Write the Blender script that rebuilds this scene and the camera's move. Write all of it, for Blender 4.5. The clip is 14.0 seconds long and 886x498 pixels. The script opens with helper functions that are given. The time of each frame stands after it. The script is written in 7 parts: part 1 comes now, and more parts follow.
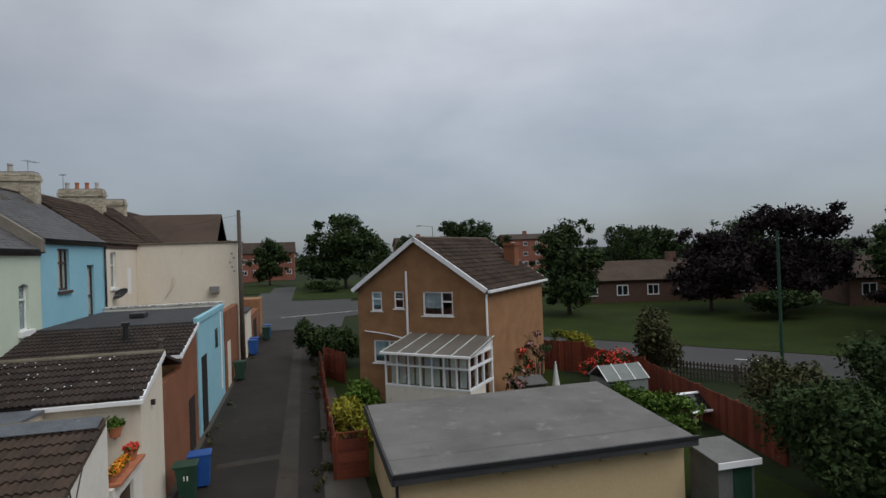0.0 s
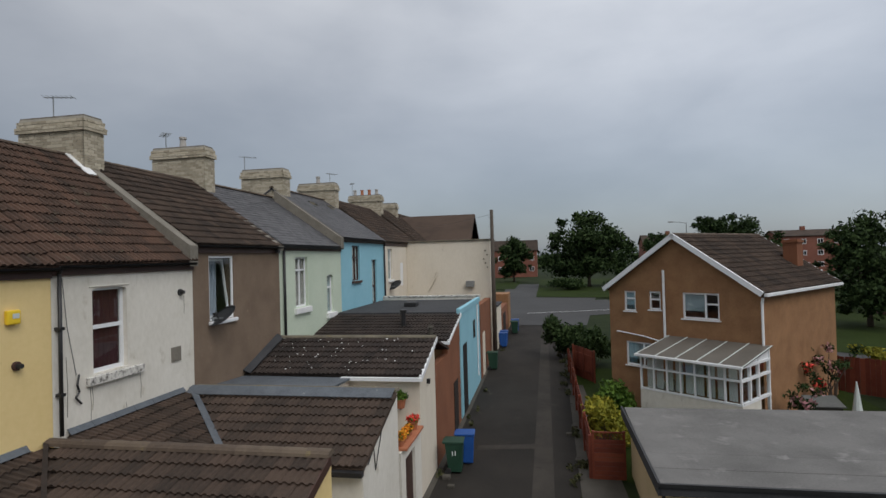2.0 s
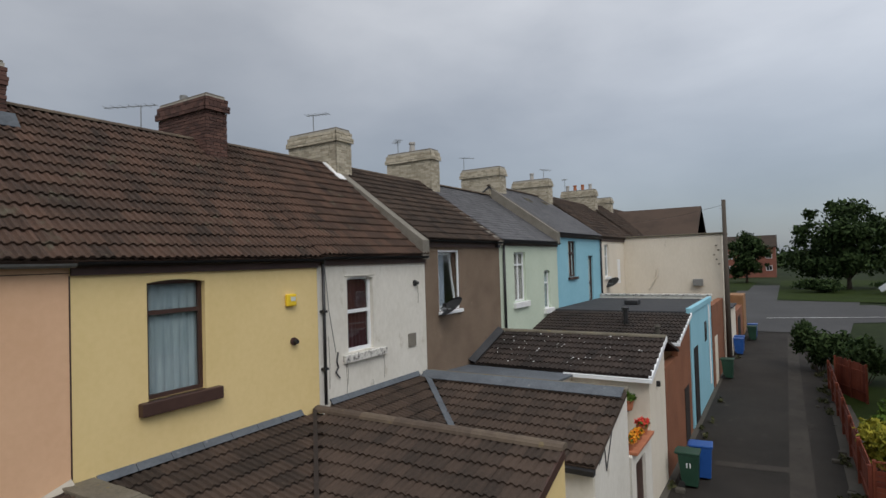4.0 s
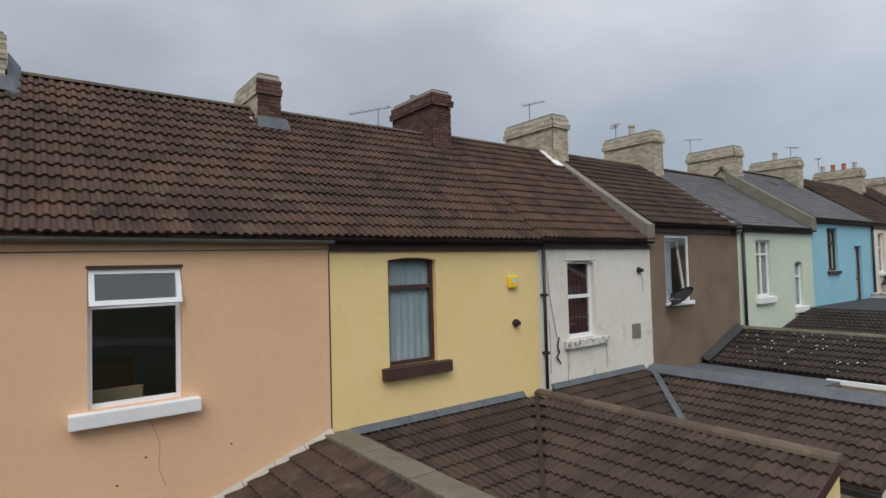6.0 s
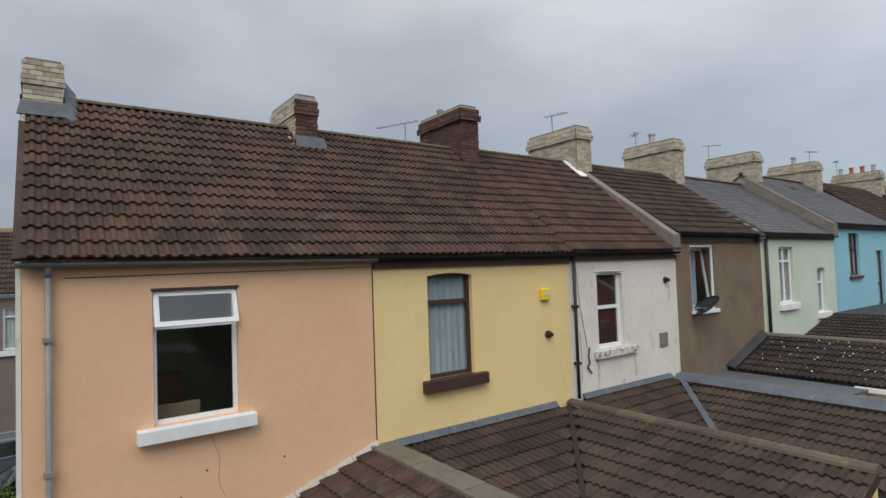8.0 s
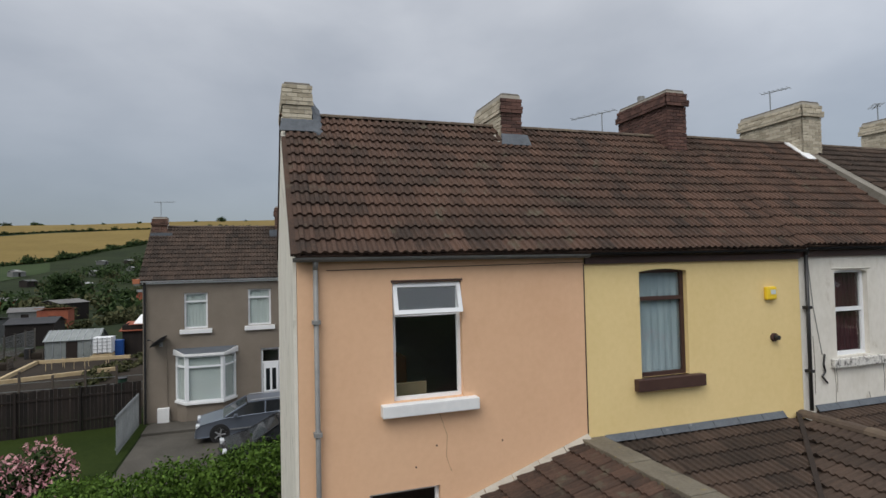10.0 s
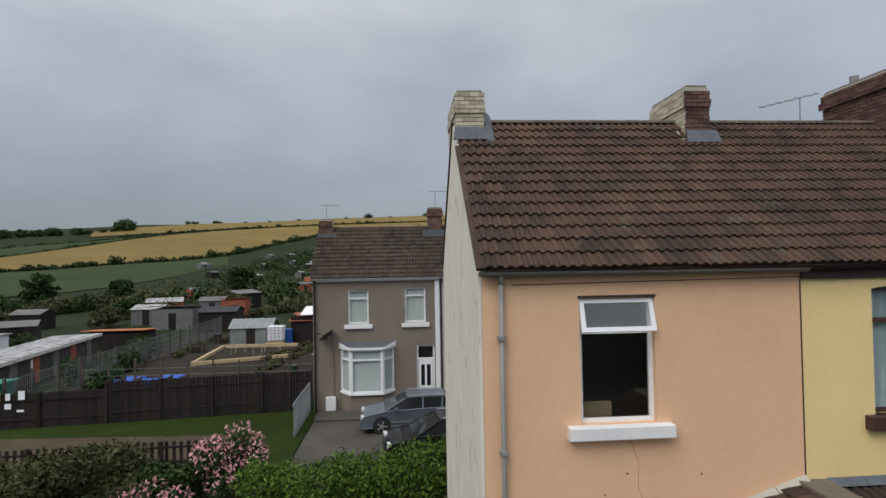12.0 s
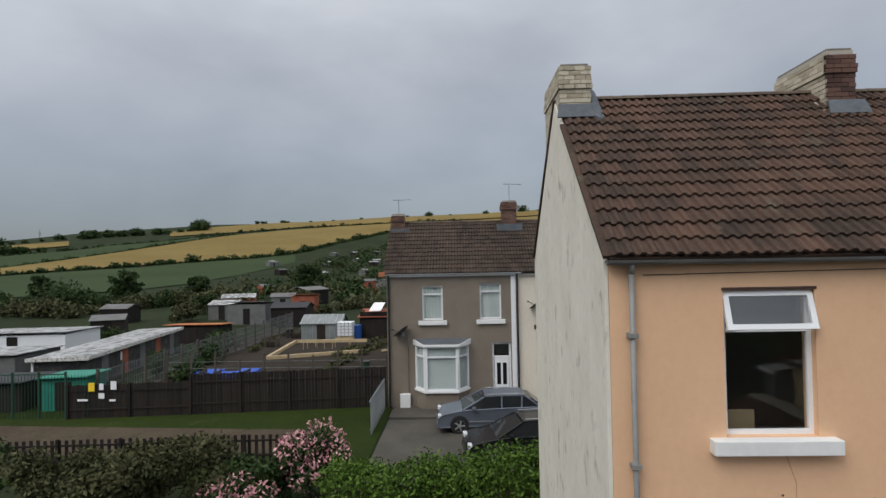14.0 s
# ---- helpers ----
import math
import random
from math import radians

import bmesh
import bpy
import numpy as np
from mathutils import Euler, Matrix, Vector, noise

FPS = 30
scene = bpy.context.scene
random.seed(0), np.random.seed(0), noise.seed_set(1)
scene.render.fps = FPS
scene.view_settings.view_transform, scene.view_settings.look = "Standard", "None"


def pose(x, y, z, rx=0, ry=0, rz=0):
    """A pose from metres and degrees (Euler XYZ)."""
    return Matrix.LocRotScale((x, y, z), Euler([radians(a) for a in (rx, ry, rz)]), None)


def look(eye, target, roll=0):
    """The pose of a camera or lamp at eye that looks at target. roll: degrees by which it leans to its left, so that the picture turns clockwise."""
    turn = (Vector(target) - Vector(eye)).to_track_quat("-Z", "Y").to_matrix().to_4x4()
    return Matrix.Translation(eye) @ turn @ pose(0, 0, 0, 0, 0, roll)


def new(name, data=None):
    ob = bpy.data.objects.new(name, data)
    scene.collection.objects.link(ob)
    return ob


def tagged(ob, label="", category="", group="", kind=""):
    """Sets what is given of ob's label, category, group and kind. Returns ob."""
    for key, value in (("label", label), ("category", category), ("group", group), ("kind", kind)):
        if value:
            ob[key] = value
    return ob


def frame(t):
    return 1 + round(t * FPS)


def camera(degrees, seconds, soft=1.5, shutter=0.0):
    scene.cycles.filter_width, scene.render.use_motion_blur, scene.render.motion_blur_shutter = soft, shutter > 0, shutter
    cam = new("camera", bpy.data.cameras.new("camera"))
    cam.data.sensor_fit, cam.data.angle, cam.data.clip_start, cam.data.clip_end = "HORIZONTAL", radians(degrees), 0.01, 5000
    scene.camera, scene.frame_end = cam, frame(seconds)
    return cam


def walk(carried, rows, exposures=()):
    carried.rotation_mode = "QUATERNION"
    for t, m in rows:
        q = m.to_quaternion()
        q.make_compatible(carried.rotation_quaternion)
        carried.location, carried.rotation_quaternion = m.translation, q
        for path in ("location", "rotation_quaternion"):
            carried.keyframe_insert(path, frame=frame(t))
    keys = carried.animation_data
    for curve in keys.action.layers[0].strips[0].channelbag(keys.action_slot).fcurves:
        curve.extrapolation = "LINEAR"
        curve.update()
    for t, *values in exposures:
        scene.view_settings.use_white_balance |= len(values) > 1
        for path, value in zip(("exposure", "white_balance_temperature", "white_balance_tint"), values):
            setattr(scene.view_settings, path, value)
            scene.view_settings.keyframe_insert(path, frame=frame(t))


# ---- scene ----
cam = camera(77.2, 14.0)
PATH = [
    (0, (0.151, -0.003, 6.42), (0.629, 1.939, 6.429), -2.0),
    (0.5, (0.027, -0.042, 6.44), (0.384, 1.926, 6.453), -2.1),
    (0.8, (-0.041, -0.052, 6.428), (0.024, 1.947, 6.453), -2.0),
    (1, (-0.092, -0.055, 6.425), (-0.288, 1.935, 6.453), -1.8),
    (1.5, (-0.221, -0.098, 6.394), (-0.581, 1.869, 6.425), -1.6),
    (2, (-0.355, -0.125, 6.399), (-0.722, 1.841, 6.428), -1.6),
    (2.5, (-0.485, -0.16, 6.415), (-0.857, 1.804, 6.442), -1.6),
    (3, (-0.603, -0.16, 6.409), (-1.227, 1.741, 6.439), -1.4),
    (3.2, (-0.664, -0.147, 6.406), (-1.531, 1.655, 6.44), -1.2),
    (5.3, (-0.986, -0.029, 5.896), (-2.207, 1.554, 5.956), -1.9),
    (5.5, (-1.035, -0.043, 5.89), (-2.371, 1.445, 5.951), -1.8),
    (6, (-1.119, -0.12, 5.87), (-2.718, 1.08, 5.938), -1.5),
    (6.5, (-1.154, -0.232, 5.91), (-2.755, 0.965, 5.972), -1.5),
    (7, (-1.189, -0.416, 5.935), (-2.793, 0.776, 6.001), -1.6),
    (7.2, (-1.18, -0.468, 5.948), (-2.786, 0.721, 6.02), -1.8),
    (9.3, (-1.166, -1.246, 6.42), (-2.889, -0.231, 6.468), -1.7),
    (9.5, (-1.195, -1.312, 6.375), (-3.017, -0.49, 6.428), -1.5),
    (10, (-1.274, -1.459, 6.257), (-3.172, -0.832, 6.312), -1.3),
    (10.5, (-1.347, -1.616, 6.239), (-3.247, -0.994, 6.289), -1.4),
    (11, (-1.443, -1.787, 6.31), (-3.346, -1.172, 6.356), -1.4),
    (11.5, (-1.573, -1.923, 6.449), (-3.478, -1.316, 6.492), -1.4),
    (12, (-1.722, -2.101, 6.572), (-3.716, -1.955, 6.616), -1.0),
    (12.5, (-1.925, -2.264, 6.568), (-3.924, -2.304, 6.613), -1.0),
    (13, (-2.143, -2.457, 6.485), (-4.142, -2.506, 6.528), -1.1),
    (13.5, (-2.376, -2.637, 6.431), (-4.375, -2.697, 6.473), -1.1),
    (14, (-2.561, -2.837, 6.444), (-4.559, -2.906, 6.484), -1.1),
]
walk(cam, [(t, look(eye, target, roll)) for t, eye, target, roll in PATH], [(0.0, -0.42), (3.2, -0.27), (5.3, -0.14), (6.2, -0.02), (9.3, 0.0), (14.0, 0.0)])
SKY, SUN = 1.1, 1.85

# ---- light ----
world = bpy.data.worlds.new("overcast")
scene.world = world
world.use_nodes = True
wn, wl = world.node_tree.nodes, world.node_tree.links
wn.clear()


def wnode(kind, **values):
    n = wn.new(kind)
    for k, v in values.items():
        n.inputs[k].default_value = v
    return n


SUN_EL, SUN_AZ = radians(50), radians(134)
sky = wn.new("ShaderNodeTexSky")
sky.sky_type, sky.sun_disc, sky.sun_elevation, sky.sun_rotation = "NISHITA", False, SUN_EL, SUN_AZ
tc = wn.new("ShaderNodeTexCoord")
sep = wn.new("ShaderNodeSeparateXYZ")
wl.new(tc.outputs["Generated"], sep.inputs[0])
mapn = wn.new("ShaderNodeMapping")
mapn.inputs["Scale"].default_value = (1.0, 1.0, 2.2)
wl.new(tc.outputs["Generated"], mapn.inputs[0])
n1 = wnode("ShaderNodeTexNoise", Scale=2.6, Detail=7.0, Roughness=0.5, Distortion=0.15)
wl.new(mapn.outputs[0], n1.inputs["Vector"])
ramp = wn.new("ShaderNodeValToRGB")
ramp.color_ramp.elements[0].position, ramp.color_ramp.elements[0].color = 0.3, (0.72, 0.735, 0.765, 1)
ramp.color_ramp.elements[1].position, ramp.color_ramp.elements[1].color = 0.68, (1.02, 1.02, 1.03, 1)
wl.new(n1.outputs["Fac"], ramp.inputs[0])
# the cloud deck brightens from the horizon to the zenith
grad = wn.new("ShaderNodeValToRGB")
for pos, c in ((0.0, (0.12, 0.14, 0.17, 1)), (0.06, (0.19, 0.21, 0.245, 1)), (0.14, (0.35, 0.375, 0.415, 1)), (0.3, (0.55, 0.565, 0.595, 1)), (0.5, (0.66, 0.67, 0.695, 1)), (1.0, (1.0, 1.0, 1.0, 1))):
    e = grad.color_ramp.elements.new(pos) if pos not in (0.0, 1.0) else grad.color_ramp.elements[int(pos)]
    e.position, e.color = pos, c
wl.new(sep.outputs["Z"], grad.inputs[0])
mul = wn.new("ShaderNodeMixRGB")
mul.blend_type = "MULTIPLY"
mul.inputs[0].default_value = 1.0
wl.new(ramp.outputs[0], mul.inputs[1])
wl.new(grad.outputs[0], mul.inputs[2])
mixs = wn.new("ShaderNodeMixRGB")
mixs.inputs[0].default_value = 0.02
wl.new(mul.outputs[0], mixs.inputs[1])
wl.new(sky.outputs[0], mixs.inputs[2])
bg = wnode("ShaderNodeBackground", Strength=2 * SKY)
# the deck is thinner and lighter to the north-east, a little so to the south-west
lean = wn.new("ShaderNodeVectorMath")
lean.operation = "DOT_PRODUCT"
lean.inputs[1].default_value = (0.62, 0.78, 0.0)
wl.new(tc.outputs["Generated"], lean.inputs[0])
spread = wn.new("ShaderNodeMapRange")
spread.inputs["From Min"].default_value, spread.inputs["From Max"].default_value = -1.0, 1.0
wl.new(lean.outputs["Value"], spread.inputs["Value"])
rise = wn.new("ShaderNodeValToRGB")
for k, (pos, v) in enumerate(((0.0, 0.56), (0.18, 0.54), (0.47, 0.515), (0.75, 0.65), (1.0, 0.88))):
    e = rise.color_ramp.elements.new(pos) if 0 < k < 4 else rise.color_ramp.elements[k // 4 * (len(rise.color_ramp.elements) - 1)]
    e.position, e.color = pos, (v, v, v, 1)
wl.new(spread.outputs[0], rise.inputs[0])
scl = wn.new("ShaderNodeMixRGB")
scl.blend_type = "MULTIPLY"
scl.inputs[0].default_value = 1.0
wl.new(mixs.outputs[0], scl.inputs[1])
wl.new(rise.outputs[0], scl.inputs[2])
wl.new(scl.outputs[0], bg.inputs[0])
wo = wn.new("ShaderNodeOutputWorld")
wl.new(bg.outputs[0], wo.inputs[0])
sun = new("sun", bpy.data.lights.new("sun", "SUN"))
sun.data.energy, sun.data.angle, sun.data.color = SUN, radians(40), (1.0, 0.97, 0.93)
sun.matrix_world = look((0, 0, 50), Vector((0, 0, 50)) - Vector((math.sin(SUN_AZ) * math.cos(SUN_EL), math.cos(SUN_AZ) * math.cos(SUN_EL), math.sin(SUN_EL))))


# ---- materials ----
def mat(name, a, b, rough=0.85, coarse=0.7, fine=14.0, bump=0.15, vary=0.0, metal=0.0, stain=None, amount=0.5, fine_bump=60.0, streak=1.0, spec=0.4):
    """A surface with two scales of variation between colours a and b, optional stains of their own colour and small relief."""
    m = bpy.data.materials.new(name)
    m.use_nodes = True
    ns, ls = m.node_tree.nodes, m.node_tree.links
    p = ns["Principled BSDF"]
    p.inputs["Roughness"].default_value, p.inputs["Metallic"].default_value, p.inputs["Specular IOR Level"].default_value = rough, metal, spec
    geo = ns.new("ShaderNodeNewGeometry")
    mp = ns.new("ShaderNodeMapping")
    mp.inputs["Scale"].default_value = (1, 1, streak)
    ls.new(geo.outputs["Position"], mp.inputs[0])

    def nz(scale, detail=5.0):
        n = ns.new("ShaderNodeTexNoise")
        n.inputs["Scale"].default_value, n.inputs["Detail"].default_value, n.inputs["Roughness"].default_value = scale, detail, 0.62
        ls.new(mp.outputs[0], n.inputs["Vector"])
        return n.outputs["Fac"]

    big, small = nz(coarse), nz(fine)
    mixf = ns.new("ShaderNodeMath")
    mixf.operation = "MULTIPLY_ADD"
    ls.new(big, mixf.inputs[0])
    mixf.inputs[1].default_value = 0.6
    half = ns.new("ShaderNodeMath")
    half.operation = "MULTIPLY"
    ls.new(small, half.inputs[0])
    half.inputs[1].default_value = 0.4
    ls.new(half.outputs[0], mixf.inputs[2])
    fac = mixf.outputs[0]
    if vary:
        info = ns.new("ShaderNodeObjectInfo")
        isl = ns.new("ShaderNodeNewGeometry")
        add = ns.new("ShaderNodeMath")
        add.operation = "ADD"
        ls.new(info.outputs["Random"], add.inputs[0])
        ls.new(isl.outputs["Random Per Island"], add.inputs[1])
        fr = ns.new("ShaderNodeMath")
        fr.operation = "FRACT"
        ls.new(add.outputs[0], fr.inputs[0])
        off = ns.new("ShaderNodeMath")
        off.operation = "MULTIPLY_ADD"
        ls.new(fr.outputs[0], off.inputs[0])
        off.inputs[1].default_value = vary
        sub = ns.new("ShaderNodeMath")
        sub.operation = "SUBTRACT"
        ls.new(fac, sub.inputs[0])
        sub.inputs[1].default_value = vary / 2
        ls.new(sub.outputs[0], off.inputs[2])
        fac = off.outputs[0]
    cr = ns.new("ShaderNodeValToRGB")
    cr.color_ramp.elements[0].position, cr.color_ramp.elements[0].color = 0.34, (*a, 1)
    cr.color_ramp.elements[1].position, cr.color_ramp.elements[1].color = 0.66, (*b, 1)
    ls.new(fac, cr.inputs[0])
    col = cr.outputs[0]
    if stain:
        st = ns.new("ShaderNodeValToRGB")
        st.color_ramp.elements[0].position, st.color_ramp.elements[1].position = 0.72 - 0.3 * amount, 0.8 - 0.2 * amount
        ls.new(nz(coarse * 2.7, 8.0), st.inputs[0])
        mx = ns.new("ShaderNodeMixRGB")
        ls.new(st.outputs[0], mx.inputs[0])
        ls.new(col, mx.inputs[1])
        mx.inputs[2].default_value = (*stain, 1)
        col = mx.outputs[0]
    ls.new(col, p.inputs["Base Color"])
    if bump:
        bp = ns.new("ShaderNodeBump")
        bp.inputs["Strength"].default_value, bp.inputs["Distance"].default_value = bump, 0.02
        ls.new(nz(fine_bump, 3.0), bp.inputs["Height"])
        ls.new(bp.outputs[0], p.inputs["Normal"])
    return m


def glass(name):
    """Thin clear window glass: light passes straight on, and the gloss grows towards grazing angles."""
    m = bpy.data.materials.new(name)
    m.use_nodes = True
    ns, ls = m.node_tree.nodes, m.node_tree.links
    ns.remove(ns["Principled BSDF"])
    clear, shine, mix, edge = ns.new("ShaderNodeBsdfTransparent"), ns.new("ShaderNodeBsdfGlossy"), ns.new("ShaderNodeMixShader"), ns.new("ShaderNodeLayerWeight")
    clear.inputs[0].default_value = (0.93, 0.95, 0.95, 1)
    shine.inputs["Roughness"].default_value = 0.03
    edge.inputs["Blend"].default_value = 0.5
    power, gain = ns.new("ShaderNodeMath"), ns.new("ShaderNodeMath")
    power.operation, gain.operation = "POWER", "MULTIPLY_ADD"
    power.inputs[1].default_value, gain.inputs[1].default_value, gain.inputs[2].default_value = 4.0, 0.5, 0.075
    ls.new(edge.outputs["Facing"], power.inputs[0])
    ls.new(power.outputs[0], gain.inputs[0])
    ls.new(gain.outputs[0], mix.inputs[0])
    ls.new(clear.outputs[0], mix.inputs[1])
    ls.new(shine.outputs[0], mix.inputs[2])
    ls.new(mix.outputs[0], ns["Material Output"].inputs[0])
    return m


PINK = mat("peach_render", (0.68, 0.42, 0.255), (0.75, 0.48, 0.30), 0.8, 0.5, 9, 0.12, stain=(0.60, 0.37, 0.23), amount=0.12)
YELLOW = mat("yellow_render", (0.72, 0.55, 0.25), (0.79, 0.61, 0.30), 0.8, 0.5, 9, 0.12, stain=(0.55, 0.40, 0.17), amount=0.1)
WHITE_R = mat("white_render", (0.60, 0.57, 0.50), (0.74, 0.71, 0.645), 0.85, 0.8, 10, 0.2, stain=(0.46, 0.42, 0.34), amount=0.34, streak=0.6)
DASH = mat("brown_pebbledash", (0.15, 0.105, 0.072), (0.24, 0.175, 0.125), 0.95, 0.9, 40, 0.7, stain=(0.33, 0.24, 0.16), amount=0.25, fine_bump=110)
GREEN_R = mat("pale_green_render", (0.50, 0.58, 0.46), (0.58, 0.65, 0.53), 0.85, 0.6, 10, 0.12, stain=(0.36, 0.42, 0.33), amount=0.15)
BLUE_R = mat("sky_blue_render", (0.22, 0.46, 0.56), (0.28, 0.53, 0.63), 0.85, 0.6, 10, 0.12, stain=(0.20, 0.36, 0.42), amount=0.2)
CREAM = mat("cream_render", (0.62, 0.56, 0.46), (0.72, 0.66, 0.56), 0.85, 0.6, 10, 0.15, stain=(0.45, 0.41, 0.34), amount=0.2, streak=0.4)
GABLE = mat("weathered_white_render", (0.60, 0.565, 0.48), (0.76, 0.725, 0.64), 0.9, 1.1, 9, 0.5, stain=(0.34, 0.32, 0.27), amount=0.5, streak=0.55, fine_bump=35)
GREY_R = mat("grey_brown_pebbledash", (0.175, 0.145, 0.115), (0.235, 0.20, 0.16), 0.95, 0.8, 40, 0.6, stain=(0.13, 0.11, 0.09), amount=0.2, fine_bump=110)
ORANGE_B = mat("orange_brick_wall", (0.215, 0.11, 0.052), (0.33, 0.178, 0.086), 0.9, 1.6, 22, 0.35, stain=(0.26, 0.13, 0.06), amount=0.25)
RED_WALL = mat("red_brown_wall", (0.17, 0.065, 0.032), (0.25, 0.10, 0.05), 0.9, 0.9, 20, 0.3, stain=(0.13, 0.07, 0.05), amount=0.3)
TILE = mat("brown_concrete_tile", (0.040, 0.029, 0.023), (0.112, 0.065, 0.046), 0.9, 0.8, 26, 0.7, vary=0.18, stain=(0.10, 0.088, 0.062), amount=0.42, spec=0.25)
TILE_DK = mat("dark_concrete_tile", (0.034, 0.026, 0.021), (0.078, 0.054, 0.041), 0.9, 0.7, 18, 0.4, vary=0.22, stain=(0.095, 0.075, 0.05), amount=0.15, spec=0.25)
TILE_BLK = mat("blackened_concrete_tile", (0.022, 0.018, 0.016), (0.05, 0.037, 0.031), 0.9, 0.7, 18, 0.4, vary=0.2, stain=(0.30, 0.29, 0.27), amount=0.03, spec=0.25)
SLATE = mat("grey_slate", (0.050, 0.050, 0.054), (0.092, 0.090, 0.094), 0.65, 0.6, 12, 0.2, vary=0.3, stain=(0.10, 0.075, 0.045), amount=0.15)
RIDGE = mat("ridge_tile", (0.075, 0.055, 0.042), (0.13, 0.10, 0.072), 0.9, 2, 15, 0.3, vary=0.3, stain=(0.20, 0.16, 0.07), amount=0.3)
LEAD = mat("lead_flashing", (0.062, 0.072, 0.085), (0.115, 0.13, 0.148), 0.6, 2, 16, 0.3, stain=(0.30, 0.31, 0.31), amount=0.22)
BUFF = mat("buff_brick", (0.36, 0.315, 0.235), (0.54, 0.485, 0.38), 0.9, 3, 30, 0.3, vary=0.5, stain=(0.11, 0.095, 0.07), amount=0.42)
DRED = mat("dark_red_brick", (0.065, 0.034, 0.028), (0.13, 0.068, 0.053), 0.9, 3, 30, 0.3, vary=0.5, stain=(0.05, 0.035, 0.03), amount=0.2)
MORTAR = mat("pale_mortar", (0.34, 0.31, 0.26), (0.46, 0.43, 0.37), 0.95, 4, 30, 0.3)
COPING = mat("mossy_stone_coping", (0.095, 0.083, 0.062), (0.185, 0.165, 0.125), 0.95, 2, 18, 0.5, stain=(0.24, 0.18, 0.05), amount=0.42)
WHITE_P = mat("white_plastic", (0.74, 0.76, 0.78), (0.80, 0.81, 0.82), 0.35, 1, 10, 0.02)
WHITE_S = mat("white_painted_stone", (0.68, 0.69, 0.69), (0.78, 0.78, 0.77), 0.7, 2, 12, 0.15, stain=(0.45, 0.43, 0.39), amount=0.15)
FLAKED = mat("flaking_white_paint", (0.55, 0.54, 0.50), (0.68, 0.66, 0.62), 0.85, 4, 14, 0.3, stain=(0.06, 0.055, 0.05), amount=0.8)
BROWN_P = mat("dark_brown_paint", (0.045, 0.022, 0.017), (0.07, 0.036, 0.027), 0.55, 2, 14, 0.1)
BLACK_P = mat("black_plastic", (0.014, 0.014, 0.015), (0.028, 0.028, 0.03), 0.45, 2, 14, 0.05)
GREY_P = mat("grey_plastic", (0.17, 0.17, 0.165), (0.25, 0.25, 0.24), 0.5, 2, 14, 0.05)
NET = mat("net_curtain", (0.24, 0.31, 0.34), (0.46, 0.54, 0.56), 0.9, 6, 40, 0.2, streak=0.1)
BLIND = mat("pale_blind", (0.50, 0.55, 0.53), (0.58, 0.62, 0.60), 0.8, 2, 20, 0.05)
MAROON = mat("maroon_curtain", (0.03, 0.008, 0.011), (0.065, 0.016, 0.02), 0.9, 4, 30, 0.2, streak=0.15)
DARK = mat("dark_room", (0.36, 0.34, 0.32), (0.44, 0.42, 0.39), 0.9, 1, 8, 0.1)
STREAK = mat("dirt_streak", (0.20, 0.185, 0.155), (0.30, 0.28, 0.24), 0.95, 4, 20, 0.1)
CRACK = mat("dirty_crack", (0.30, 0.18, 0.11), (0.38, 0.24, 0.15), 0.9, 4, 20, 0.1)
PANE = glass("window_glass")
FELT = mat("grey_roofing_felt", (0.10, 0.098, 0.095), (0.18, 0.176, 0.17), 0.85, 0.6, 22, 0.25, stain=(0.21, 0.205, 0.2), amount=0.45, spec=0.25)
FELT_DK = mat("dark_roofing_felt", (0.03, 0.031, 0.034), (0.055, 0.056, 0.06), 0.8, 0.6, 18, 0.25, stain=(0.09, 0.09, 0.09), amount=0.2, spec=0.25)
ASPHALT = mat("worn_asphalt", (0.013, 0.0115, 0.0095), (0.030, 0.026, 0.022), 0.9, 0.5, 25, 0.4, stain=(0.055, 0.048, 0.04), amount=0.3, spec=0.25)
ROADM = mat("road_asphalt", (0.034, 0.034, 0.035), (0.055, 0.055, 0.056), 0.9, 0.15, 10, 0.2, stain=(0.045, 0.044, 0.043), amount=0.2)
CONCRETE = mat("old_concrete", (0.05, 0.046, 0.038), (0.095, 0.087, 0.074), 0.9, 0.8, 20, 0.3, stain=(0.09, 0.08, 0.065), amount=0.3, spec=0.25)
GRASS = mat("grass", (0.013, 0.023, 0.004), (0.028, 0.043, 0.008), 0.95, 0.25, 5, 0.5, stain=(0.05, 0.055, 0.018), amount=0.3, fine_bump=12, spec=0.1)
SOIL = mat("allotment_soil", (0.022, 0.018, 0.014), (0.045, 0.036, 0.028), 0.95, 0.4, 6, 0.5, stain=(0.04, 0.055, 0.022), amount=0.25, fine_bump=15, spec=0.1)
SCRUB = mat("scrub_ground", (0.010, 0.017, 0.007), (0.028, 0.038, 0.015), 0.95, 0.05, 1.2, 0.5, stain=(0.045, 0.04, 0.024), amount=0.25, fine_bump=5, spec=0.1)
WHEAT = mat("ripe_cereal_field", (0.145, 0.105, 0.034), (0.205, 0.15, 0.052), 0.95, 0.02, 0.3, 0.2, stain=(0.16, 0.135, 0.045), amount=0.25, fine_bump=2, spec=0.1)
CROP = mat("green_crop_field", (0.026, 0.042, 0.016), (0.042, 0.062, 0.024), 0.95, 0.02, 0.3, 0.2, stain=(0.05, 0.062, 0.03), amount=0.3, fine_bump=2, spec=0.1)
LEAF = mat("tree_leaf", (0.014, 0.028, 0.009), (0.045, 0.072, 0.024), 0.7, 0.8, 6, 0.0, vary=0.5, spec=0.1)
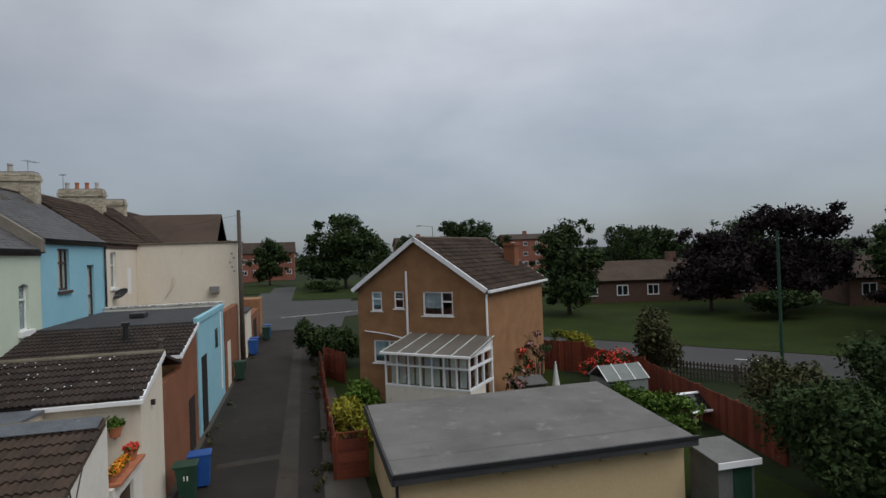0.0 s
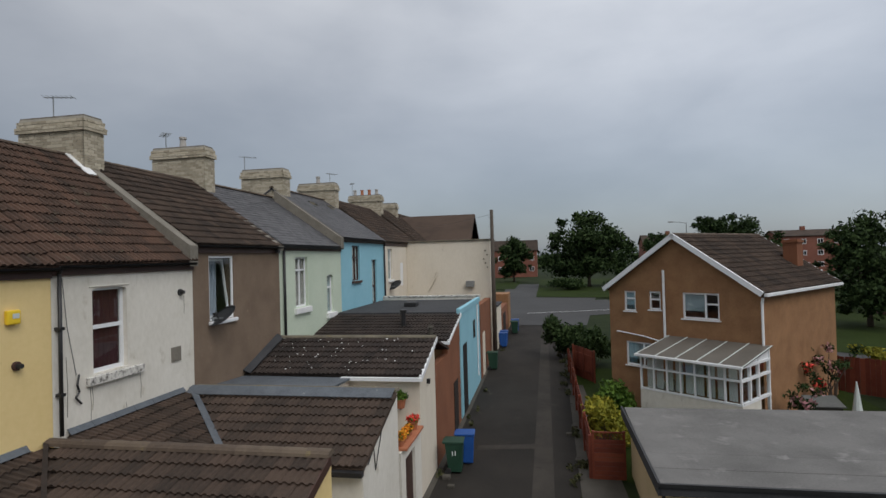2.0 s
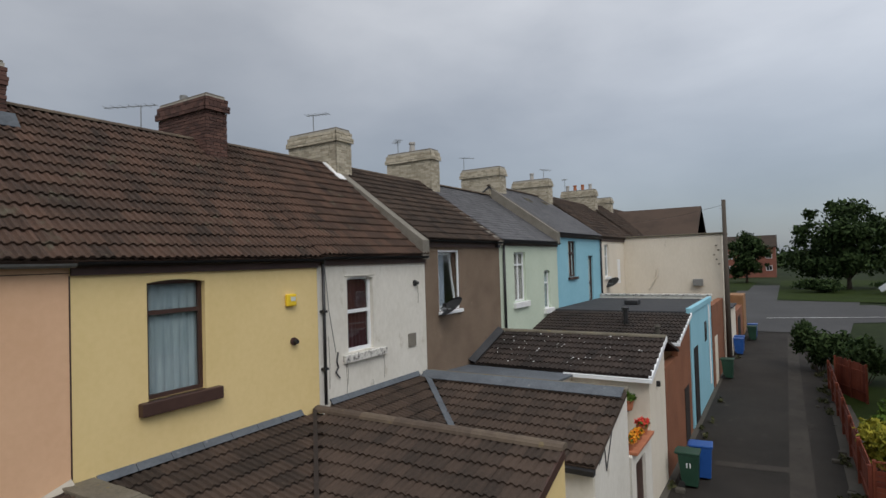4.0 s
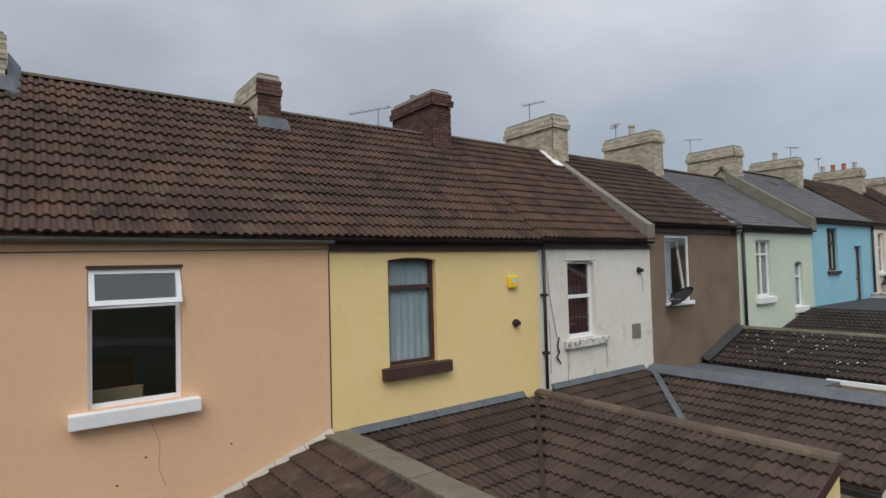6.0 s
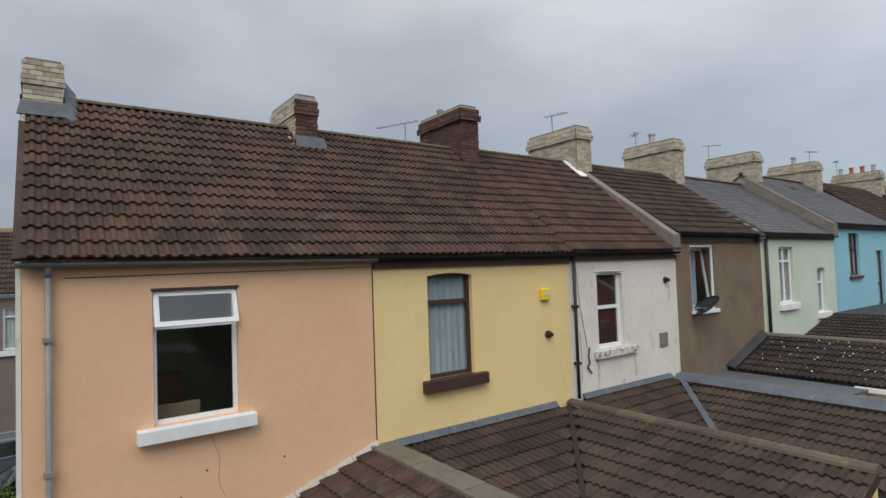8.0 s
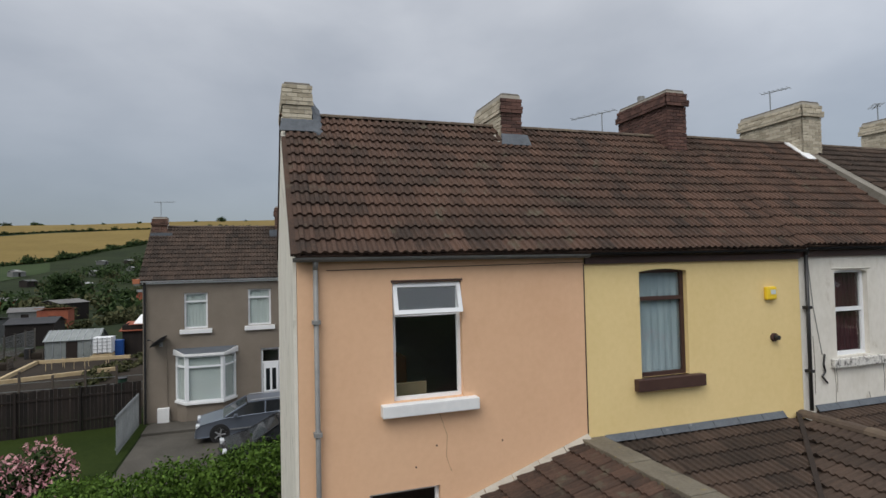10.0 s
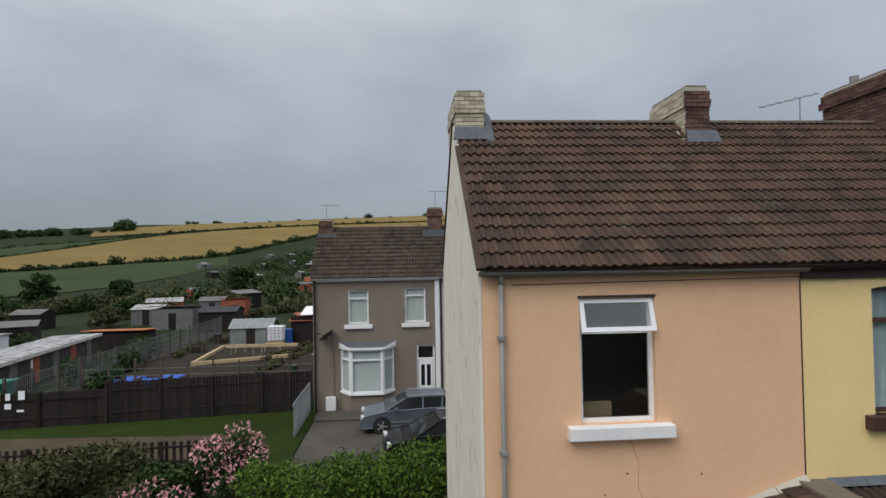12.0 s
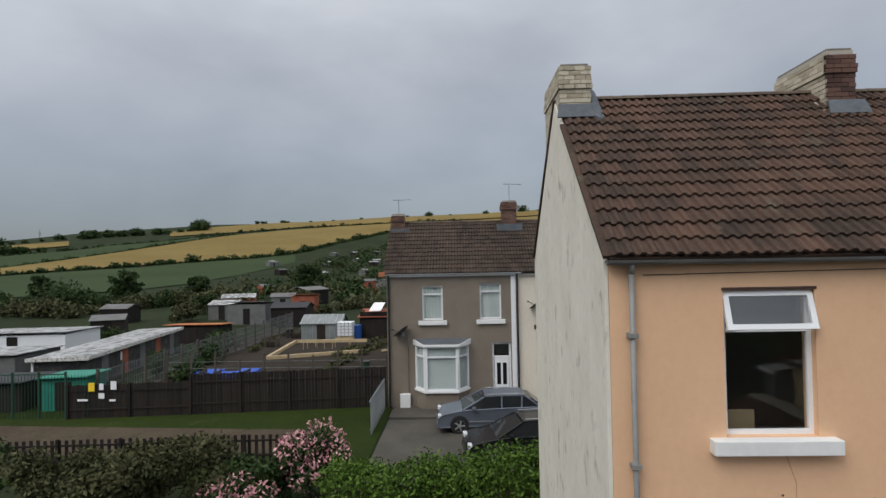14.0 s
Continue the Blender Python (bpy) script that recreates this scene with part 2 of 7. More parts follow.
LEAF_B = mat("hedge_leaf", (0.034, 0.07, 0.010), (0.09, 0.155, 0.026), 0.6, 0.8, 6, 0.0, vary=0.5, spec=0.1)
LEAF_P = mat("purple_leaf", (0.011, 0.009, 0.011), (0.028, 0.020, 0.021), 0.7, 0.8, 6, 0.0, vary=0.5, spec=0.1)
LEAF_Y = mat("yellow_green_leaf", (0.13, 0.14, 0.018), (0.27, 0.24, 0.03), 0.7, 0.8, 6, 0.0, vary=0.5, spec=0.1)
LEAF_S = mat("scrub_leaf", (0.034, 0.040, 0.017), (0.085, 0.084, 0.040), 0.75, 0.8, 6, 0.0, vary=0.5, spec=0.1)
FLOWER = mat("pink_flower", (0.38, 0.17, 0.19), (0.58, 0.33, 0.34), 0.7, 3, 12, 0.0, vary=0.6, spec=0.1)
FLOWER_R = mat("red_flower", (0.50, 0.03, 0.03), (0.72, 0.10, 0.07), 0.7, 3, 12, 0.0, vary=0.6, spec=0.1)
FLOWER_O = mat("orange_flower", (0.66, 0.17, 0.015), (0.80, 0.40, 0.04), 0.7, 3, 12, 0.0, vary=0.6, spec=0.1)
BARK = mat("bark", (0.045, 0.034, 0.026), (0.10, 0.078, 0.058), 0.95, 2, 18, 0.6, streak=0.3)
FENCE_R = mat("red_stained_timber", (0.12, 0.024, 0.012), (0.21, 0.05, 0.024), 0.8, 1.5, 22, 0.25, vary=0.4)
FENCE_D = mat("dark_brown_timber", (0.008, 0.0055, 0.0045), (0.020, 0.014, 0.011), 0.9, 1.5, 20, 0.3, vary=0.4, streak=0.2)
POLEM = mat("weathered_pole_timber", (0.055, 0.045, 0.036), (0.10, 0.082, 0.066), 0.9, 2, 20, 0.4, streak=0.15)
TIMBER = mat("pale_sawn_timber", (0.36, 0.27, 0.15), (0.48, 0.38, 0.23), 0.85, 2, 20, 0.2)
STEEL = mat("galvanised_steel", (0.22, 0.24, 0.25), (0.34, 0.36, 0.37), 0.5, 2, 16, 0.1, metal=0.4)
TERRACOTTA = mat("terracotta", (0.32, 0.11, 0.055), (0.44, 0.17, 0.085), 0.85, 4, 20, 0.2)
BIN_G = mat("green_bin_plastic", (0.012, 0.042, 0.026), (0.02, 0.06, 0.038), 0.5, 2, 14, 0.05)
BIN_B = mat("blue_bin_plastic", (0.012, 0.065, 0.25), (0.02, 0.09, 0.33), 0.45, 2, 14, 0.05)
TARP = mat("blue_tarpaulin", (0.01, 0.06, 0.36), (0.02, 0.10, 0.50), 0.5, 3, 14, 0.4)
TEAL = mat("green_sheet", (0.015, 0.17, 0.12), (0.03, 0.24, 0.17), 0.6, 2, 14, 0.2)
CORR = mat("white_roof_sheet", (0.27, 0.275, 0.275), (0.46, 0.47, 0.47), 0.7, 0.7, 12, 0.2, stain=(0.07, 0.066, 0.06), amount=0.85)
GREYSHED = mat("grey_shed_board", (0.09, 0.093, 0.09), (0.15, 0.155, 0.148), 0.85, 1.5, 14, 0.2, vary=0.3)
RUST = mat("rusty_red_sheet", (0.20, 0.05, 0.028), (0.32, 0.10, 0.05), 0.8, 1.5, 14, 0.2)
ORANGE_S = mat("orange_roof_sheet", (0.36, 0.12, 0.04), (0.46, 0.17, 0.06), 0.8, 1.5, 14, 0.2)
REDBRICK = mat("red_brick_wall", (0.17, 0.065, 0.045), (0.26, 0.105, 0.072), 0.9, 0.4, 12, 0.3, stain=(0.13, 0.06, 0.045), amount=0.2)
CARP = mat("silver_blue_car_paint", (0.16, 0.185, 0.23), (0.19, 0.215, 0.26), 0.28, 1, 8, 0.0, metal=0.55)
CARK = mat("black_car_paint", (0.012, 0.012, 0.014), (0.02, 0.02, 0.022), 0.2, 1, 8, 0.0, metal=0.2)
CARGL = mat("dark_car_glass", (0.010, 0.012, 0.014), (0.018, 0.02, 0.022), 0.06, 1, 8, 0.0)
RUBBER = mat("tyre_rubber", (0.012, 0.012, 0.012), (0.024, 0.024, 0.024), 0.85, 4, 20, 0.2)
ALLOY = mat("alloy_wheel", (0.42, 0.43, 0.45), (0.5, 0.51, 0.53), 0.35, 4, 20, 0.05, metal=0.7)
BROWNBRICK = mat("brown_brick", (0.085, 0.048, 0.036), (0.16, 0.09, 0.066), 0.9, 3, 30, 0.3, vary=0.5)
YELLOW_P = mat("yellow_plastic", (0.78, 0.52, 0.02), (0.85, 0.60, 0.04), 0.45, 4, 20, 0.05)
LAMPG = mat("headlight_lens", (0.5, 0.52, 0.54), (0.62, 0.64, 0.66), 0.15, 4, 20, 0.0)


# ---- building blocks ----
def box(bm, x0, x1, y0, y1, z0, z1, m=None):
    v = [bm.verts.new((x, y, z)) for z in (z0, z1) for x, y in ((x0, y0), (x1, y0), (x1, y1), (x0, y1))]
    if m is not None:
        bmesh.ops.transform(bm, matrix=m, verts=v)
    for f in ((3, 2, 1, 0), (4, 5, 6, 7), (0, 1, 5, 4), (1, 2, 6, 5), (2, 3, 7, 6), (3, 0, 4, 7)):
        bm.faces.new([v[i] for i in f])
    return v


def boxes(*items):
    bm = bmesh.new()
    for b in items:
        box(bm, *b)
    return bm


def bevelled(bm, w=0.012):
    bmesh.ops.bevel(bm, geom=bm.edges[:], offset=w, segments=2, affect="EDGES", profile=0.6)
    return bm


def solid(pts, z0, z1):
    """An upright prism over the plan polygon pts; z0, z1 numbers or lists for each corner."""
    bm = bmesh.new()
    n = len(pts)
    lo = z0 if isinstance(z0, (list, tuple)) else [z0] * n
    hi = z1 if isinstance(z1, (list, tuple)) else [z1] * n
    a = [bm.verts.new((x, y, z)) for (x, y), z in zip(pts, lo)]
    b = [bm.verts.new((x, y, z)) for (x, y), z in zip(pts, hi)]
    bm.faces.new(a[::-1])
    bm.faces.new(b)
    for i in range(n):
        bm.faces.new((a[i], a[(i + 1) % n], b[(i + 1) % n], b[i]))
    bmesh.ops.recalc_face_normals(bm, faces=bm.faces[:])
    return bm


def slab(corners, t):
    """A sheet of thickness t under the flat four-sided face corners."""
    bm = bmesh.new()
    c = [Vector(p) for p in corners]
    n = (c[1] - c[0]).cross(c[-1] - c[0]).normalized()
    if n.z < 0:
        n = -n
    a = [bm.verts.new(p) for p in c]
    b = [bm.verts.new(p - n * t) for p in c]
    k = len(c)
    bm.faces.new(a)
    bm.faces.new(b[::-1])
    for i in range(k):
        bm.faces.new((a[i], b[i], b[(i + 1) % k], a[(i + 1) % k]))
    bmesh.ops.recalc_face_normals(bm, faces=bm.faces[:])
    return bm


def tube(bm, p, q, r, r2=None, seg=10):
    p, q = Vector(p), Vector(q)
    d = q - p
    m = Matrix.Translation((p + q) / 2) @ d.to_track_quat("Z", "Y").to_matrix().to_4x4()
    bmesh.ops.create_cone(bm, cap_ends=True, segments=seg, radius1=r, radius2=r if r2 is None else r2, depth=d.length, matrix=m)
    return bm


def pipe(points, r, seg=10):
    bm = bmesh.new()
    for p, q in zip(points, points[1:]):
        tube(bm, p, q, r, seg=seg)
    return bm


def mesh_of(bm, name, material, smooth=False):
    me = bpy.data.meshes.new(name)
    bm.to_mesh(me)
    bm.free()
    if material:
        me.materials.append(material)
    if smooth:
        for f in me.polygons:
            f.use_smooth = True
    return me


def part(name, bm, material, parent, label="", smooth=False):
    ob = new(name, mesh_of(bm, name, material, smooth))
    ob.parent = parent
    if label:
        ob["label"] = label
    return ob


def thing(name, label, category, group="", at=(0, 0, 0)):
    ob = new(name)
    ob.location = at
    return tagged(ob, label, category, group)


def single(name, bm, material, label, category, group="", kind="", smooth=False):
    return tagged(new(name, mesh_of(bm, name, material, smooth)), label, category, group, kind)


def structure(name, bm, material, label="", category=""):
    return single(name, bm, material, label, category, kind="structure")


def wall_with_openings(bm, x0, x1, u0, u1, z0, z1, holes, along="y"):
    """One connected wall of thickness x0..x1 along y (or x), cut through by holes (u0, u1, z0, z1)."""
    us = sorted({u0, u1, *[h[0] for h in holes], *[h[1] for h in holes]})
    zs = sorted({z0, z1, *[h[2] for h in holes], *[h[3] for h in holes]})
    made = {}

    def vert(i, k, x):
        key = (i, k, x)
        if key not in made:
            made[key] = bm.verts.new((x, us[i], zs[k]) if along == "y" else (us[i], x, zs[k]))
        return made[key]

    def full(i, k):
        if not (0 <= i < len(us) - 1 and 0 <= k < len(zs) - 1):
            return False
        u, z = (us[i] + us[i + 1]) / 2, (zs[k] + zs[k + 1]) / 2
        return not any(h[0] <= u <= h[1] and h[2] <= z <= h[3] for h in holes)

    for i in range(len(us) - 1):
        for k in range(len(zs) - 1):
            if not full(i, k):
                continue
            for x in (x0, x1):
                bm.faces.new((vert(i, k, x), vert(i + 1, k, x), vert(i + 1, k + 1, x), vert(i, k + 1, x)))
            for di, dk, a, b in ((-1, 0, (i, k), (i, k + 1)), (1, 0, (i + 1, k), (i + 1, k + 1)), (0, -1, (i, k), (i + 1, k)), (0, 1, (i, k + 1), (i + 1, k + 1))):
                if not full(i + di, k + dk):
                    bm.faces.new((vert(*a, x0), vert(*b, x0), vert(*b, x1), vert(*a, x1)))
    bmesh.ops.recalc_face_normals(bm, faces=bm.faces[:])
    return bm


def make_mesh(name, verts, faces, material, smooth=False):
    me = bpy.data.meshes.new(name)
    me.from_pydata([tuple(v) for v in verts], [], [tuple(f) for f in faces])
    me.materials.append(material)
    if smooth:
        for f in me.polygons:
            f.use_smooth = True
    return me


TILE_W, GAUGE = 0.30, 0.335


def tile_template(w=TILE_W, length=0.375, roll=0.037, lift=0.05, slate=False):
    """One roof tile lying in u (along the eave), v (up the slope), n (off the slope)."""
    if slate:
        prof = [(0.004, 0.0), (w - 0.004, 0.0)]
    else:
        prof = [(0.0, 0.0), (0.045, 0.0), (0.07, roll), (0.115, roll), (0.15, 0.002), (0.195, 0.0), (0.22, roll), (0.265, roll), (w, 0.002)]
    k = len(prof)
    front = [(u, 0.0, n + lift) for u, n in prof]
    back = [(u, length, n + 0.004) for u, n in prof]
    low = [(u, 0.0, n + lift - (0.012 if slate else 0.045)) for u, n in prof]
    faces = [(i, i + 1, k + i + 1, k + i) for i in range(k - 1)] + [(2 * k + i, 2 * k + i + 1, i + 1, i) for i in range(k - 1)]
    return np.array(front + back + low), faces


def roof_frame(origin, u, v):
    u, v = Vector(u).normalized(), Vector(v).normalized()
    n = u.cross(v)
    if n.z < 0:
        n = -n
    m = Matrix((u, v, n)).transposed().to_4x4()
    m.translation = origin
    return m


def tiles(parent, origin, u, v, width, length, material, pieces=True, slate=False, keep=None, name="tile"):
    """Covers a slope with overlapping tiles, from its eave corner: single pieces, or one joined mesh."""
    m = roof_frame(origin, u, v)
    w, g = (0.25, 0.2) if slate else (TILE_W, GAUGE)
    verts, faces = tile_template(w, 0.24 if slate else 0.375, slate=slate, lift=0.016 if slate else 0.05)
    cols, rows = int(width / w + 0.5), int(length / g + 0.5)
    su, sv = width / (cols * w), length / (rows * g)
    verts = verts * np.array([su, sv, 1.0])
    spots = [(c * w * su, r * g * sv) for r in range(rows) for c in range(cols)]
    if slate:
        spots = [(a + (0.5 * w * su if int(b / (g * sv) + 0.5) % 2 else 0.0), b) for a, b in spots if a + 1.5 * w * su <= width + 1e-6 or not int(b / (g * sv) + 0.5) % 2]
    if keep:
        spots = [s for s in spots if keep(m @ Vector((s[0] + w / 2, s[1] + g / 2, 0)))]
    rng = random.Random(5)
    if pieces:
        me = make_mesh(name, verts, faces, material)
        for a, b in spots:
            ob = new(name, me)
            ob.parent = parent
            ob.matrix_basis = m @ Matrix.Translation((a + rng.uniform(-0.004, 0.004), b + rng.uniform(-0.009, 0.009), rng.uniform(0.001, 0.007))) @ Matrix.Rotation(rng.uniform(-0.008, 0.008), 4, "Z")
    else:
        k = len(verts)
        allv = np.concatenate([verts + np.array([a + rng.uniform(-0.004, 0.004), b + rng.uniform(-0.008, 0.008), rng.uniform(0.001, 0.008)]) for a, b in spots])
        allf = [tuple(i + k * j for i in f) for j in range(len(spots)) for f in faces]
        ob = new(name + "s", make_mesh(name + "s", allv, allf, material))
        ob.parent, ob.matrix_basis = parent, m
        ob["kind"] = "stuff"


def ridge_run(parent, p, q, r=0.11, step=0.42, material=None, name="ridge_tile"):
    """Half-round ridge tiles from p to q."""
    p, q = Vector(p), Vector(q)
    count = max(1, round((q - p).length / step))
    d = (q - p) / count
    bm = bmesh.new()
    seg = 6
    loops = []
    side = d.cross(Vector((0, 0, 1))).normalized()
    for t, rr in ((0.0, r), (1.0, r * 0.94)):
        loops.append([bm.verts.new(d * t + side * math.cos(math.pi * i / seg) * rr + Vector((0, 0, math.sin(math.pi * i / seg) * rr * 0.75 - 0.03))) for i in range(seg + 1)])
    for i in range(seg):
        bm.faces.new((loops[0][i], loops[0][i + 1], loops[1][i + 1], loops[1][i]))
    bm.faces.new(loops[0])
    bm.faces.new(loops[1][::-1])
    me = mesh_of(bm, name, material or RIDGE)
    for i in range(count):
        ob = new(name, me)
        ob.parent = parent
        ob.location = p + d * i


SOOT = mat("sooty_mortar", (0.12, 0.11, 0.095), (0.22, 0.20, 0.17), 0.95, 4, 30, 0.4, stain=(0.07, 0.075, 0.05), amount=0.4)


def brick_stack(name, x0, x1, y0, y1, z0, z1, material, parent, label="", course=0.085, long=0.235, front=None, corbel=0.46, proud=1.0):
    """A chimney stack of single bricks round a mortar core, with a projecting course near its top."""
    core = part(name, boxes((x0 + 0.02, x1 - 0.02, y0 + 0.02, y1 - 0.02, z0, z1)), MORTAR, parent, label)
    rows = int((z1 - z0) / course)
    verts = {}

    def lay(a, b, c, d, e, f, m):
        key = (round(b - a, 3), round(d - c, 3), m.name)
        if key not in verts:
            bm = boxes((-(b - a) / 2, (b - a) / 2, -(d - c) / 2, (d - c) / 2, 0, f - e))
            verts[key] = mesh_of(bm, "brick", m)
        ob = new("brick", verts[key])
        ob.parent = core
        ob.location = ((a + b) / 2, (c + d) / 2, e)

    for r in range(rows):
        z = z0 + r * course
        top = (z1 - z) < corbel
        out = proud * (0.06 if top and (z1 - z) > corbel - 0.19 else (0.025 if top else 0.0))
        a0, a1, b0, b1 = x0 - out, x1 + out, y0 - out, y1 + out
        g = 0.012
        h = course - g
        n = max(2, round((a1 - a0) / long))
        w = (a1 - a0) / n
        for i in range(-1, n):
            s = a0 + (i + (0.5 if r % 2 else 0)) * w
            e = min(s + w - g, a1)
            s = max(s, a0)
            if e - s > 0.05:
                lay(s, e, b0, b0 + 0.06, z, z + h, material)
        n = max(2, round((b1 - b0) / long))
        w = (b1 - b0) / n
        for i in range(-1, n):
            s = b0 + (i + (0 if r % 2 else 0.5)) * w
            e = min(s + w - g, b1)
            s = max(s, b0)
            if e - s > 0.05:
                lay(a1 - 0.06, a1 + 0.003, s, e, z, z + h, front or material)
    part("flaunching", bevelled(boxes((x0 + 0.03, x1 - 0.03, y0 + 0.03, y1 - 0.03, z1 - 0.02, z1 + 0.05)), 0.03), SOOT, core)
    return core


def rough_boxes(rng, cx, cy, z0, n, r):
    bm = bmesh.new()
    for _ in range(n):
        a, b, s = rng.uniform(-r, r), rng.uniform(-r, r), rng.uniform(0.08, 0.25)
        box(bm, cx + a - s, cx + a + s, cy + b - s, cy + b + s, z0, z0 + s)
    return bm


def leaf_cloud(name, blobs, count, size, material, seed, flat=0.0, shell=0.55):
    """Many small bent leaves spread through the outer shell of the blobs (x, y, z, rx, ry, rz)."""
    rng = np.random.default_rng(seed)
    vol = np.array([b[3] * b[4] + b[3] * b[5] for b in blobs])
    pick = rng.choice(len(blobs), count, p=vol / vol.sum())
    d = rng.normal(size=(count, 3))
    d /= np.linalg.norm(d, axis=1)[:, None]
    rad = (shell + (1 - shell) * rng.random(count)) * (1 + 0.12 * np.sin(7 * d[:, 0] + 5 * d[:, 1] + pick))
    bl = np.array(blobs)[pick]
    c = bl[:, :3] + d * rad[:, None] * bl[:, 3:]
    a = rng.normal(size=(count, 3))
    a /= np.linalg.norm(a, axis=1)[:, None]
    b = np.cross(a, d + 0.6 * rng.normal(size=(count, 3)))
    b /= np.linalg.norm(b, axis=1)[:, None] + 1e-9
    s = size * (0.6 + 0.8 * rng.random(count))[:, None]
    v = np.stack([c - a * s, c - b * s * 0.45, c + a * s, c + b * s * 0.45], axis=1).reshape(-1, 3)
    f = np.arange(count * 4).reshape(-1, 4)
    return make_mesh(name, v.tolist(), f.tolist(), material)


def tree(x, y, z, height, spread, seed, material=None, leaves=5000, size=0.16, label="broad leafy street tree standing on grass", trunk_h=0.14, name="tree"):
    rng = random.Random(seed)
    t = thing(name, label, "tree", "trees", (x, y, z))
    bm = bmesh.new()
    th = height * trunk_h
    r0 = height * 0.022
    tube(bm, (0, 0, -0.3), (0, 0, th), r0 * 1.25, r0 * 0.85, 9)
    blobs = []
    for i in range(9):
        ang, lift = i * 2.4 + rng.uniform(-0.4, 0.4), rng.uniform(0.2, 0.86)
        rr = spread * (0.36 + 0.26 * rng.random()) * (1.15 - 0.75 * abs(lift - 0.5))
        p = (math.cos(ang) * rr, math.sin(ang) * rr, height * lift)
        tube(bm, (0, 0, th * rng.uniform(0.7, 1.0)), p, r0 * 0.5, r0 * 0.12, 6)
        k = rng.uniform(0.26, 0.42)
        blobs.append((p[0], p[1], p[2], spread * k, spread * k, height * k * 0.42))
    blobs.append((0, 0, height * 0.86, spread * 0.36, spread * 0.36, height * 0.15))
    blobs.append((0, 0, height * 0.55, spread * 0.6, spread * 0.6, height * 0.26))
    blobs.append((0, 0, height * 0.3, spread * 0.62, spread * 0.62, height * 0.16))
    for i in range(26):
        ang, lift = rng.uniform(0, 6.28), rng.uniform(0.12, 0.97)
        rr = spread * (0.95 - 0.55 * abs(lift - 0.5) * 1.6) * rng.uniform(0.75, 1.0)
        s = spread * rng.uniform(0.09, 0.19)
        blobs.append((math.cos(ang) * rr, math.sin(ang) * rr, height * lift, s, s, s * 0.8))
    part("trunk", bm, BARK, t, smooth=True)
    ob = new("crown", leaf_cloud("crown", blobs, int(leaves * 1.8), size, material or LEAF, seed, shell=0.2))
    ob.parent = t
    return t


def shrub(name, x, y, z, rx, ry, h, seed, material=None, leaves=1500, size=0.09, label="bushy green garden shrub", flowers=None, fcount=300):
    rng = random.Random(seed)
    t = thing(name, label, "shrub", "shrubs", (x, y, z))
    bm = bmesh.new()
    blobs = []
    for i in range(10):
        a, k = rng.uniform(0, 6.28), rng.uniform(0.1, 0.72)
        p = (math.cos(a) * rx * k, math.sin(a) * ry * k, h * rng.uniform(0.3, 0.78))
        tube(bm, (p[0] * 0.2, p[1] * 0.2, -0.1), p, 0.025, 0.008, 5)
        s = rng.uniform(0.3, 0.45)
        blobs.append((*p, rx * s, ry * s, h * s * 0.6))
    part("woody_base", bm, BARK, t)
    ob = new("foliage", leaf_cloud("foliage", blobs, int(leaves * 1.7), size, material or LEAF_B, seed, shell=0.2))
    ob.parent = t
    if flowers:
        ob = new("blossom", leaf_cloud("blossom", [(b[0], b[1], b[2] + h * 0.05, b[3] * 1.05, b[4] * 1.05, b[5] * 1.05) for b in blobs], fcount, size * 0.9, flowers, seed + 1, shell=0.85))
        ob.parent = t
    return t


def window(parent, y0, y1, z0, z1, face, frame_m, depth=0.1, bars=(), mull=(), sill=None, sill_m=None, back=None, fr=0.06, toward=1, label="", name="window"):
    """A window in an opening of a wall that faces +x (toward=1): frame, bars at heights, panes, sill and what hangs behind it."""
    x = face - depth * toward
    a, b = sorted((x - 0.05 * toward, x))
    bm = boxes((a, b, y0, y1, z0, z0 + fr), (a, b, y0, y1, z1 - fr, z1), (a, b, y0, y0 + fr, z0 + fr, z1 - fr), (a, b, y1 - fr, y1, z0 + fr, z1 - fr))
    for h in bars:
        box(bm, a, b + 0.004 * toward, y0 + fr, y1 - fr, h - fr / 2, h + fr / 2)
    for h in mull:
        box(bm, a - 0.003, b + 0.003, h - fr / 2, h + fr / 2, z0 + fr, z1 - fr)
    w = part(name, bm, frame_m, parent, label)
    p = part("pane", boxes((x - 0.03 * toward - 0.004, x - 0.03 * toward + 0.004, y0 + fr * 0.6, y1 - fr * 0.6, z0 + fr * 0.6, z1 - fr * 0.6)), PANE, w)
    p.visible_shadow = False
    if sill:
        s0, s1, sz0, sz1, out = sill
        s = part("sill", bevelled(boxes((*sorted((x + 0.002 * toward, face + out * toward)), s0, s1, sz0, sz1)), 0.015), sill_m or WHITE_S, w)
    if back:
        mt, low = back
        bm = bmesh.new()
        n = 26
        xs = x - 0.085 * toward
        prev = None
        for i in range(n + 1):
            yy = y0 + (y1 - y0) * i / n
            xx = xs + 0.014 * math.sin(i * 1.7)
            cur = [bm.verts.new(p) for p in ((xx, yy, z0 + low), (xx, yy, z1), (xx - 0.01 * toward, yy, z1), (xx - 0.01 * toward, yy, z0 + low))]
            if prev:
                for a in range(4):
                    bm.faces.new((prev[a], cur[a], cur[(a + 1) % 4], prev[(a + 1) % 4]))
            prev = cur
        bmesh.ops.recalc_face_normals(bm, faces=bm.faces[:])
        part("curtain", bm, mt, w)
    return w


# ---- ground ----
def smooth01(t):
    t = min(1.0, max(0.0, t))
    return t * t * (3 - 2 * t)


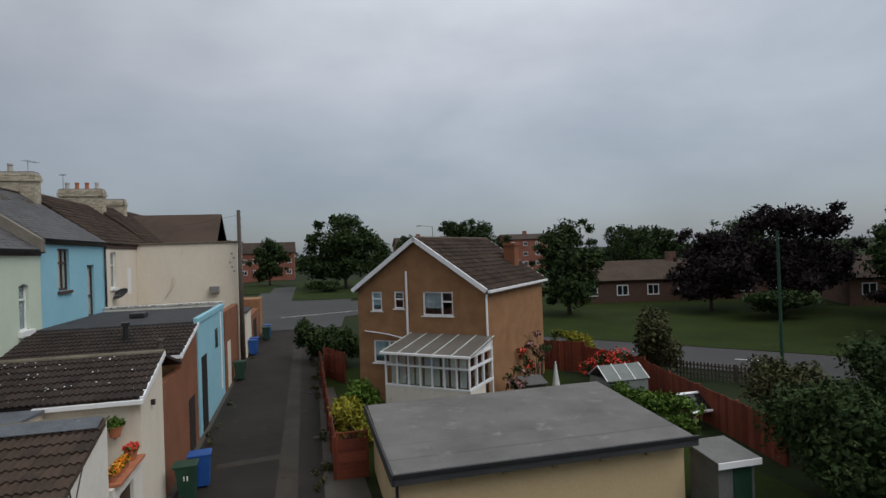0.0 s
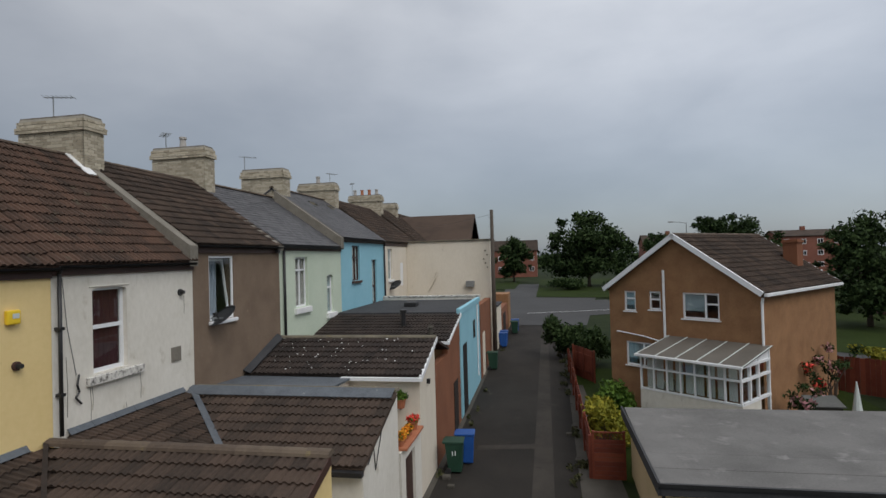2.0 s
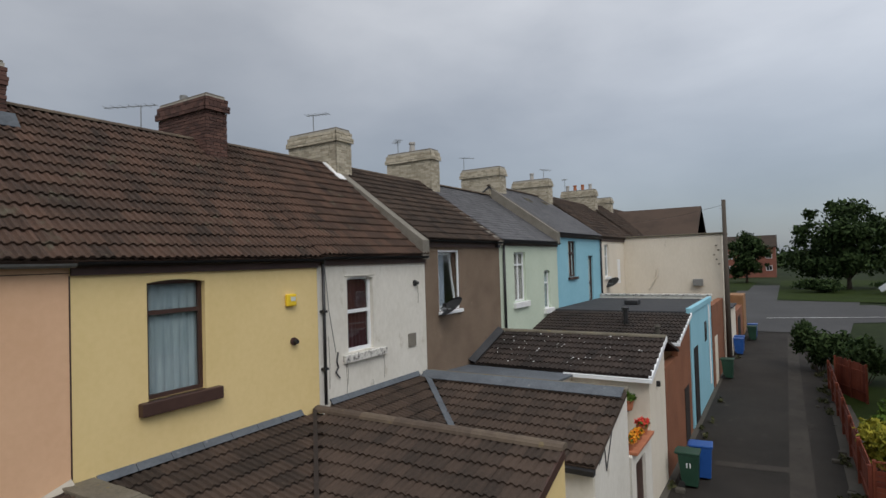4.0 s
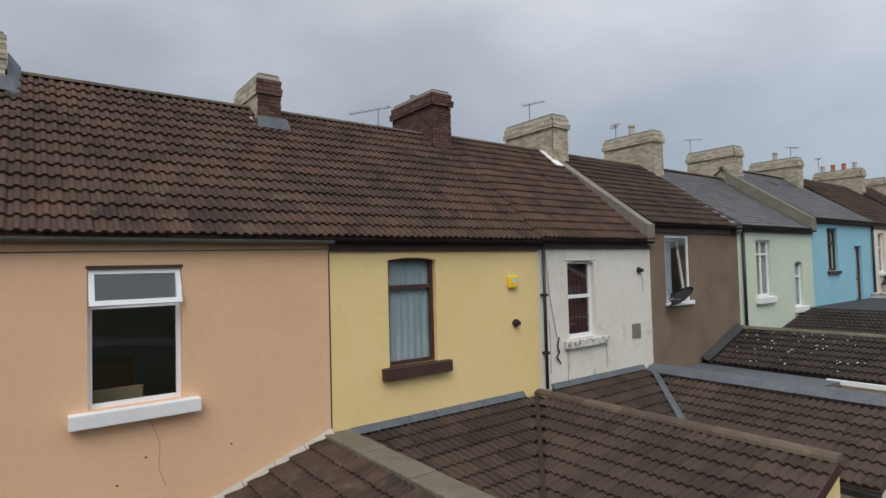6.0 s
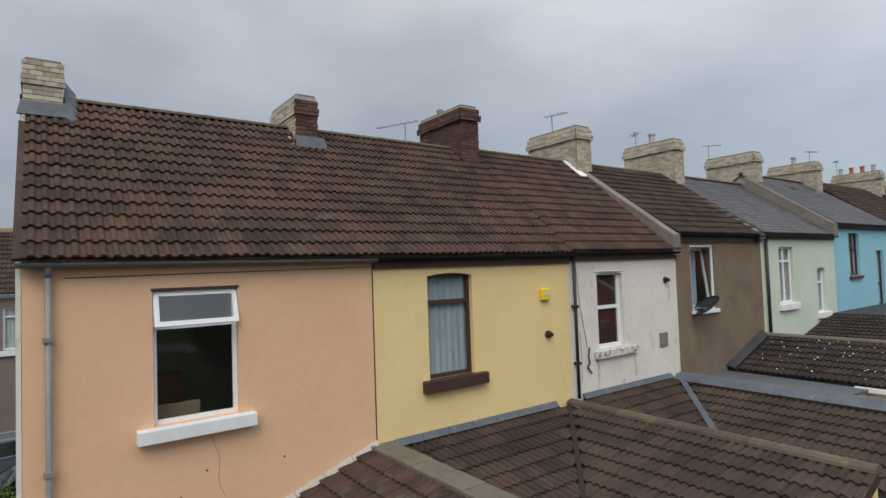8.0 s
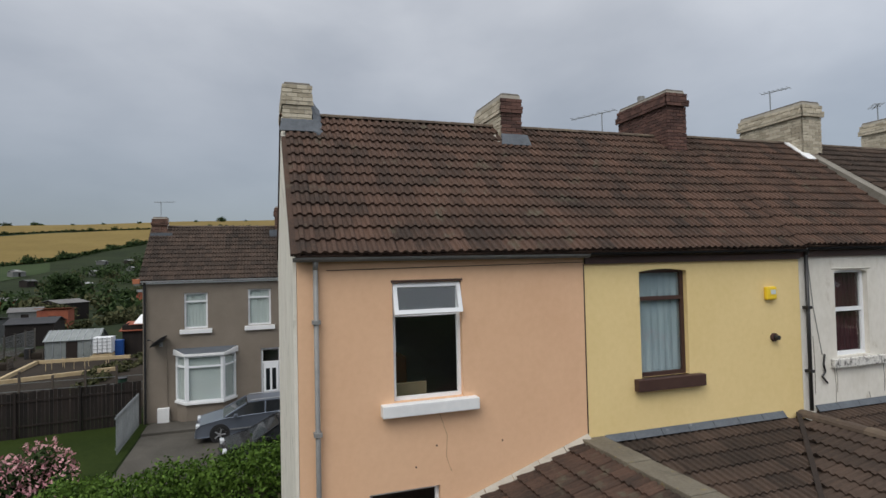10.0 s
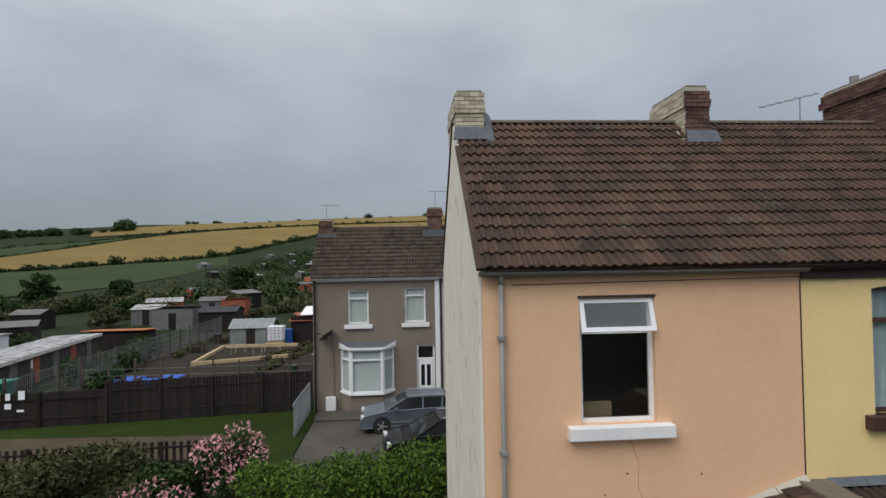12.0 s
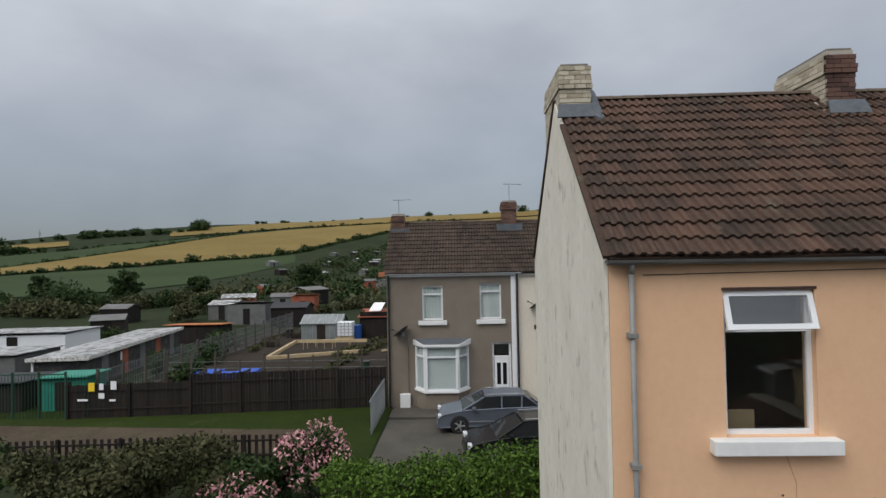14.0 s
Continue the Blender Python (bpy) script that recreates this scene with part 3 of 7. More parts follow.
HILL = ((30, 0), (60, 60), (82, 83), (88, 80), (97, 77), (105, 70.6), (114, 66.9), (118, 61.2), (123, 57.2), (128.4, 46.9), (130.6, 42), (150, 12), (185, 0))


def ground_z(x, y):
    """Level round the houses, climbing a little to the north and into a long hill to the west."""
    z = -0.75 + 0.02 * min(60.0, max(0.0, y - 22)) * smooth01((x + 30) / 20)
    d = math.hypot(x + 2, y + 2)
    az = math.degrees(math.atan2(-(x + 2), y + 2))
    if d > 120 and az > 30:
        z += float(np.interp(az, [a for a, _ in HILL], [h for _, h in HILL])) * smooth01((d - 160) / 790)
    return z


def axis_steps():
    near = [i * 4.0 for i in range(-30, 31)]
    far = [120 * 1.22 ** i for i in range(1, 18)]
    return [-f for f in reversed(far)] + near + far


bm = bmesh.new()
gx = axis_steps()
grid = [[bm.verts.new((x, y, ground_z(x, y))) for y in gx] for x in gx]
for i in range(len(gx) - 1):
    for j in range(len(gx) - 1):
        bm.faces.new((grid[i][j], grid[i + 1][j], grid[i + 1][j + 1], grid[i][j + 1]))
structure("ground", bm, SCRUB, "rough dark green scrub and grass ground", "ground")


def draped(name, pts, material, label, category, lift=0.03, div=8):
    """A patch of surface laid over the ground between four plan corners."""
    bm = bmesh.new()
    (ax, ay), (bx, by), (cx, cy), (dx, dy) = pts
    g = []
    for i in range(div + 1):
        row = []
        for j in range(div + 1):
            s, t = i / div, j / div
            x = (1 - s) * (1 - t) * ax + s * (1 - t) * bx + s * t * cx + (1 - s) * t * dx
            y = (1 - s) * (1 - t) * ay + s * (1 - t) * by + s * t * cy + (1 - s) * t * dy
            row.append(bm.verts.new((x, y, ground_z(x, y) + lift)))
        g.append(row)
    for i in range(div):
        for j in range(div):
            bm.faces.new((g[i][j], g[i + 1][j], g[i + 1][j + 1], g[i][j + 1]))
    bmesh.ops.recalc_face_normals(bm, faces=bm.faces[:])
    if bm.faces[:][0].normal.z < 0:
        bmesh.ops.reverse_faces(bm, faces=bm.faces[:])
    return structure(name, bm, material, label, category)


def polar(d, az):
    a = radians(az)
    return (-2 - d * math.sin(a), -2 + d * math.cos(a))


def field(name, rows, material, label, lift=0.8):
    """A field on the hillside; rows of (bearing, near edge, far edge)."""
    bm = bmesh.new()
    n, k = 60, 14
    g = []
    for i in range(n + 1):
        az = rows[0][0] + (rows[-1][0] - rows[0][0]) * i / n
        az_list = [-r[0] for r in rows]
        near, far = (float(np.interp(-az, az_list, [r[c] for r in rows])) for c in (1, 2))
        row = []
        for j in range(k + 1):
            x, y = polar(near + (far - near) * j / k, az)
            row.append(bm.verts.new((x, y, ground_z(x, y) + lift)))
        g.append(row)
    for i in range(n):
        for j in range(k):
            bm.faces.new((g[i][j], g[i][j + 1], g[i + 1][j + 1], g[i + 1][j]))
    bmesh.ops.recalc_face_normals(bm, faces=bm.faces[:])
    structure(name, bm, material, label, "field")


draped("alley", ((-4.0, -14), (1.2, -14), (1.2, 52), (-4.0, 52)), ASPHALT, "dark worn asphalt back alley", "alley", 0.03, 20)
draped("alley_edge", ((0.35, 4), (2.2, 4), (1.3, 30), (0.55, 30)), CONCRETE, "broken concrete strip along the alley", "verge", 0.05, 10)
WORN = mat("worn_pale_asphalt", (0.024, 0.021, 0.018), (0.05, 0.044, 0.037), 0.9, 0.9, 22, 0.4, stain=(0.02, 0.018, 0.015), amount=0.45, spec=0.25)
draped("alley_track", ((-1.0, 6), (-0.3, 6), (-0.45, 50), (-1.0, 50)), WORN, "pale worn wheel track in the alley", "alley", 0.036, 12)
draped("alley_patch", ((-3.1, 20.2), (-0.6, 20.6), (-0.6, 21.1), (-3.1, 20.7)), WORN, "pale repaired trench across the alley", "alley", 0.041, 4)
draped("road", ((-16, 50), (12, 62), (7, 74), (-30, 66)), ROADM, "pale grey asphalt street", "road", 0.05, 14)
draped("road_2", ((-6, 51.5), (3, 51.5), (10, 112), (-8, 112)), ROADM, "pale grey asphalt street", "road", 0.07, 14)
draped("road_3", ((12, 35.8), (50, -2.2), (56, 0.8), (16, 40.8)), ROADM, "grey asphalt road along the green", "road", 0.08, 14)
draped("lawn", ((16.2, 41), (56.2, 1), (110, 60), (20, 90)), GRASS, "mown grass green", "lawn", 0.06, 14)
draped("lawn_2", ((-2, 78), (18, 74), (26, 130), (-2, 130)), GRASS, "mown grass island", "lawn", 0.11, 10)
draped("lawn_3", ((-34, 96), (-6, 96), (-6, 128), (-34, 128)), GRASS, "mown grass verge", "lawn", 0.09, 10)
draped("garden", ((0.9, 18.3), (13.5, 12), (13.5, 34), (0.9, 34)), GRASS, "small back garden lawn", "garden", 0.045, 8)
draped("patio", ((8.8, 19.5), (12.5, 19.5), (12.5, 26), (8.8, 26)), CONCRETE, "pale paved patio", "patio", 0.07, 6)
draped("yard_ground", ((-9.8, -1), (-4.0, -1), (-4.0, 50), (-9.8, 50)), CONCRETE, "grey concrete back yards", "yard", 0.02, 10)
draped("drive", ((-30, -6.3), (-20, -6.3), (-20, 10), (-30, 10)), CONCRETE, "grey concrete parking area", "drive", 0.04, 8)
draped("grass_verge", ((-32, -30), (-20.5, -30), (-20.5, -6.4), (-32, -6.4)), GRASS, "unkempt grass verge", "grass", 0.03, 8)
DIRT = mat("bare_earth", (0.045, 0.035, 0.024), (0.085, 0.066, 0.046), 0.95, 0.5, 8, 0.5, stain=(0.03, 0.042, 0.012), amount=0.45, fine_bump=20, spec=0.1)
draped("dirt_path", ((-27.2, -24), (-23.2, -24), (-23.4, -8.2), (-26.2, -9)), DIRT, "bare earth track", "path", 0.05, 6)
draped("allotment_soil", ((-62, -24), (-33.5, -22), (-33.5, 2), (-62, 2)), SOIL, "dark dug allotment soil", "allotment", 0.03, 8)
field("wheat_field", ((143, 290, 300), (131, 308, 355), (127, 318, 388), (122.8, 321, 427), (117, 340, 505), (111, 355, 570), (107, 379, 610), (102.7, 446, 628), (97.5, 525, 628), (88, 560, 632), (72, 590, 650)), WHEAT, "ripe golden cereal field on the hillside")
field("upper_field", ((143, 302, 470), (131, 358, 470), (125.7, 398, 472), (122.8, 430, 498), (119, 474, 522), (114.9, 534, 552)), CROP, "green field high on the hillside")
field("green_field", ((143, 150, 285), (131, 168, 302), (126, 172, 312), (120.6, 185, 316), (117, 205, 334), (112, 250, 345), (107, 320, 372)), CROP, "dull green crop field in the valley", 0.3)
field("top_field", ((118.2, 580, 650), (113.4, 582, 690), (109, 614, 760), (106, 644, 780), (97.5, 642, 800), (60, 665, 820)), WHEAT, "ripe golden cereal field on the skyline", 1.0)
field("far_field", ((143, 520, 600), (131, 530, 610), (126, 530, 590)), WHEAT, "narrow strip of ripe field below the skyline", 1.0)


def hedge_line(name, pts, h, count, size, material, seed, label, kept=1.0):
    """A far hedgerow: clumps of leaves along a line of (distance, bearing)."""
    rng = random.Random(seed)
    blobs = []
    for (d0, a0), (d1, a1) in zip(pts, pts[1:]):
        n = max(4, int(math.dist(polar(d0, a0), polar(d1, a1)) / (h * 1.1)))
        for i in range(n):
            if rng.random() > kept:
                continue
            t = (i + rng.random()) / n
            x, y = polar(d0 + (d1 - d0) * t, a0 + (a1 - a0) * t)
            s = h * rng.uniform(0.45, 1.0) * (1.8 if rng.random() < 0.08 else 1)
            blobs.append((x, y, ground_z(x, y) + s * 0.5, s * 1.1, s * 1.1, s * 0.75))
    me = leaf_cloud(name, blobs, count, size, material, seed, shell=0.2)
    return tagged(new(name, me), label, "hedgerow", kind="stuff")


hedge_line("hedgerow", [(525, 97.5), (446, 102.7), (379, 107), (355, 111), (340, 117), (321, 123), (306, 132)], 2.6, 9000, 0.75, LEAF, 3, "dark hedgerow along the lower edge of the field")
hedge_line("hedgerow", [(560, 112.5), (507, 117), (429, 122.8), (390, 127), (355, 132)], 1.7, 5000, 0.6, LEAF, 4, "dark hedgerow between the fields")
hedge_line("hedgerow", [(642, 90), (642, 106), (613, 109), (580, 113), (553, 115), (500, 122.8), (472, 132)], 2.0, 6000, 0.7, LEAF, 5, "dark hedgerow high on the hillside", 0.85)
hedge_line("far_wood", [(640, 115.5), (625, 120), (620, 125)], 7.0, 7000, 1.2, LEAF, 7, "dark wood on the skyline", 0.8)
hedge_line("far_wood", [(500, 126), (490, 132)], 6.0, 3500, 1.1, LEAF, 6, "dark trees beyond the green field", 0.55)
hedge_line("far_trees", [(760, 78), (760, 113)], 4.5, 2200, 1.1, LEAF, 8, "scattered trees on the skyline", 0.16)
hedge_line("far_trees", [(640, 124), (640, 136)], 5.0, 2500, 1.2, LEAF, 9, "dark trees on the skyline", 0.6)
hedge_line("scrub_trees", [(110, 96), (140, 80), (170, 100), (210, 86), (260, 94), (330, 86), (380, 92)], 5.0, 15000, 0.5, LEAF, 10, "dark green scrub trees between the allotments")
hedge_line("scrub_trees", [(85, 112), (115, 118), (95, 126), (120, 135), (95, 141)], 2.3, 14000, 0.3, LEAF_S, 11, "dark green scrub trees beside the allotments")
hedge_line("scrub_bushes", [(100, 88), (200, 92), (300, 90), (300, 82), (160, 76)], 3.5, 12000, 0.5, LEAF_S, 12, "dull scrub bushes between the allotments")
hedge_line("scrub_bushes", [(92, 112), (118, 115), (108, 120), (125, 124), (105, 128), (120, 132), (95, 136)], 2.6, 22000, 0.3, LEAF, 17, "green bushes along the edge of the crop field")
hedge_line("allotment_plants", [(36, 106), (50, 98), (44, 104), (58, 96), (60, 108), (48, 112)], 0.5, 6000, 0.12, LEAF_S, 15, "rows of low allotment plants and weeds", 0.5)
hedge_line("scrub_bushes", [(38, 118), (52, 114), (66, 118), (60, 126)], 1.3, 9000, 0.16, LEAF, 16, "dark bushes round the stores", 0.7)
hedge_line("scrub_bushes", [(72, 100), (82, 92), (90, 100), (76, 108), (130, 108)], 1.7, 12000, 0.28, LEAF_S, 13, "dull scrub bushes between the sheds")
hedge_line("far_wood", [(230, 20), (240, -5), (260, -30), (240, -60), (220, -80)], 8.0, 14000, 1.0, LEAF, 14, "dark belt of trees beyond the houses")

# ---- terrace ----
FX = -9.87            # back face of the terrace
RIDGE_X = -13.3
GROUND = -0.75
VERGE = mat("cement_verge", (0.15, 0.135, 0.11), (0.24, 0.22, 0.185), 0.95, 2, 18, 0.5, stain=(0.08, 0.07, 0.055), amount=0.35)


def chimney(house, y0, y1, top, material, front=None, pots=0, x0=-14.7, x1=-12.75, base=8.5, flash=True, label="", eave=6.42, ridge=9.45, proud=1.0):
    core = brick_stack("chimney", x0, x1, y0, y1, base, top, material, house, label, front=front, proud=proud)
    if flash:
        def roof_at(x):
            return eave + (FX + 0.14 - x) * (ridge - eave) / (FX + 0.14 - RIDGE_X)
        part("flashing", slab(((x1 + 0.2, y0 - 0.08, roof_at(x1 + 0.2) + 0.1), (x1 + 0.2, y1 + 0.14, roof_at(x1 + 0.2) + 0.1), (x1 + 0.07, y1 + 0.1, roof_at(x1) + 0.2), (x1 + 0.07, y0 - 0.03, roof_at(x1) + 0.2)), 0.03), LEAD, house, "dull grey lead flashing")
    for i in range(pots):
        px = x0 + (x1 - x0) * (i + 0.7) / (pots + 0.4)
        bm = bmesh.new()
        tube(bm, (px, (y0 + y1) / 2, top + 0.03), (px, (y0 + y1) / 2, top + 0.42), 0.13, 0.1, 12)
        tube(bm, (px, (y0 + y1) / 2, top + 0.38), (px, (y0 + y1) / 2, top + 0.46), 0.135, 0.13, 12)
        part("chimney_pot", bm, TERRACOTTA if i % 3 else DARK, core)
    return core


def aerial(x, y, z, h, turn, boom=0.8):
    h = h * 0.7
    a = thing("tv_aerial", "thin metal television aerial on a chimney", "aerial", "aerials", (x, y, z))
    part("mast", pipe([(0, 0, -0.5), (0, 0, h)], 0.018, 6), STEEL, a)
    d = Vector((math.cos(turn), math.sin(turn), 0))
    e = Vector((-d.y, d.x, 0))
    part("boom", pipe([Vector((0, 0, h - 0.03)) - d * boom * 0.3, Vector((0, 0, h - 0.03)) + d * boom * 0.7], 0.013, 6), STEEL, a)
    for i in range(7):
        c = Vector((0, 0, h - 0.02)) + d * boom * (-0.28 + 0.155 * i)
        part("element", pipe([c - e * 0.17, c + e * 0.17], 0.007, 5), STEEL, a)


DISHM = mat("dark_grey_dish_metal", (0.045, 0.047, 0.05), (0.075, 0.078, 0.082), 0.5, 3, 14, 0.05)


def dish(parent_xyz, tilt=0.0):
    x, y, z = parent_xyz
    t = thing("satellite_dish", "dark grey satellite dish on a wall bracket", "satellite dish", "satellite dishes", (x, y, z))
    bm = bmesh.new()
    rings = []
    for k in range(6):
        r = 0.42 * k / 5
        rings.append([bm.verts.new((r * math.cos(a * math.pi / 10), r * math.sin(a * math.pi / 10) * 1.05, 0.55 * r * r)) for a in range(20)] if k else [bm.verts.new((0, 0, 0))])
    for a in range(20):
        bm.faces.new((rings[0][0], rings[1][a], rings[1][(a + 1) % 20]))
        for k in range(1, 5):
            bm.faces.new((rings[k][a], rings[k + 1][a], rings[k + 1][(a + 1) % 20], rings[k][(a + 1) % 20]))
    bmesh.ops.solidify(bm, geom=bm.faces[:], thickness=0.012)
    m = Matrix.Translation((0.3, 0, 0)) @ Matrix.Rotation(radians(-28 + tilt), 4, "Z") @ Matrix.Rotation(radians(38), 4, "X")
    bmesh.ops.transform(bm, matrix=m, verts=bm.verts[:])
    part("reflector", bm, DISHM, t, smooth=True)
    part("arm", pipe([(0, 0, -0.12), (0.2, -0.02, -0.1), (0.32, -0.42, 0.16)], 0.014, 6), BLACK_P, t)
    part("receiver", boxes((0.28, 0.36, -0.5, -0.4, 0.13, 0.2)), BLACK_P, t)
    part("bracket", boxes((-0.03, 0.0, -0.08, 0.08, -0.2, 0.02), (0.0, 0.28, -0.02, 0.02, -0.03, 0.01)), STEEL, t)


def house_row(name, y0, y1, eave, ridge, wall_m, roof_m, label, holes, slate=False, pieces=False, verge=None):
    h = thing(name, label, "terraced house", "terraced houses")
    bm = bmesh.new()
    wall_with_openings(bm, FX - 0.3, FX, y0, y1, GROUND - 0.4, eave - 0.06, holes)
    part("back_wall", bm, wall_m, h)
    bm = boxes((FX - 7.0, FX - 6.7, y0, y1, GROUND - 0.4, eave), (FX - 6.69, FX - 0.31, y0 + 0.003, y0 + 0.15, GROUND - 0.4, eave - 0.3), (FX - 6.69, FX - 0.31, y1 - 0.15, y1 - 0.003, GROUND - 0.4, eave - 0.3), (FX - 6.69, FX - 0.31, y0 + 0.16, y1 - 0.16, 2.9, 3.1), (FX - 6.69, FX - 0.31, y0 + 0.16, y1 - 0.16, eave - 0.28, eave - 0.18), (FX - 4.0, FX - 3.85, y0 + 0.16, y1 - 0.16, 3.11, eave - 0.3))
    part("inner_walls", bm, DARK, h)
    ex, bx = FX + 0.14, 2 * RIDGE_X - FX - 0.14
    deck = part("roof", slab(((ex, y0, eave), (ex, y1, eave), (RIDGE_X, y1, ridge), (RIDGE_X, y0, ridge)), 0.08), roof_m, h)
    part("rear_roof", slab(((bx, y0, eave), (bx, y1, eave), (RIDGE_X - 0.002, y1, ridge), (RIDGE_X - 0.002, y0, ridge)), 0.08), roof_m, h)
    slope = Vector((RIDGE_X - ex, 0, ridge - eave))
    tiles(deck, (ex, y0, eave + 0.004), (0, 1, 0), slope, y1 - y0, slope.length - 0.04, roof_m, pieces, slate)
    ridge_run(deck, (RIDGE_X, y0, ridge + 0.04), (RIDGE_X, y1, ridge + 0.04))
    if wall_m is not PINK:
        part("soffit_board", boxes((FX + 0.006, FX + 0.05, y0 + 0.004, y1 - 0.004, eave - 0.22, eave - 0.04)), BROWN_P, h)
    if verge:
        hi_e, hi_r = verge
        bm = bmesh.new()
        fa = [bm.verts.new((x, y1 - 0.32, z)) for x, z in ((ex + 0.03, eave - 0.12), (ex + 0.03, hi_e - 0.02), (RIDGE_X + 0.3, hi_r - 0.2), (RIDGE_X + 0.3, ridge - 0.5))]
        fb = [bm.verts.new((v.co.x, y1 + 0.03, v.co.z)) for v in fa]
        bm.faces.new(fa), bm.faces.new(fb[::-1])
        for i in range(4):
            bm.faces.new((fa[i], fb[i], fb[(i + 1) % 4], fa[(i + 1) % 4]))
        bmesh.ops.recalc_face_normals(bm, faces=bm.faces[:])
        part("party_wall_verge", bm, VERGE, h, "pale cement verge along the party wall")
    return h


def arched_head(h, y0, y1, z1, rise, material, depth=0.09):
    """The wall's own curved underside at the head of an opening."""
    bm = bmesh.new()
    n = 12
    prev = None
    for i in range(n + 1):
        u = i / n
        y, z = y0 + (y1 - y0) * u, z1 - rise * (2 * u - 1) ** 2
        cur = [bm.verts.new(p) for p in ((FX - 0.003, y, z), (FX - 0.003, y, z1 + 0.004), (FX - depth, y, z1 + 0.004), (FX - depth, y, z))]
        if prev:
            for a in range(4):
                bm.faces.new((prev[a], cur[a], cur[(a + 1) % 4], prev[(a + 1) % 4]))
        prev = cur
    bmesh.ops.recalc_face_normals(bm, faces=bm.faces[:])
    part("arched_head", bm, material, h)


def gutter(h, y0, y1, z, material, drop=0.0, x=FX + 0.15):
    bm = bmesh.new()
    seg = 6
    la, lb = [], []
    for i in range(seg + 1):
        a = math.pi * i / seg
        la.append(bm.verts.new((x + 0.065 * math.cos(a), y0, z - 0.065 * math.sin(a))))
        lb.append(bm.verts.new((x + 0.065 * math.cos(a), y1, z - drop - 0.065 * math.sin(a))))
    for i in range(seg):
        bm.faces.new((la[i], la[i + 1], lb[i + 1], lb[i]))
    bmesh.ops.solidify(bm, geom=bm.faces[:], thickness=0.008)
    return part("gutter", bm, material, h)


def downpipe(h, y, z0, z1, material, x=FX + 0.08, clips=(), r=0.038):
    g = part("downpipe", pipe([(x + 0.06, y, z1), (x, y, z1 - 0.14), (x, y, z0)], r, 10), material, h, smooth=True)
    for z in clips:
        part("pipe_clip", boxes((FX + 0.002, x + 0.052, y - 0.06, y + 0.06, z - 0.03, z + 0.03)), material, g)
    return g


# peach end house
P = house_row("terraced_house", -0.94, 4.0, 6.42, 9.45, PINK, TILE, "peach rendered end-terrace house with brown tiled roof", [(0.52, 1.68, 4.1, 5.98), (0.1, 1.25, 1.3, 2.72)], pieces=True)
w = window(P, 0.52, 1.68, 4.1, 5.98, FX, WHITE_P, 0.1, bars=(5.46,), sill=(0.3, 1.9, 3.9, 4.09, 0.16), label="white plastic window with its top light open")
m = Matrix.Translation((FX - 0.085, 0, 5.95)) @ Matrix.Rotation(radians(-17), 4, "Y")
part("open_light", boxes((0, 0.045, 0.53, 1.67, -0.5, -0.43), (0, 0.045, 0.53, 1.67, -0.06, 0.0), (0, 0.045, 0.53, 0.6, -0.43, -0.06), (0, 0.045, 1.6, 1.67, -0.43, -0.06)), WHITE_P, w).matrix_basis = m
pn = part("light_pane", boxes((0.015, 0.022, 0.59, 1.61, -0.44, -0.05)), PANE, w)
pn.matrix_basis = m
pn.visible_shadow = False
part("head_edge", boxes((FX - 0.02, FX + 0.012, 0.5, 1.7, 5.985, 6.02)), BROWN_P, w)
window(P, 0.1, 1.25, 1.3, 2.72, FX, WHITE_P, 0.1, bars=(2.3,), label="white plastic ground-floor window")
gutter(P, -1.0, 4.02, 6.4, GREY_P, 0.02)
downpipe(P, -0.67, GROUND, 6.36, GREY_P, clips=(5.43, 3.76, 1.9))
part("wire", pipe([(FX + 0.012, -0.5, 6.2), (FX + 0.012, 4.0, 6.24)], 0.006, 5), BROWN_P, P)
gab = solid([(FX, -0.945), (FX, -1.0), (2 * RIDGE_X - FX, -1.0), (2 * RIDGE_X - FX, -0.945)], GROUND - 0.4, 6.38)
part("gable_wall", gab, GABLE, P, "weathered white rendered gable wall")
bm = bmesh.new()
tri = [(FX, 6.38), (RIDGE_X, 9.43), (2 * RIDGE_X - FX, 6.38)]
fa = [bm.verts.new((x, -1.0, z)) for x, z in tri]
fb = [bm.verts.new((x, -0.945, z)) for x, z in tri]
bm.faces.new(fa), bm.faces.new(fb[::-1])
for i in range(3):
    bm.faces.new((fa[i], fb[i], fb[(i + 1) % 3], fa[(i + 1) % 3]))
bmesh.ops.recalc_face_normals(bm, faces=bm.faces[:])
part("gable_top", bm, GABLE, P, "weathered white rendered gable top")
part("verge", slab(((FX + 0.13, -1.03, 6.46), (FX + 0.13, -0.93, 6.46), (-12.6, -0.93, 8.86), (-12.6, -1.03, 8.86)), 0.05), TILE, P)
part("rear_verge", slab(((-16.9, -1.03, 6.5), (-16.9, -0.93, 6.5), (RIDGE_X, -0.93, 9.5), (RIDGE_X, -1.03, 9.5)), 0.05), TILE, P)
chimney(P, -0.98, -0.4, 10.0, BUFF, x0=-14.6, x1=-12.85, base=8.55, label="buff brick chimney stack", proud=0.45)
part("side_flashing", solid([(-13.35, -0.385), (-12.62, -0.385), (-12.62, -0.2), (-13.35, -0.2)], [9.38, 8.74, 8.76, 9.4], [9.86, 9.0, 8.93, 9.62]), LEAD, P, "dull grey lead flashing beside the chimney")
chimney(P, 3.8, 4.31, 10.1, BUFF, front=DRED, x0=-14.4, x1=-12.75, base=8.75, label="buff brick chimney with a dark red front", proud=0.45)
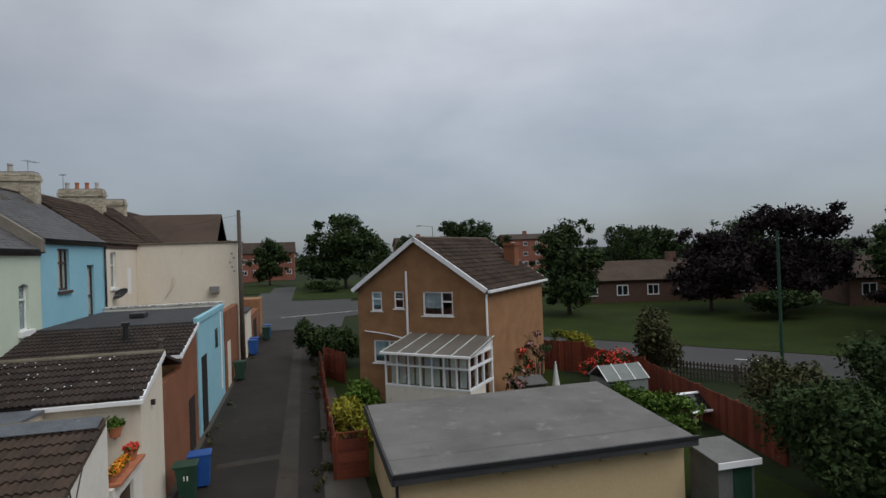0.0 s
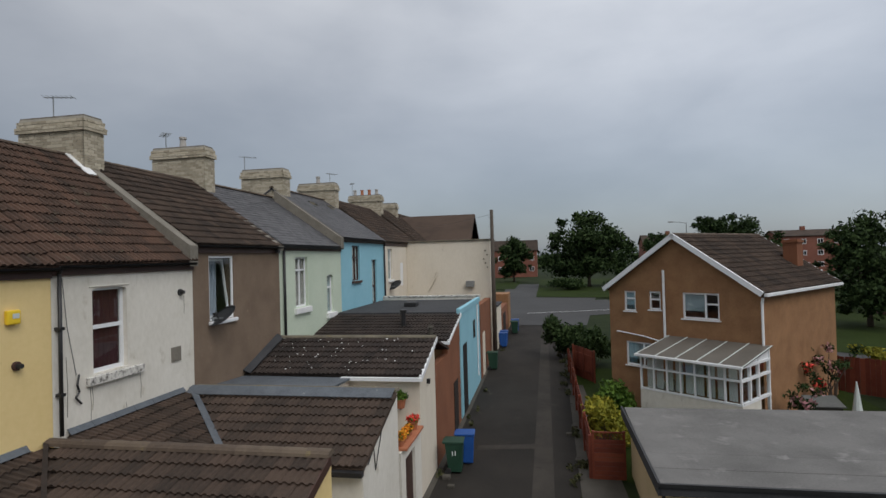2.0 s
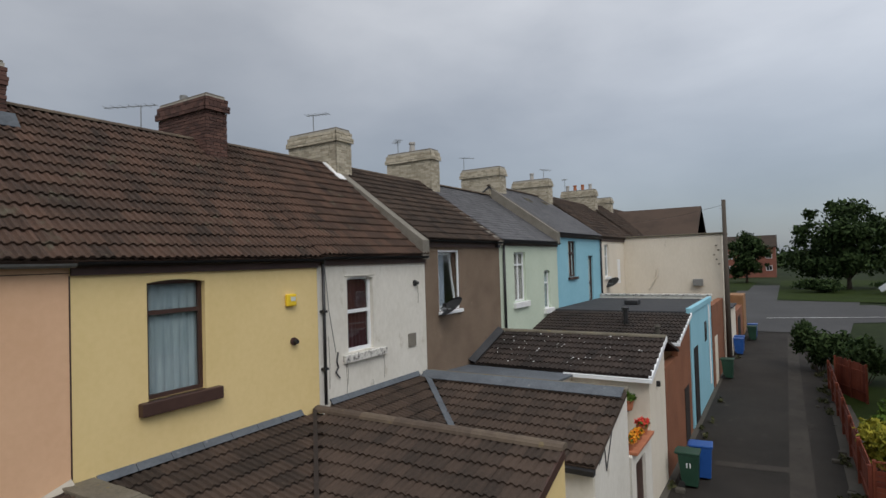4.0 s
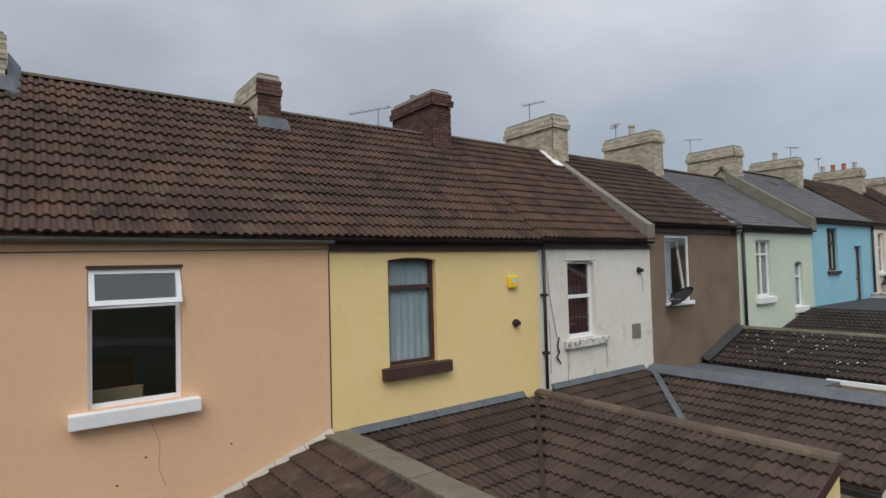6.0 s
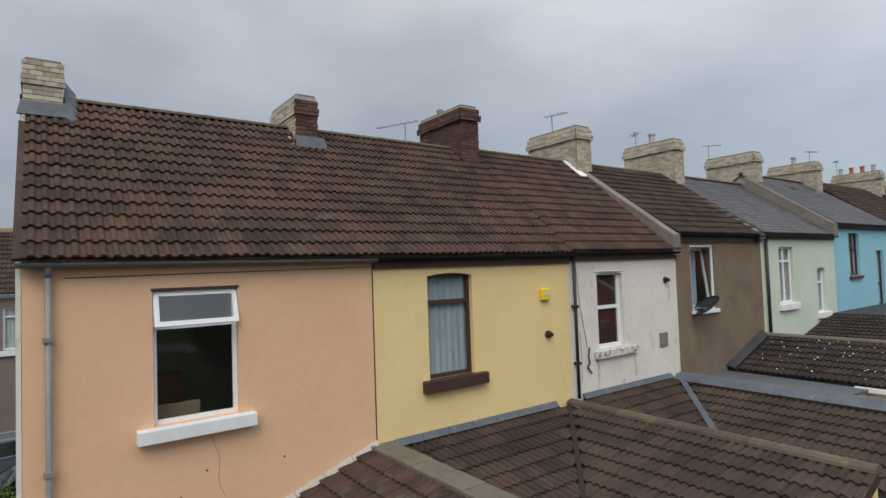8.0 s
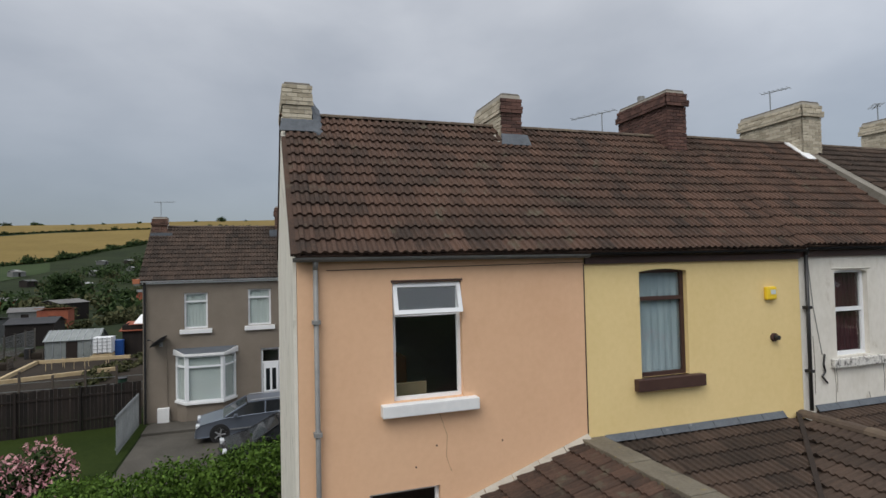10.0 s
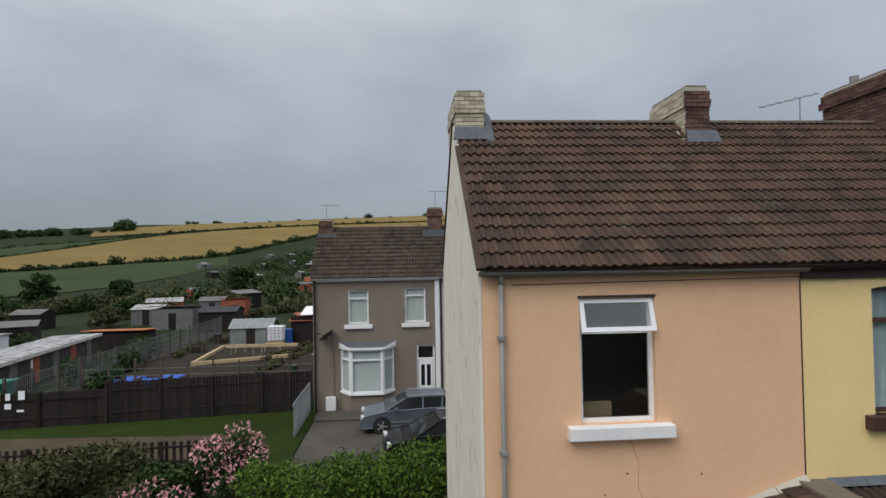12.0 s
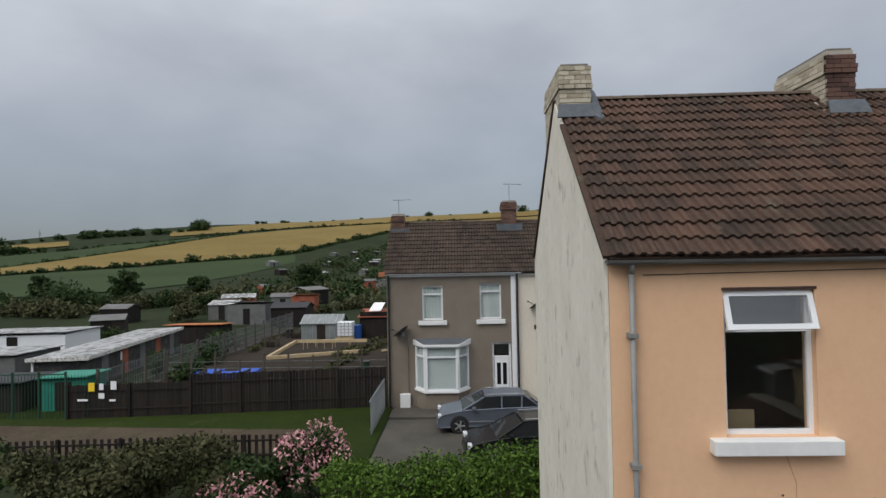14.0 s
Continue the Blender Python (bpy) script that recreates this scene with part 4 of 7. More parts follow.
part("mortar_fillet", slab(((-12.72, 3.6, 8.98), (-12.72, 3.78, 9.02), (-13.45, 3.78, 9.6), (-13.45, 3.6, 9.56)), 0.05), MORTAR, P)
bm = bmesh.new()
part("headboard", bevelled(boxes((-10.75, -10.69, 0.62, 1.3, 3.11, 4.22)), 0.02), TIMBER, P, "pale timber headboard behind the window")
part("chest", bevelled(boxes((-13.6, -12.9, 0.2, 1.5, 3.11, 4.3)), 0.02), TERRACOTTA, P, "red-brown chest of drawers")

for y_, z_ in ((1.2, 3.35), (2.35, 3.3), (0.85, 3.05)):
    part("fixing_hole", pipe([(FX - 0.01, y_, z_), (FX + 0.004, y_, z_)], 0.016, 8), BROWN_P, P)
part("hairline_crack", pipe([(FX + 0.002, 1.25, 3.88), (FX + 0.002, 1.38, 3.5), (FX + 0.002, 1.36, 3.15), (FX + 0.002, 1.45, 2.9)], 0.0035, 4), CRACK, P)
part("render_joint", boxes((FX + 0.001, FX + 0.006, 3.99, 4.012, 3.2, 6.2)), BROWN_P, P)

# yellow house
Y = house_row("terraced_house", 4.005, 9.1, 6.42, 9.45, YELLOW, TILE, "yellow rendered terraced house with brown window frames", [(5.17, 6.25, 4.08, 6.08)], pieces=True)
window(Y, 5.17, 6.25, 4.08, 6.08, FX, BROWN_P, 0.1, bars=(5.53,), sill=(5.0, 6.52, 3.86, 4.08, 0.13), sill_m=BROWN_P, back=(NET, 0.06), fr=0.075, label="dark brown timber window with net curtains")
arched_head(Y, 5.17, 6.25, 6.08, 0.05, YELLOW)
gutter(Y, 4.03, 9.12, 6.4, BLACK_P)
ab = thing("alarm_box", "yellow burglar alarm box on a yellow wall", "alarm box", at=(FX, 8.27, 5.53))
bm = bevelled(boxes((0, 0.09, -0.13, 0.13, -0.13, 0.13)), 0.03)
part("cover", bm, YELLOW_P, ab)
part("panel", boxes((0.091, 0.096, -0.04, 0.09, -0.02, 0.07)), BLIND, ab)
for yy, zz, mm in ((8.35, 4.64, DRED), (12.95, 5.67, BLACK_P)):
    v = thing("wall_vent", "small round flue outlet on a rendered wall", "vent", "wall vents", (FX, yy, zz))
    part("rim", pipe([(-0.02, 0, 0), (0.05, 0, 0)], 0.085, 14), mm, v)
    part("spout", pipe([(0.05, 0, 0), (0.14, 0, 0)], 0.045, 12), BLACK_P, v)
aerial(-15.4, 8.3, 10.0, 1.0, 3.6, 1.5)
chimney(Y, 8.36, 8.95, 10.53, DRED, pots=0, x0=-14.7, x1=-12.7, base=8.7, flash=False, label="dark red brick chimney stack")
part("chimney_stub", pipe([(-14.1, 8.7, 10.53), (-14.1, 8.7, 10.8)], 0.1, 10), GREY_P, Y)

# white house
W = house_row("terraced_house", 9.105, 13.5, 6.46, 9.48, WHITE_R, TILE, "stained white rendered terraced house with brown tiled roof", [(10.1, 11.08, 4.12, 5.97)], pieces=True, verge=(6.92, 9.5))
window(W, 10.1, 11.08, 4.12, 5.97, FX, WHITE_P, 0.1, bars=(5.1,), sill=(9.9, 11.5, 3.9, 4.08, 0.1), sill_m=FLAKED, back=(MAROON, 0.0), fr=0.085, label="white sash window with maroon curtains")
part("window_head", slab(((FX + 0.02, 10.02, 5.98), (FX + 0.02, 11.16, 5.98), (FX - 0.08, 11.16, 6.04), (FX - 0.08, 10.02, 6.04)), 0.04), WHITE_R, W)
arched_head(W, 10.1, 11.08, 5.97, 0.07, WHITE_R)
gutter(W, 9.13, 13.45, 6.44, BLACK_P)
downpipe(W, 9.22, 3.1, 6.42, BLACK_P, clips=(5.2, 3.9))
part("grille", bevelled(boxes((FX + 0.001, FX + 0.03, 12.57, 12.93, 3.9, 4.27)), 0.008), VERGE, W, "grey square ventilation grille")
part("cable", pipe([(FX + 0.03, 9.7, 4.2), (FX + 0.06, 9.62, 4.0), (FX + 0.03, 9.7, 3.85), (FX + 0.04, 9.6, 3.75), (FX + 0.04, 9.74, 3.6)], 0.02, 6), BLACK_P, W)
part("cable", pipe([(FX + 0.01, 9.35, 6.2), (FX + 0.012, 9.45, 5.2), (FX + 0.012, 9.65, 4.2)], 0.008, 5), GREY_P, W)
for y_, z_, l_ in ((10.0, 3.88, 0.75), (10.05, 3.88, 0.5), (11.46, 3.88, 0.6), (11.0, 3.3, 0.3), (9.42, 4.6, 1.2), (13.1, 5.6, 0.5)):
    part("dirt_streak", pipe([(FX + 0.001, y_, z_), (FX + 0.001, y_ + 0.03, z_ - l_ / 2), (FX + 0.001, y_ + 0.01, z_ - l_)], 0.009, 4), STREAK, W)
part("lead_saddle", slab(((-12.5, 12.86, 8.93), (-12.5, 13.2, 8.93), (-13.2, 13.2, 9.53), (-13.2, 12.86, 9.53)), 0.03), WHITE_S, W, "pale lead saddle beside a chimney")
chimney(W, 13.02, 13.72, 10.58, BUFF, x0=-14.9, x1=-12.75, base=8.9, label="weathered buff brick chimney stack", flash=False)
aerial(-14.0, 13.3, 10.5, 1.1, 0.3)

# brown house
B = house_row("terraced_house", 13.505, 18.5, 6.92, 9.47, DASH, TILE_DK, "brown pebbledashed terraced house with dark tiled roof", [(14.25, 15.52, 4.74, 6.62)], pieces=False, verge=(7.0, 9.5))
BW = window(B, 14.25, 15.52, 4.74, 6.62, FX, WHITE_P, 0.03, sill=(14.2, 15.62, 4.62, 4.73, 0.08), sill_m=WHITE_P, fr=0.06, label="white plastic window with its sash tilted inwards")
m = Matrix.Translation((FX - 0.1, 0, 4.82)) @ Matrix.Rotation(radians(-7), 4, "Y")
part("tilted_sash", boxes((-0.05, 0, 14.33, 15.44, 0, 0.07), (-0.05, 0, 14.33, 15.44, 1.66, 1.73), (-0.05, 0, 14.33, 14.4, 0.07, 1.66), (-0.05, 0, 15.37, 15.44, 0.07, 1.66)), WHITE_P, BW).matrix_basis = m
CB = bmesh.new()
for i in range(22):
    a = 14.33 + 0.038 * i
    box(CB, FX - 0.42 + 0.02 * (i % 2), FX - 0.4 + 0.02 * (i % 2), a, a + 0.037, 4.7, 6.6)
part("curtain", CB, mat("blue_grey_curtain", (0.36, 0.42, 0.50), (0.50, 0.56, 0.64), 0.9, 6, 30, 0.2, streak=0.1), BW, "blue-grey curtain drawn to one side")
gutter(B, 13.55, 18.45, 6.92, BLACK_P)
dish((FX + 0.02, 14.45, 4.82))
chimney(B, 18.42, 19.05, 10.76, BUFF, pots=1, x0=-14.9, x1=-12.7, base=9.0, label="weathered buff brick chimney stack", flash=False)
aerial(-14.5, 18.7, 10.7, 1.0, 2.4)
part("lamp", boxes((FX, FX + 0.18, 18.1, 18.25, 6.72, 6.82)), BLACK_P, B)

# pale green house
G = house_row("terraced_house", 18.505, 24.6, 7.02, 9.48, GREEN_R, SLATE, "pale green rendered terraced house with slate roof", [(19.8, 20.9, 4.6, 6.55), (22.88, 23.6, 4.06, 5.76)], slate=True, verge=(7.46, 9.98))
window(G, 19.8, 20.9, 4.6, 6.55, FX, WHITE_P, 0.1, bars=(6.05,), mull=(20.35,), sill=(19.65, 21.05, 4.36, 4.58, 0.12), back=(DARK, 0.0), fr=0.07, label="white plastic window with its top light open")
window(G, 22.88, 23.6, 4.06, 5.76, FX, WHITE_P, 0.1, bars=(5.2,), sill=(22.75, 23.8, 3.86, 4.08, 0.12), back=(NET, 0.0), fr=0.07, label="narrow white plastic window")
arched_head(G, 22.88, 23.6, 5.76, 0.08, GREEN_R)
gutter(G, 18.55, 24.55, 6.95, BLACK_P)
downpipe(G, 18.75, 3.2, 6.93, BLACK_P, r=0.05)
chimney(G, 24.65, 25.38, 10.88, BUFF, x0=-14.9, x1=-12.7, base=9.1, label="pale buff brick chimney stack", flash=False)
aerial(-14.9, 25.0, 10.8, 1.2, 0.8)

# sky blue house
S = house_row("terraced_house", 24.605, 31.6, 7.47, 9.97, BLUE_R, SLATE, "sky blue rendered terraced house with slate roof", [(26.15, 27.3, 5.33, 7.1), (29.28, 30.15, 3.93, 6.36)], slate=True)
window(S, 26.15, 27.3, 5.33, 7.1, FX, BROWN_P, 0.1, bars=(6.5,), mull=(26.8,), sill=(26.05, 27.4, 5.2, 5.32, 0.1), sill_m=BROWN_P, back=(BLIND, 0.0), fr=0.09, label="brown timber casement window")
window(S, 29.28, 30.15, 3.93, 6.36, FX, BROWN_P, 0.1, bars=(4.9,), fr=0.1, back=(BLIND, 0.0), label="pale upper back door in a brown frame", name="back_door")
gutter(S, 24.65, 31.55, 7.37, BLACK_P)
downpipe(S, 31.5, 3.5, 7.3, BLACK_P, r=0.05)
for yy in (27.3, 29.8):
    part("rooflight", slab(((-11.9, yy, 8.98), (-11.9, yy + 0.8, 8.98), (-12.65, yy + 0.8, 9.56), (-12.65, yy, 9.56)), 0.06), CARGL, S)
chimney(S, 30.95, 31.65, 10.98, BUFF, pots=1, x0=-14.9, x1=-12.6, base=9.2, label="buff brick chimney stack", flash=False)
aerial(-13.0, 31.3, 10.9, 1.0, 1.2)

# cream house with its two-storey wing
C = house_row("terraced_house", 31.605, 40.0, 7.4, 10.1, CREAM, TILE_DK, "cream rendered terraced house with a two-storey wing", [(32.5, 33.4, 5.1, 7.0)], verge=False)
window(C, 32.5, 33.4, 5.1, 7.0, FX, WHITE_P, 0.1, bars=(6.3,), sill=(32.4, 33.5, 4.95, 5.09, 0.1), back=(NET, 0.0), label="white plastic window")
part("wing_wall", boxes((FX + 0.01, -4.1, 37.1, 39.9, GROUND - 0.4, 7.45)), CREAM, C)
part("wing_coping", bevelled(boxes((FX + 0.06, -4.0, 37.0, 40.0, 7.455, 7.55)), 0.02), COPING, C)
part("small_window", boxes((FX, FX + 0.02, 35.3, 35.9, 4.6, 6.1)), WHITE_P, C)
part("air_vent", bevelled(boxes((-5.75, -5.2, 36.8, 37.1, 4.35, 4.75)), 0.02), GREY_P, C)
part("wing_pipe", pipe([(-8.3, 37.0, 4.2), (-7.9, 37.0, 4.9), (-7.8, 37.0, 5.4)], 0.05, 8), CREAM, C)
for i in range(5):
    part("old_stain_plate", boxes((-4.35 - 0.12 * (i % 3), -4.25 - 0.12 * (i % 3), 37.07, 37.099, 5.6 + 0.28 * i, 5.68 + 0.28 * i)), COPING, C)
dish((FX + 0.02, 32.9, 4.7))
chimney(C, 39.9, 40.6, 11.2, BUFF, pots=4, x0=-15.0, x1=-12.5, base=9.3, label="buff brick chimney stack with four pots")
aerial(-14.8, 40.2, 11.3, 1.3, 2.0)
F = house_row("terraced_house", 40.005, 54.0, 7.5, 10.3, CREAM, TILE_DK, "terraced house at the end of the row", [])
part("wing_roof", slab(((-10.5, 44.0, 7.6), (-6.3, 44.0, 7.6), (-6.3, 47.0, 10.0), (-13.3, 47.0, 10.0)), 0.12), TILE_DK, F)
part("wing_roof_back", slab(((-10.5, 50.0, 7.6), (-6.3, 50.0, 7.6), (-6.3, 47.0, 10.0), (-13.3, 47.0, 10.0)), 0.12), TILE_DK, F)
part("wing", boxes((FX + 0.01, -6.5, 44.2, 49.8, GROUND - 0.4, 7.55)), REDBRICK, F)
bm = bmesh.new()
fa = [bm.verts.new((-6.4, y, z)) for y, z in ((44.0, 7.55), (47.0, 9.9), (50.0, 7.55))]
bm.faces.new(fa)
bmesh.ops.solidify(bm, geom=bm.faces[:], thickness=0.2)
part("wing_gable", bm, REDBRICK, F)
chimney(F, 44.6, 45.3, 11.0, BUFF, x0=-14.6, x1=-12.6, base=9.3, label="buff brick chimney stack")

# ---- back extensions ----
SL = 0.33
AX = -4.2            # alley face of the yards


def extension(label, walls):
    e = thing("rear_extension", label, "extension", "rear extensions")
    for b, m in walls:
        part("wall", boxes(b), m, e)
    return e


# peach: tiled slope falling south below a stone parapet
E1 = extension("low rear extension with brown tiles and a stone parapet", [((FX + 0.01, AX, 0.4, 3.85, GROUND, 1.85), PINK), ((FX + 0.01, AX, 3.9, 4.22, GROUND, 3.16), PINK)])
d = part("roof", slab(((FX + 0.01, 0.25, 1.93), (AX + 0.1, 0.25, 1.93), (AX + 0.1, 3.9, 3.16), (FX + 0.01, 3.9, 3.16)), 0.07), TILE_DK, E1)
sl = Vector((0, 3.65, 1.23))
tiles(d, (FX + 0.02, 0.25, 1.935), (1, 0, 0), sl, AX + 0.1 - FX - 0.02, sl.length, TILE, True)
for i in range(9):
    a = FX + 0.02 + i * 0.65
    part("coping_stone", bevelled(boxes((a, a + 0.64, 3.84, 4.3, 3.165, 3.25 + 0.008 * (i % 2))), 0.02), COPING, E1)
for i in range(7):
    a = 0.5 + i * 0.5
    part("flashing", slab(((FX + 0.005, a, 1.93 + (a - 0.25) * 0.337 + 0.13), (FX + 0.005, a + 0.49, 1.93 + (a + 0.24) * 0.337 + 0.13), (FX + 0.12, a + 0.49, 1.93 + (a + 0.24) * 0.337 + 0.07), (FX + 0.12, a, 1.93 + (a - 0.25) * 0.337 + 0.07)), 0.02), MORTAR, E1)


def valley_roof(e, ya, yb, top, end, tile_m, pieces, valley_m, dark_valley, reach=0.0):
    """A slope falling from the ridge at yb towards ya, met by a lean-to falling from the back wall along a valley."""
    run = yb - ya
    low = top - SL * run
    d1 = part("roof", slab(((FX + 0.01, yb, top), (FX + 0.01 + run, ya, low), (end, ya, low), (end, yb, top)), 0.06), tile_m, e)
    d2 = part("lean_to_roof", slab(((FX + 0.01, yb, top), (FX + 0.01, ya - reach, top), (FX + 0.01 + run, ya - reach, low), (FX + 0.01 + run, ya, low)), 0.06), tile_m, e)
    sl = Vector((0, run, SL * run))
    tiles(d1, (FX + 0.01, ya, low + 0.004), (1, 0, 0), sl, end - FX - 0.01, sl.length, tile_m, pieces, keep=lambda p: (p.x - FX) > (yb - p.y) + 0.08)
    sl = Vector((-run, 0, SL * run))
    tiles(d2, (FX + 0.01 + run, ya - reach, low + 0.004), (0, 1, 0), sl, run + reach, sl.length, tile_m, pieces, keep=lambda p: (p.x - FX) < (yb - p.y) - 0.08)
    n = Vector((0.03, 0.03, 0)) if dark_valley else Vector((0.055, 0.055, 0))
    a, b = Vector((FX + 0.03, yb - 0.02, top + 0.11)), Vector((FX + run, ya + 0.01, low + 0.11))
    part("valley", slab((a - n, b - n, b + n, a + n), 0.015), valley_m, e)
    for i in range(int((run + reach) / 0.6)):
        y = ya - reach + 0.02 + i * 0.6
        part("flashing", slab(((FX + 0.006, y, top + 0.17), (FX + 0.006, min(y + 0.59, yb), top + 0.17), (FX + 0.1, min(y + 0.59, yb), top + 0.06), (FX + 0.1, y, top + 0.06)), 0.018), LEAD, e)
    return low


E1.location = (0, 0, -0.1)
E2 = extension("rear extension with brown tiled valley roof", [((FX + 0.02, AX - 0.1, 8.6, 8.98, GROUND, 3.06), YELLOW), ((AX - 0.35, AX - 0.1, 4.35, 8.6, GROUND, 1.65), YELLOW)])
valley_roof(E2, 4.14, 8.75, 3.15, AX + 0.08, TILE_DK, True, TILE_BLK, True)
ridge_run(E2, (FX + 0.02, 8.82, 3.22), (AX + 0.08, 8.82, 3.22), r=0.15, step=0.45)
bm = solid([(AX - 0.1, 4.35), (AX + 0.0, 4.35), (AX + 0.0, 8.98), (AX - 0.1, 8.98)], GROUND, [1.66, 1.66, 3.08, 3.08])
part("end_wall", bm, YELLOW, E2)
part("barge_board", slab(((AX + 0.02, 4.3, 1.74), (AX + 0.09, 4.3, 1.74), (AX + 0.09, 8.75, 3.2), (AX + 0.02, 8.75, 3.2)), 0.16), BROWN_P, E2)

E2.location = (0, 0.18, -0.17)

E3 = extension("rear extension with brown tiles and white walls", [((FX + 0.02, AX - 0.02, 12.75, 13.05, GROUND, 3.2), WHITE_R), ((-5.6, AX - 0.02, 10.3, 10.5, GROUND, 2.3), WHITE_R)])
valley_roof(E3, 10.2, 12.85, 3.22, AX + 0.05, TILE_DK, True, LEAD, False, 1.3)
bm = solid([(AX - 0.2, 10.32), (AX, 10.32), (AX, 13.05), (AX - 0.2, 13.05)], GROUND, [2.32, 2.32, 3.2, 3.2])
part("end_wall", bm, WHITE_R, E3)
part("parapet_coping", bevelled(boxes((FX + 0.02, AX + 0.04, 12.86, 13.16, 3.24, 3.33)), 0.03), COPING, E3)
part("ridge_flashing", slab(((FX + 0.05, 12.5, 3.22), (AX, 12.5, 3.22), (AX, 12.85, 3.37), (FX + 0.05, 12.85, 3.37)), 0.02), LEAD, E3)
part("eave_gutter", boxes((-5.5, AX + 0.06, 10.06, 10.2, 2.22, 2.32)), BLACK_P, E3)
part("white_coping", boxes((AX - 0.22, AX + 0.03, 9.0, 10.3, 1.5, 1.56)), WHITE_R, E3)
part("yard_wall", boxes((AX - 0.2, AX, 9.0, 10.31, GROUND, 1.5)), WHITE_R, E3)
part("wall_cable", pipe([(AX + 0.02, 10.6, 2.3), (AX + 0.02, 11.0, 2.5), (AX + 0.02, 11.1, 2.0), (AX + 0.02, 11.6, 2.7)], 0.012, 5), BLACK_P, E3)

E3.location = (0, 0.5, -0.22)

E4 = extension("cream rear extension with blackened tiled roof", [((FX + 0.02, AX - 0.02, 15.35, 17.6, GROUND, 2.9), CREAM)])
d = part("roof", slab(((FX + 0.01, 15.25, 2.95), (AX + 0.1, 15.25, 2.95), (AX + 0.1, 17.55, 3.74), (FX + 0.01, 17.55, 3.74)), 0.08), TILE_BLK, E4)
sl = Vector((0, 2.3, 0.79))
tiles(d, (FX + 0.3, 15.25, 2.955), (1, 0, 0), sl, AX + 0.1 - FX - 0.3, sl.length, TILE_BLK, True)
d2 = part("far_roof", slab(((FX + 0.01, 19.9, 3.05), (AX + 0.1, 19.9, 3.05), (AX + 0.1, 17.552, 3.735), (FX + 0.01, 17.552, 3.735)), 0.08), TILE_BLK, E4)
ridge_run(E4, (FX + 0.1, 17.55, 3.80), (AX + 0.1, 17.55, 3.80), r=0.12, step=0.62, material=COPING)
part("end_wall", solid([(AX - 0.2, 15.34), (AX, 15.34), (AX, 17.62), (AX - 0.2, 17.62)], GROUND, [2.9, 2.9, 3.66, 3.66]), CREAM, E4)
part("barge_board", slab(((AX + 0.02, 15.2, 3.0), (AX + 0.12, 15.2, 3.0), (AX + 0.12, 17.6, 3.8), (AX + 0.02, 17.6, 3.8)), 0.15), WHITE_P, E4)
part("eave_gutter", boxes((-6.6, AX + 0.12, 15.1, 15.24, 2.83, 2.93)), WHITE_P, E4)
part("lead_flat", slab(((FX + 0.01, 13.17, 3.02), (-6.3, 13.17, 3.0), (-6.3, 15.24, 2.9), (FX + 0.01, 15.24, 2.92)), 0.06), LEAD, E4, "grey lead flat roof")
part("under_flat", boxes((FX + 0.02, -6.4, 13.18, 15.34, GROUND, 2.85)), CREAM, E4)
part("side_flashing", slab(((FX + 0.01, 15.2, 3.1), (FX + 0.01, 17.5, 3.93), (FX + 0.26, 17.5, 3.8), (FX + 0.26, 15.2, 3.02)), 0.03), FELT_DK, E4)
part("yard_wall", boxes((AX - 0.2, AX, 13.06, 13.5, GROUND, 1.45), (AX - 0.2, AX, 14.55, 15.33, GROUND, 1.45), (AX - 0.2, AX, 13.5, 14.55, 1.15, 1.45)), WHITE_R, E4)
part("yard_door", boxes((AX - 0.14, AX - 0.08, 13.5, 14.55, GROUND, 1.14)), BROWN_P, E4)
part("ledge", bevelled(boxes((AX - 0.3, AX + 0.12, 13.2, 15.2, 1.455, 1.53)), 0.015), TERRACOTTA, E4, "terracotta tiled wall ledge")


E4.location = (0, 0.72, -0.08)


def pot(x, y, z, r, flowers, label, seed, hang=False):
    t = thing("flower_pot", label, "flower pot", "flower pots", (x, y, z))
    bm = bmesh.new()
    tube(bm, (0, 0, 0), (0, 0, r * 1.5), r * 0.7, r, 14)
    tube(bm, (0, 0, r * 1.4), (0, 0, r * 1.6), r * 1.08, r * 1.08, 14)
    part("pot", bm, TERRACOTTA, t)
    a = new("foliage", leaf_cloud("foliage", [(0, 0, r * 1.9, r * 1.3, r * 1.3, r * 0.8)], 160, r * 0.35, LEAF_B, seed, shell=0.2))
    b = new("blossom", leaf_cloud("blossom", [(0, 0, r * 2.1, r * 1.35, r * 1.35, r * 0.8)], 130, r * 0.36, flowers, seed + 1, shell=0.6))
    a.parent = b.parent = t


pot(AX - 0.1, 15.5, 1.45, 0.15, FLOWER_R, "terracotta pot of red flowers on a wall ledge", 20)
for i in range(4):
    pot(AX - 0.1, 14.1 + 0.3 * i, 1.45, 0.11, FLOWER_O, "small pot of orange flowers on a wall ledge", 30 + i)
pot(-4.75, 15.84, 1.97, 0.17, LEAF_B, "hanging terracotta pot with trailing leaves", 41)
part("bracket", boxes((-4.78, -4.72, 15.1, 15.34, 2.0, 2.05)), BLACK_P, E4)
part("wall_lamp", boxes((AX, AX + 0.1, 16.3, 16.4, 2.5, 2.65)), BLACK_P, E4)

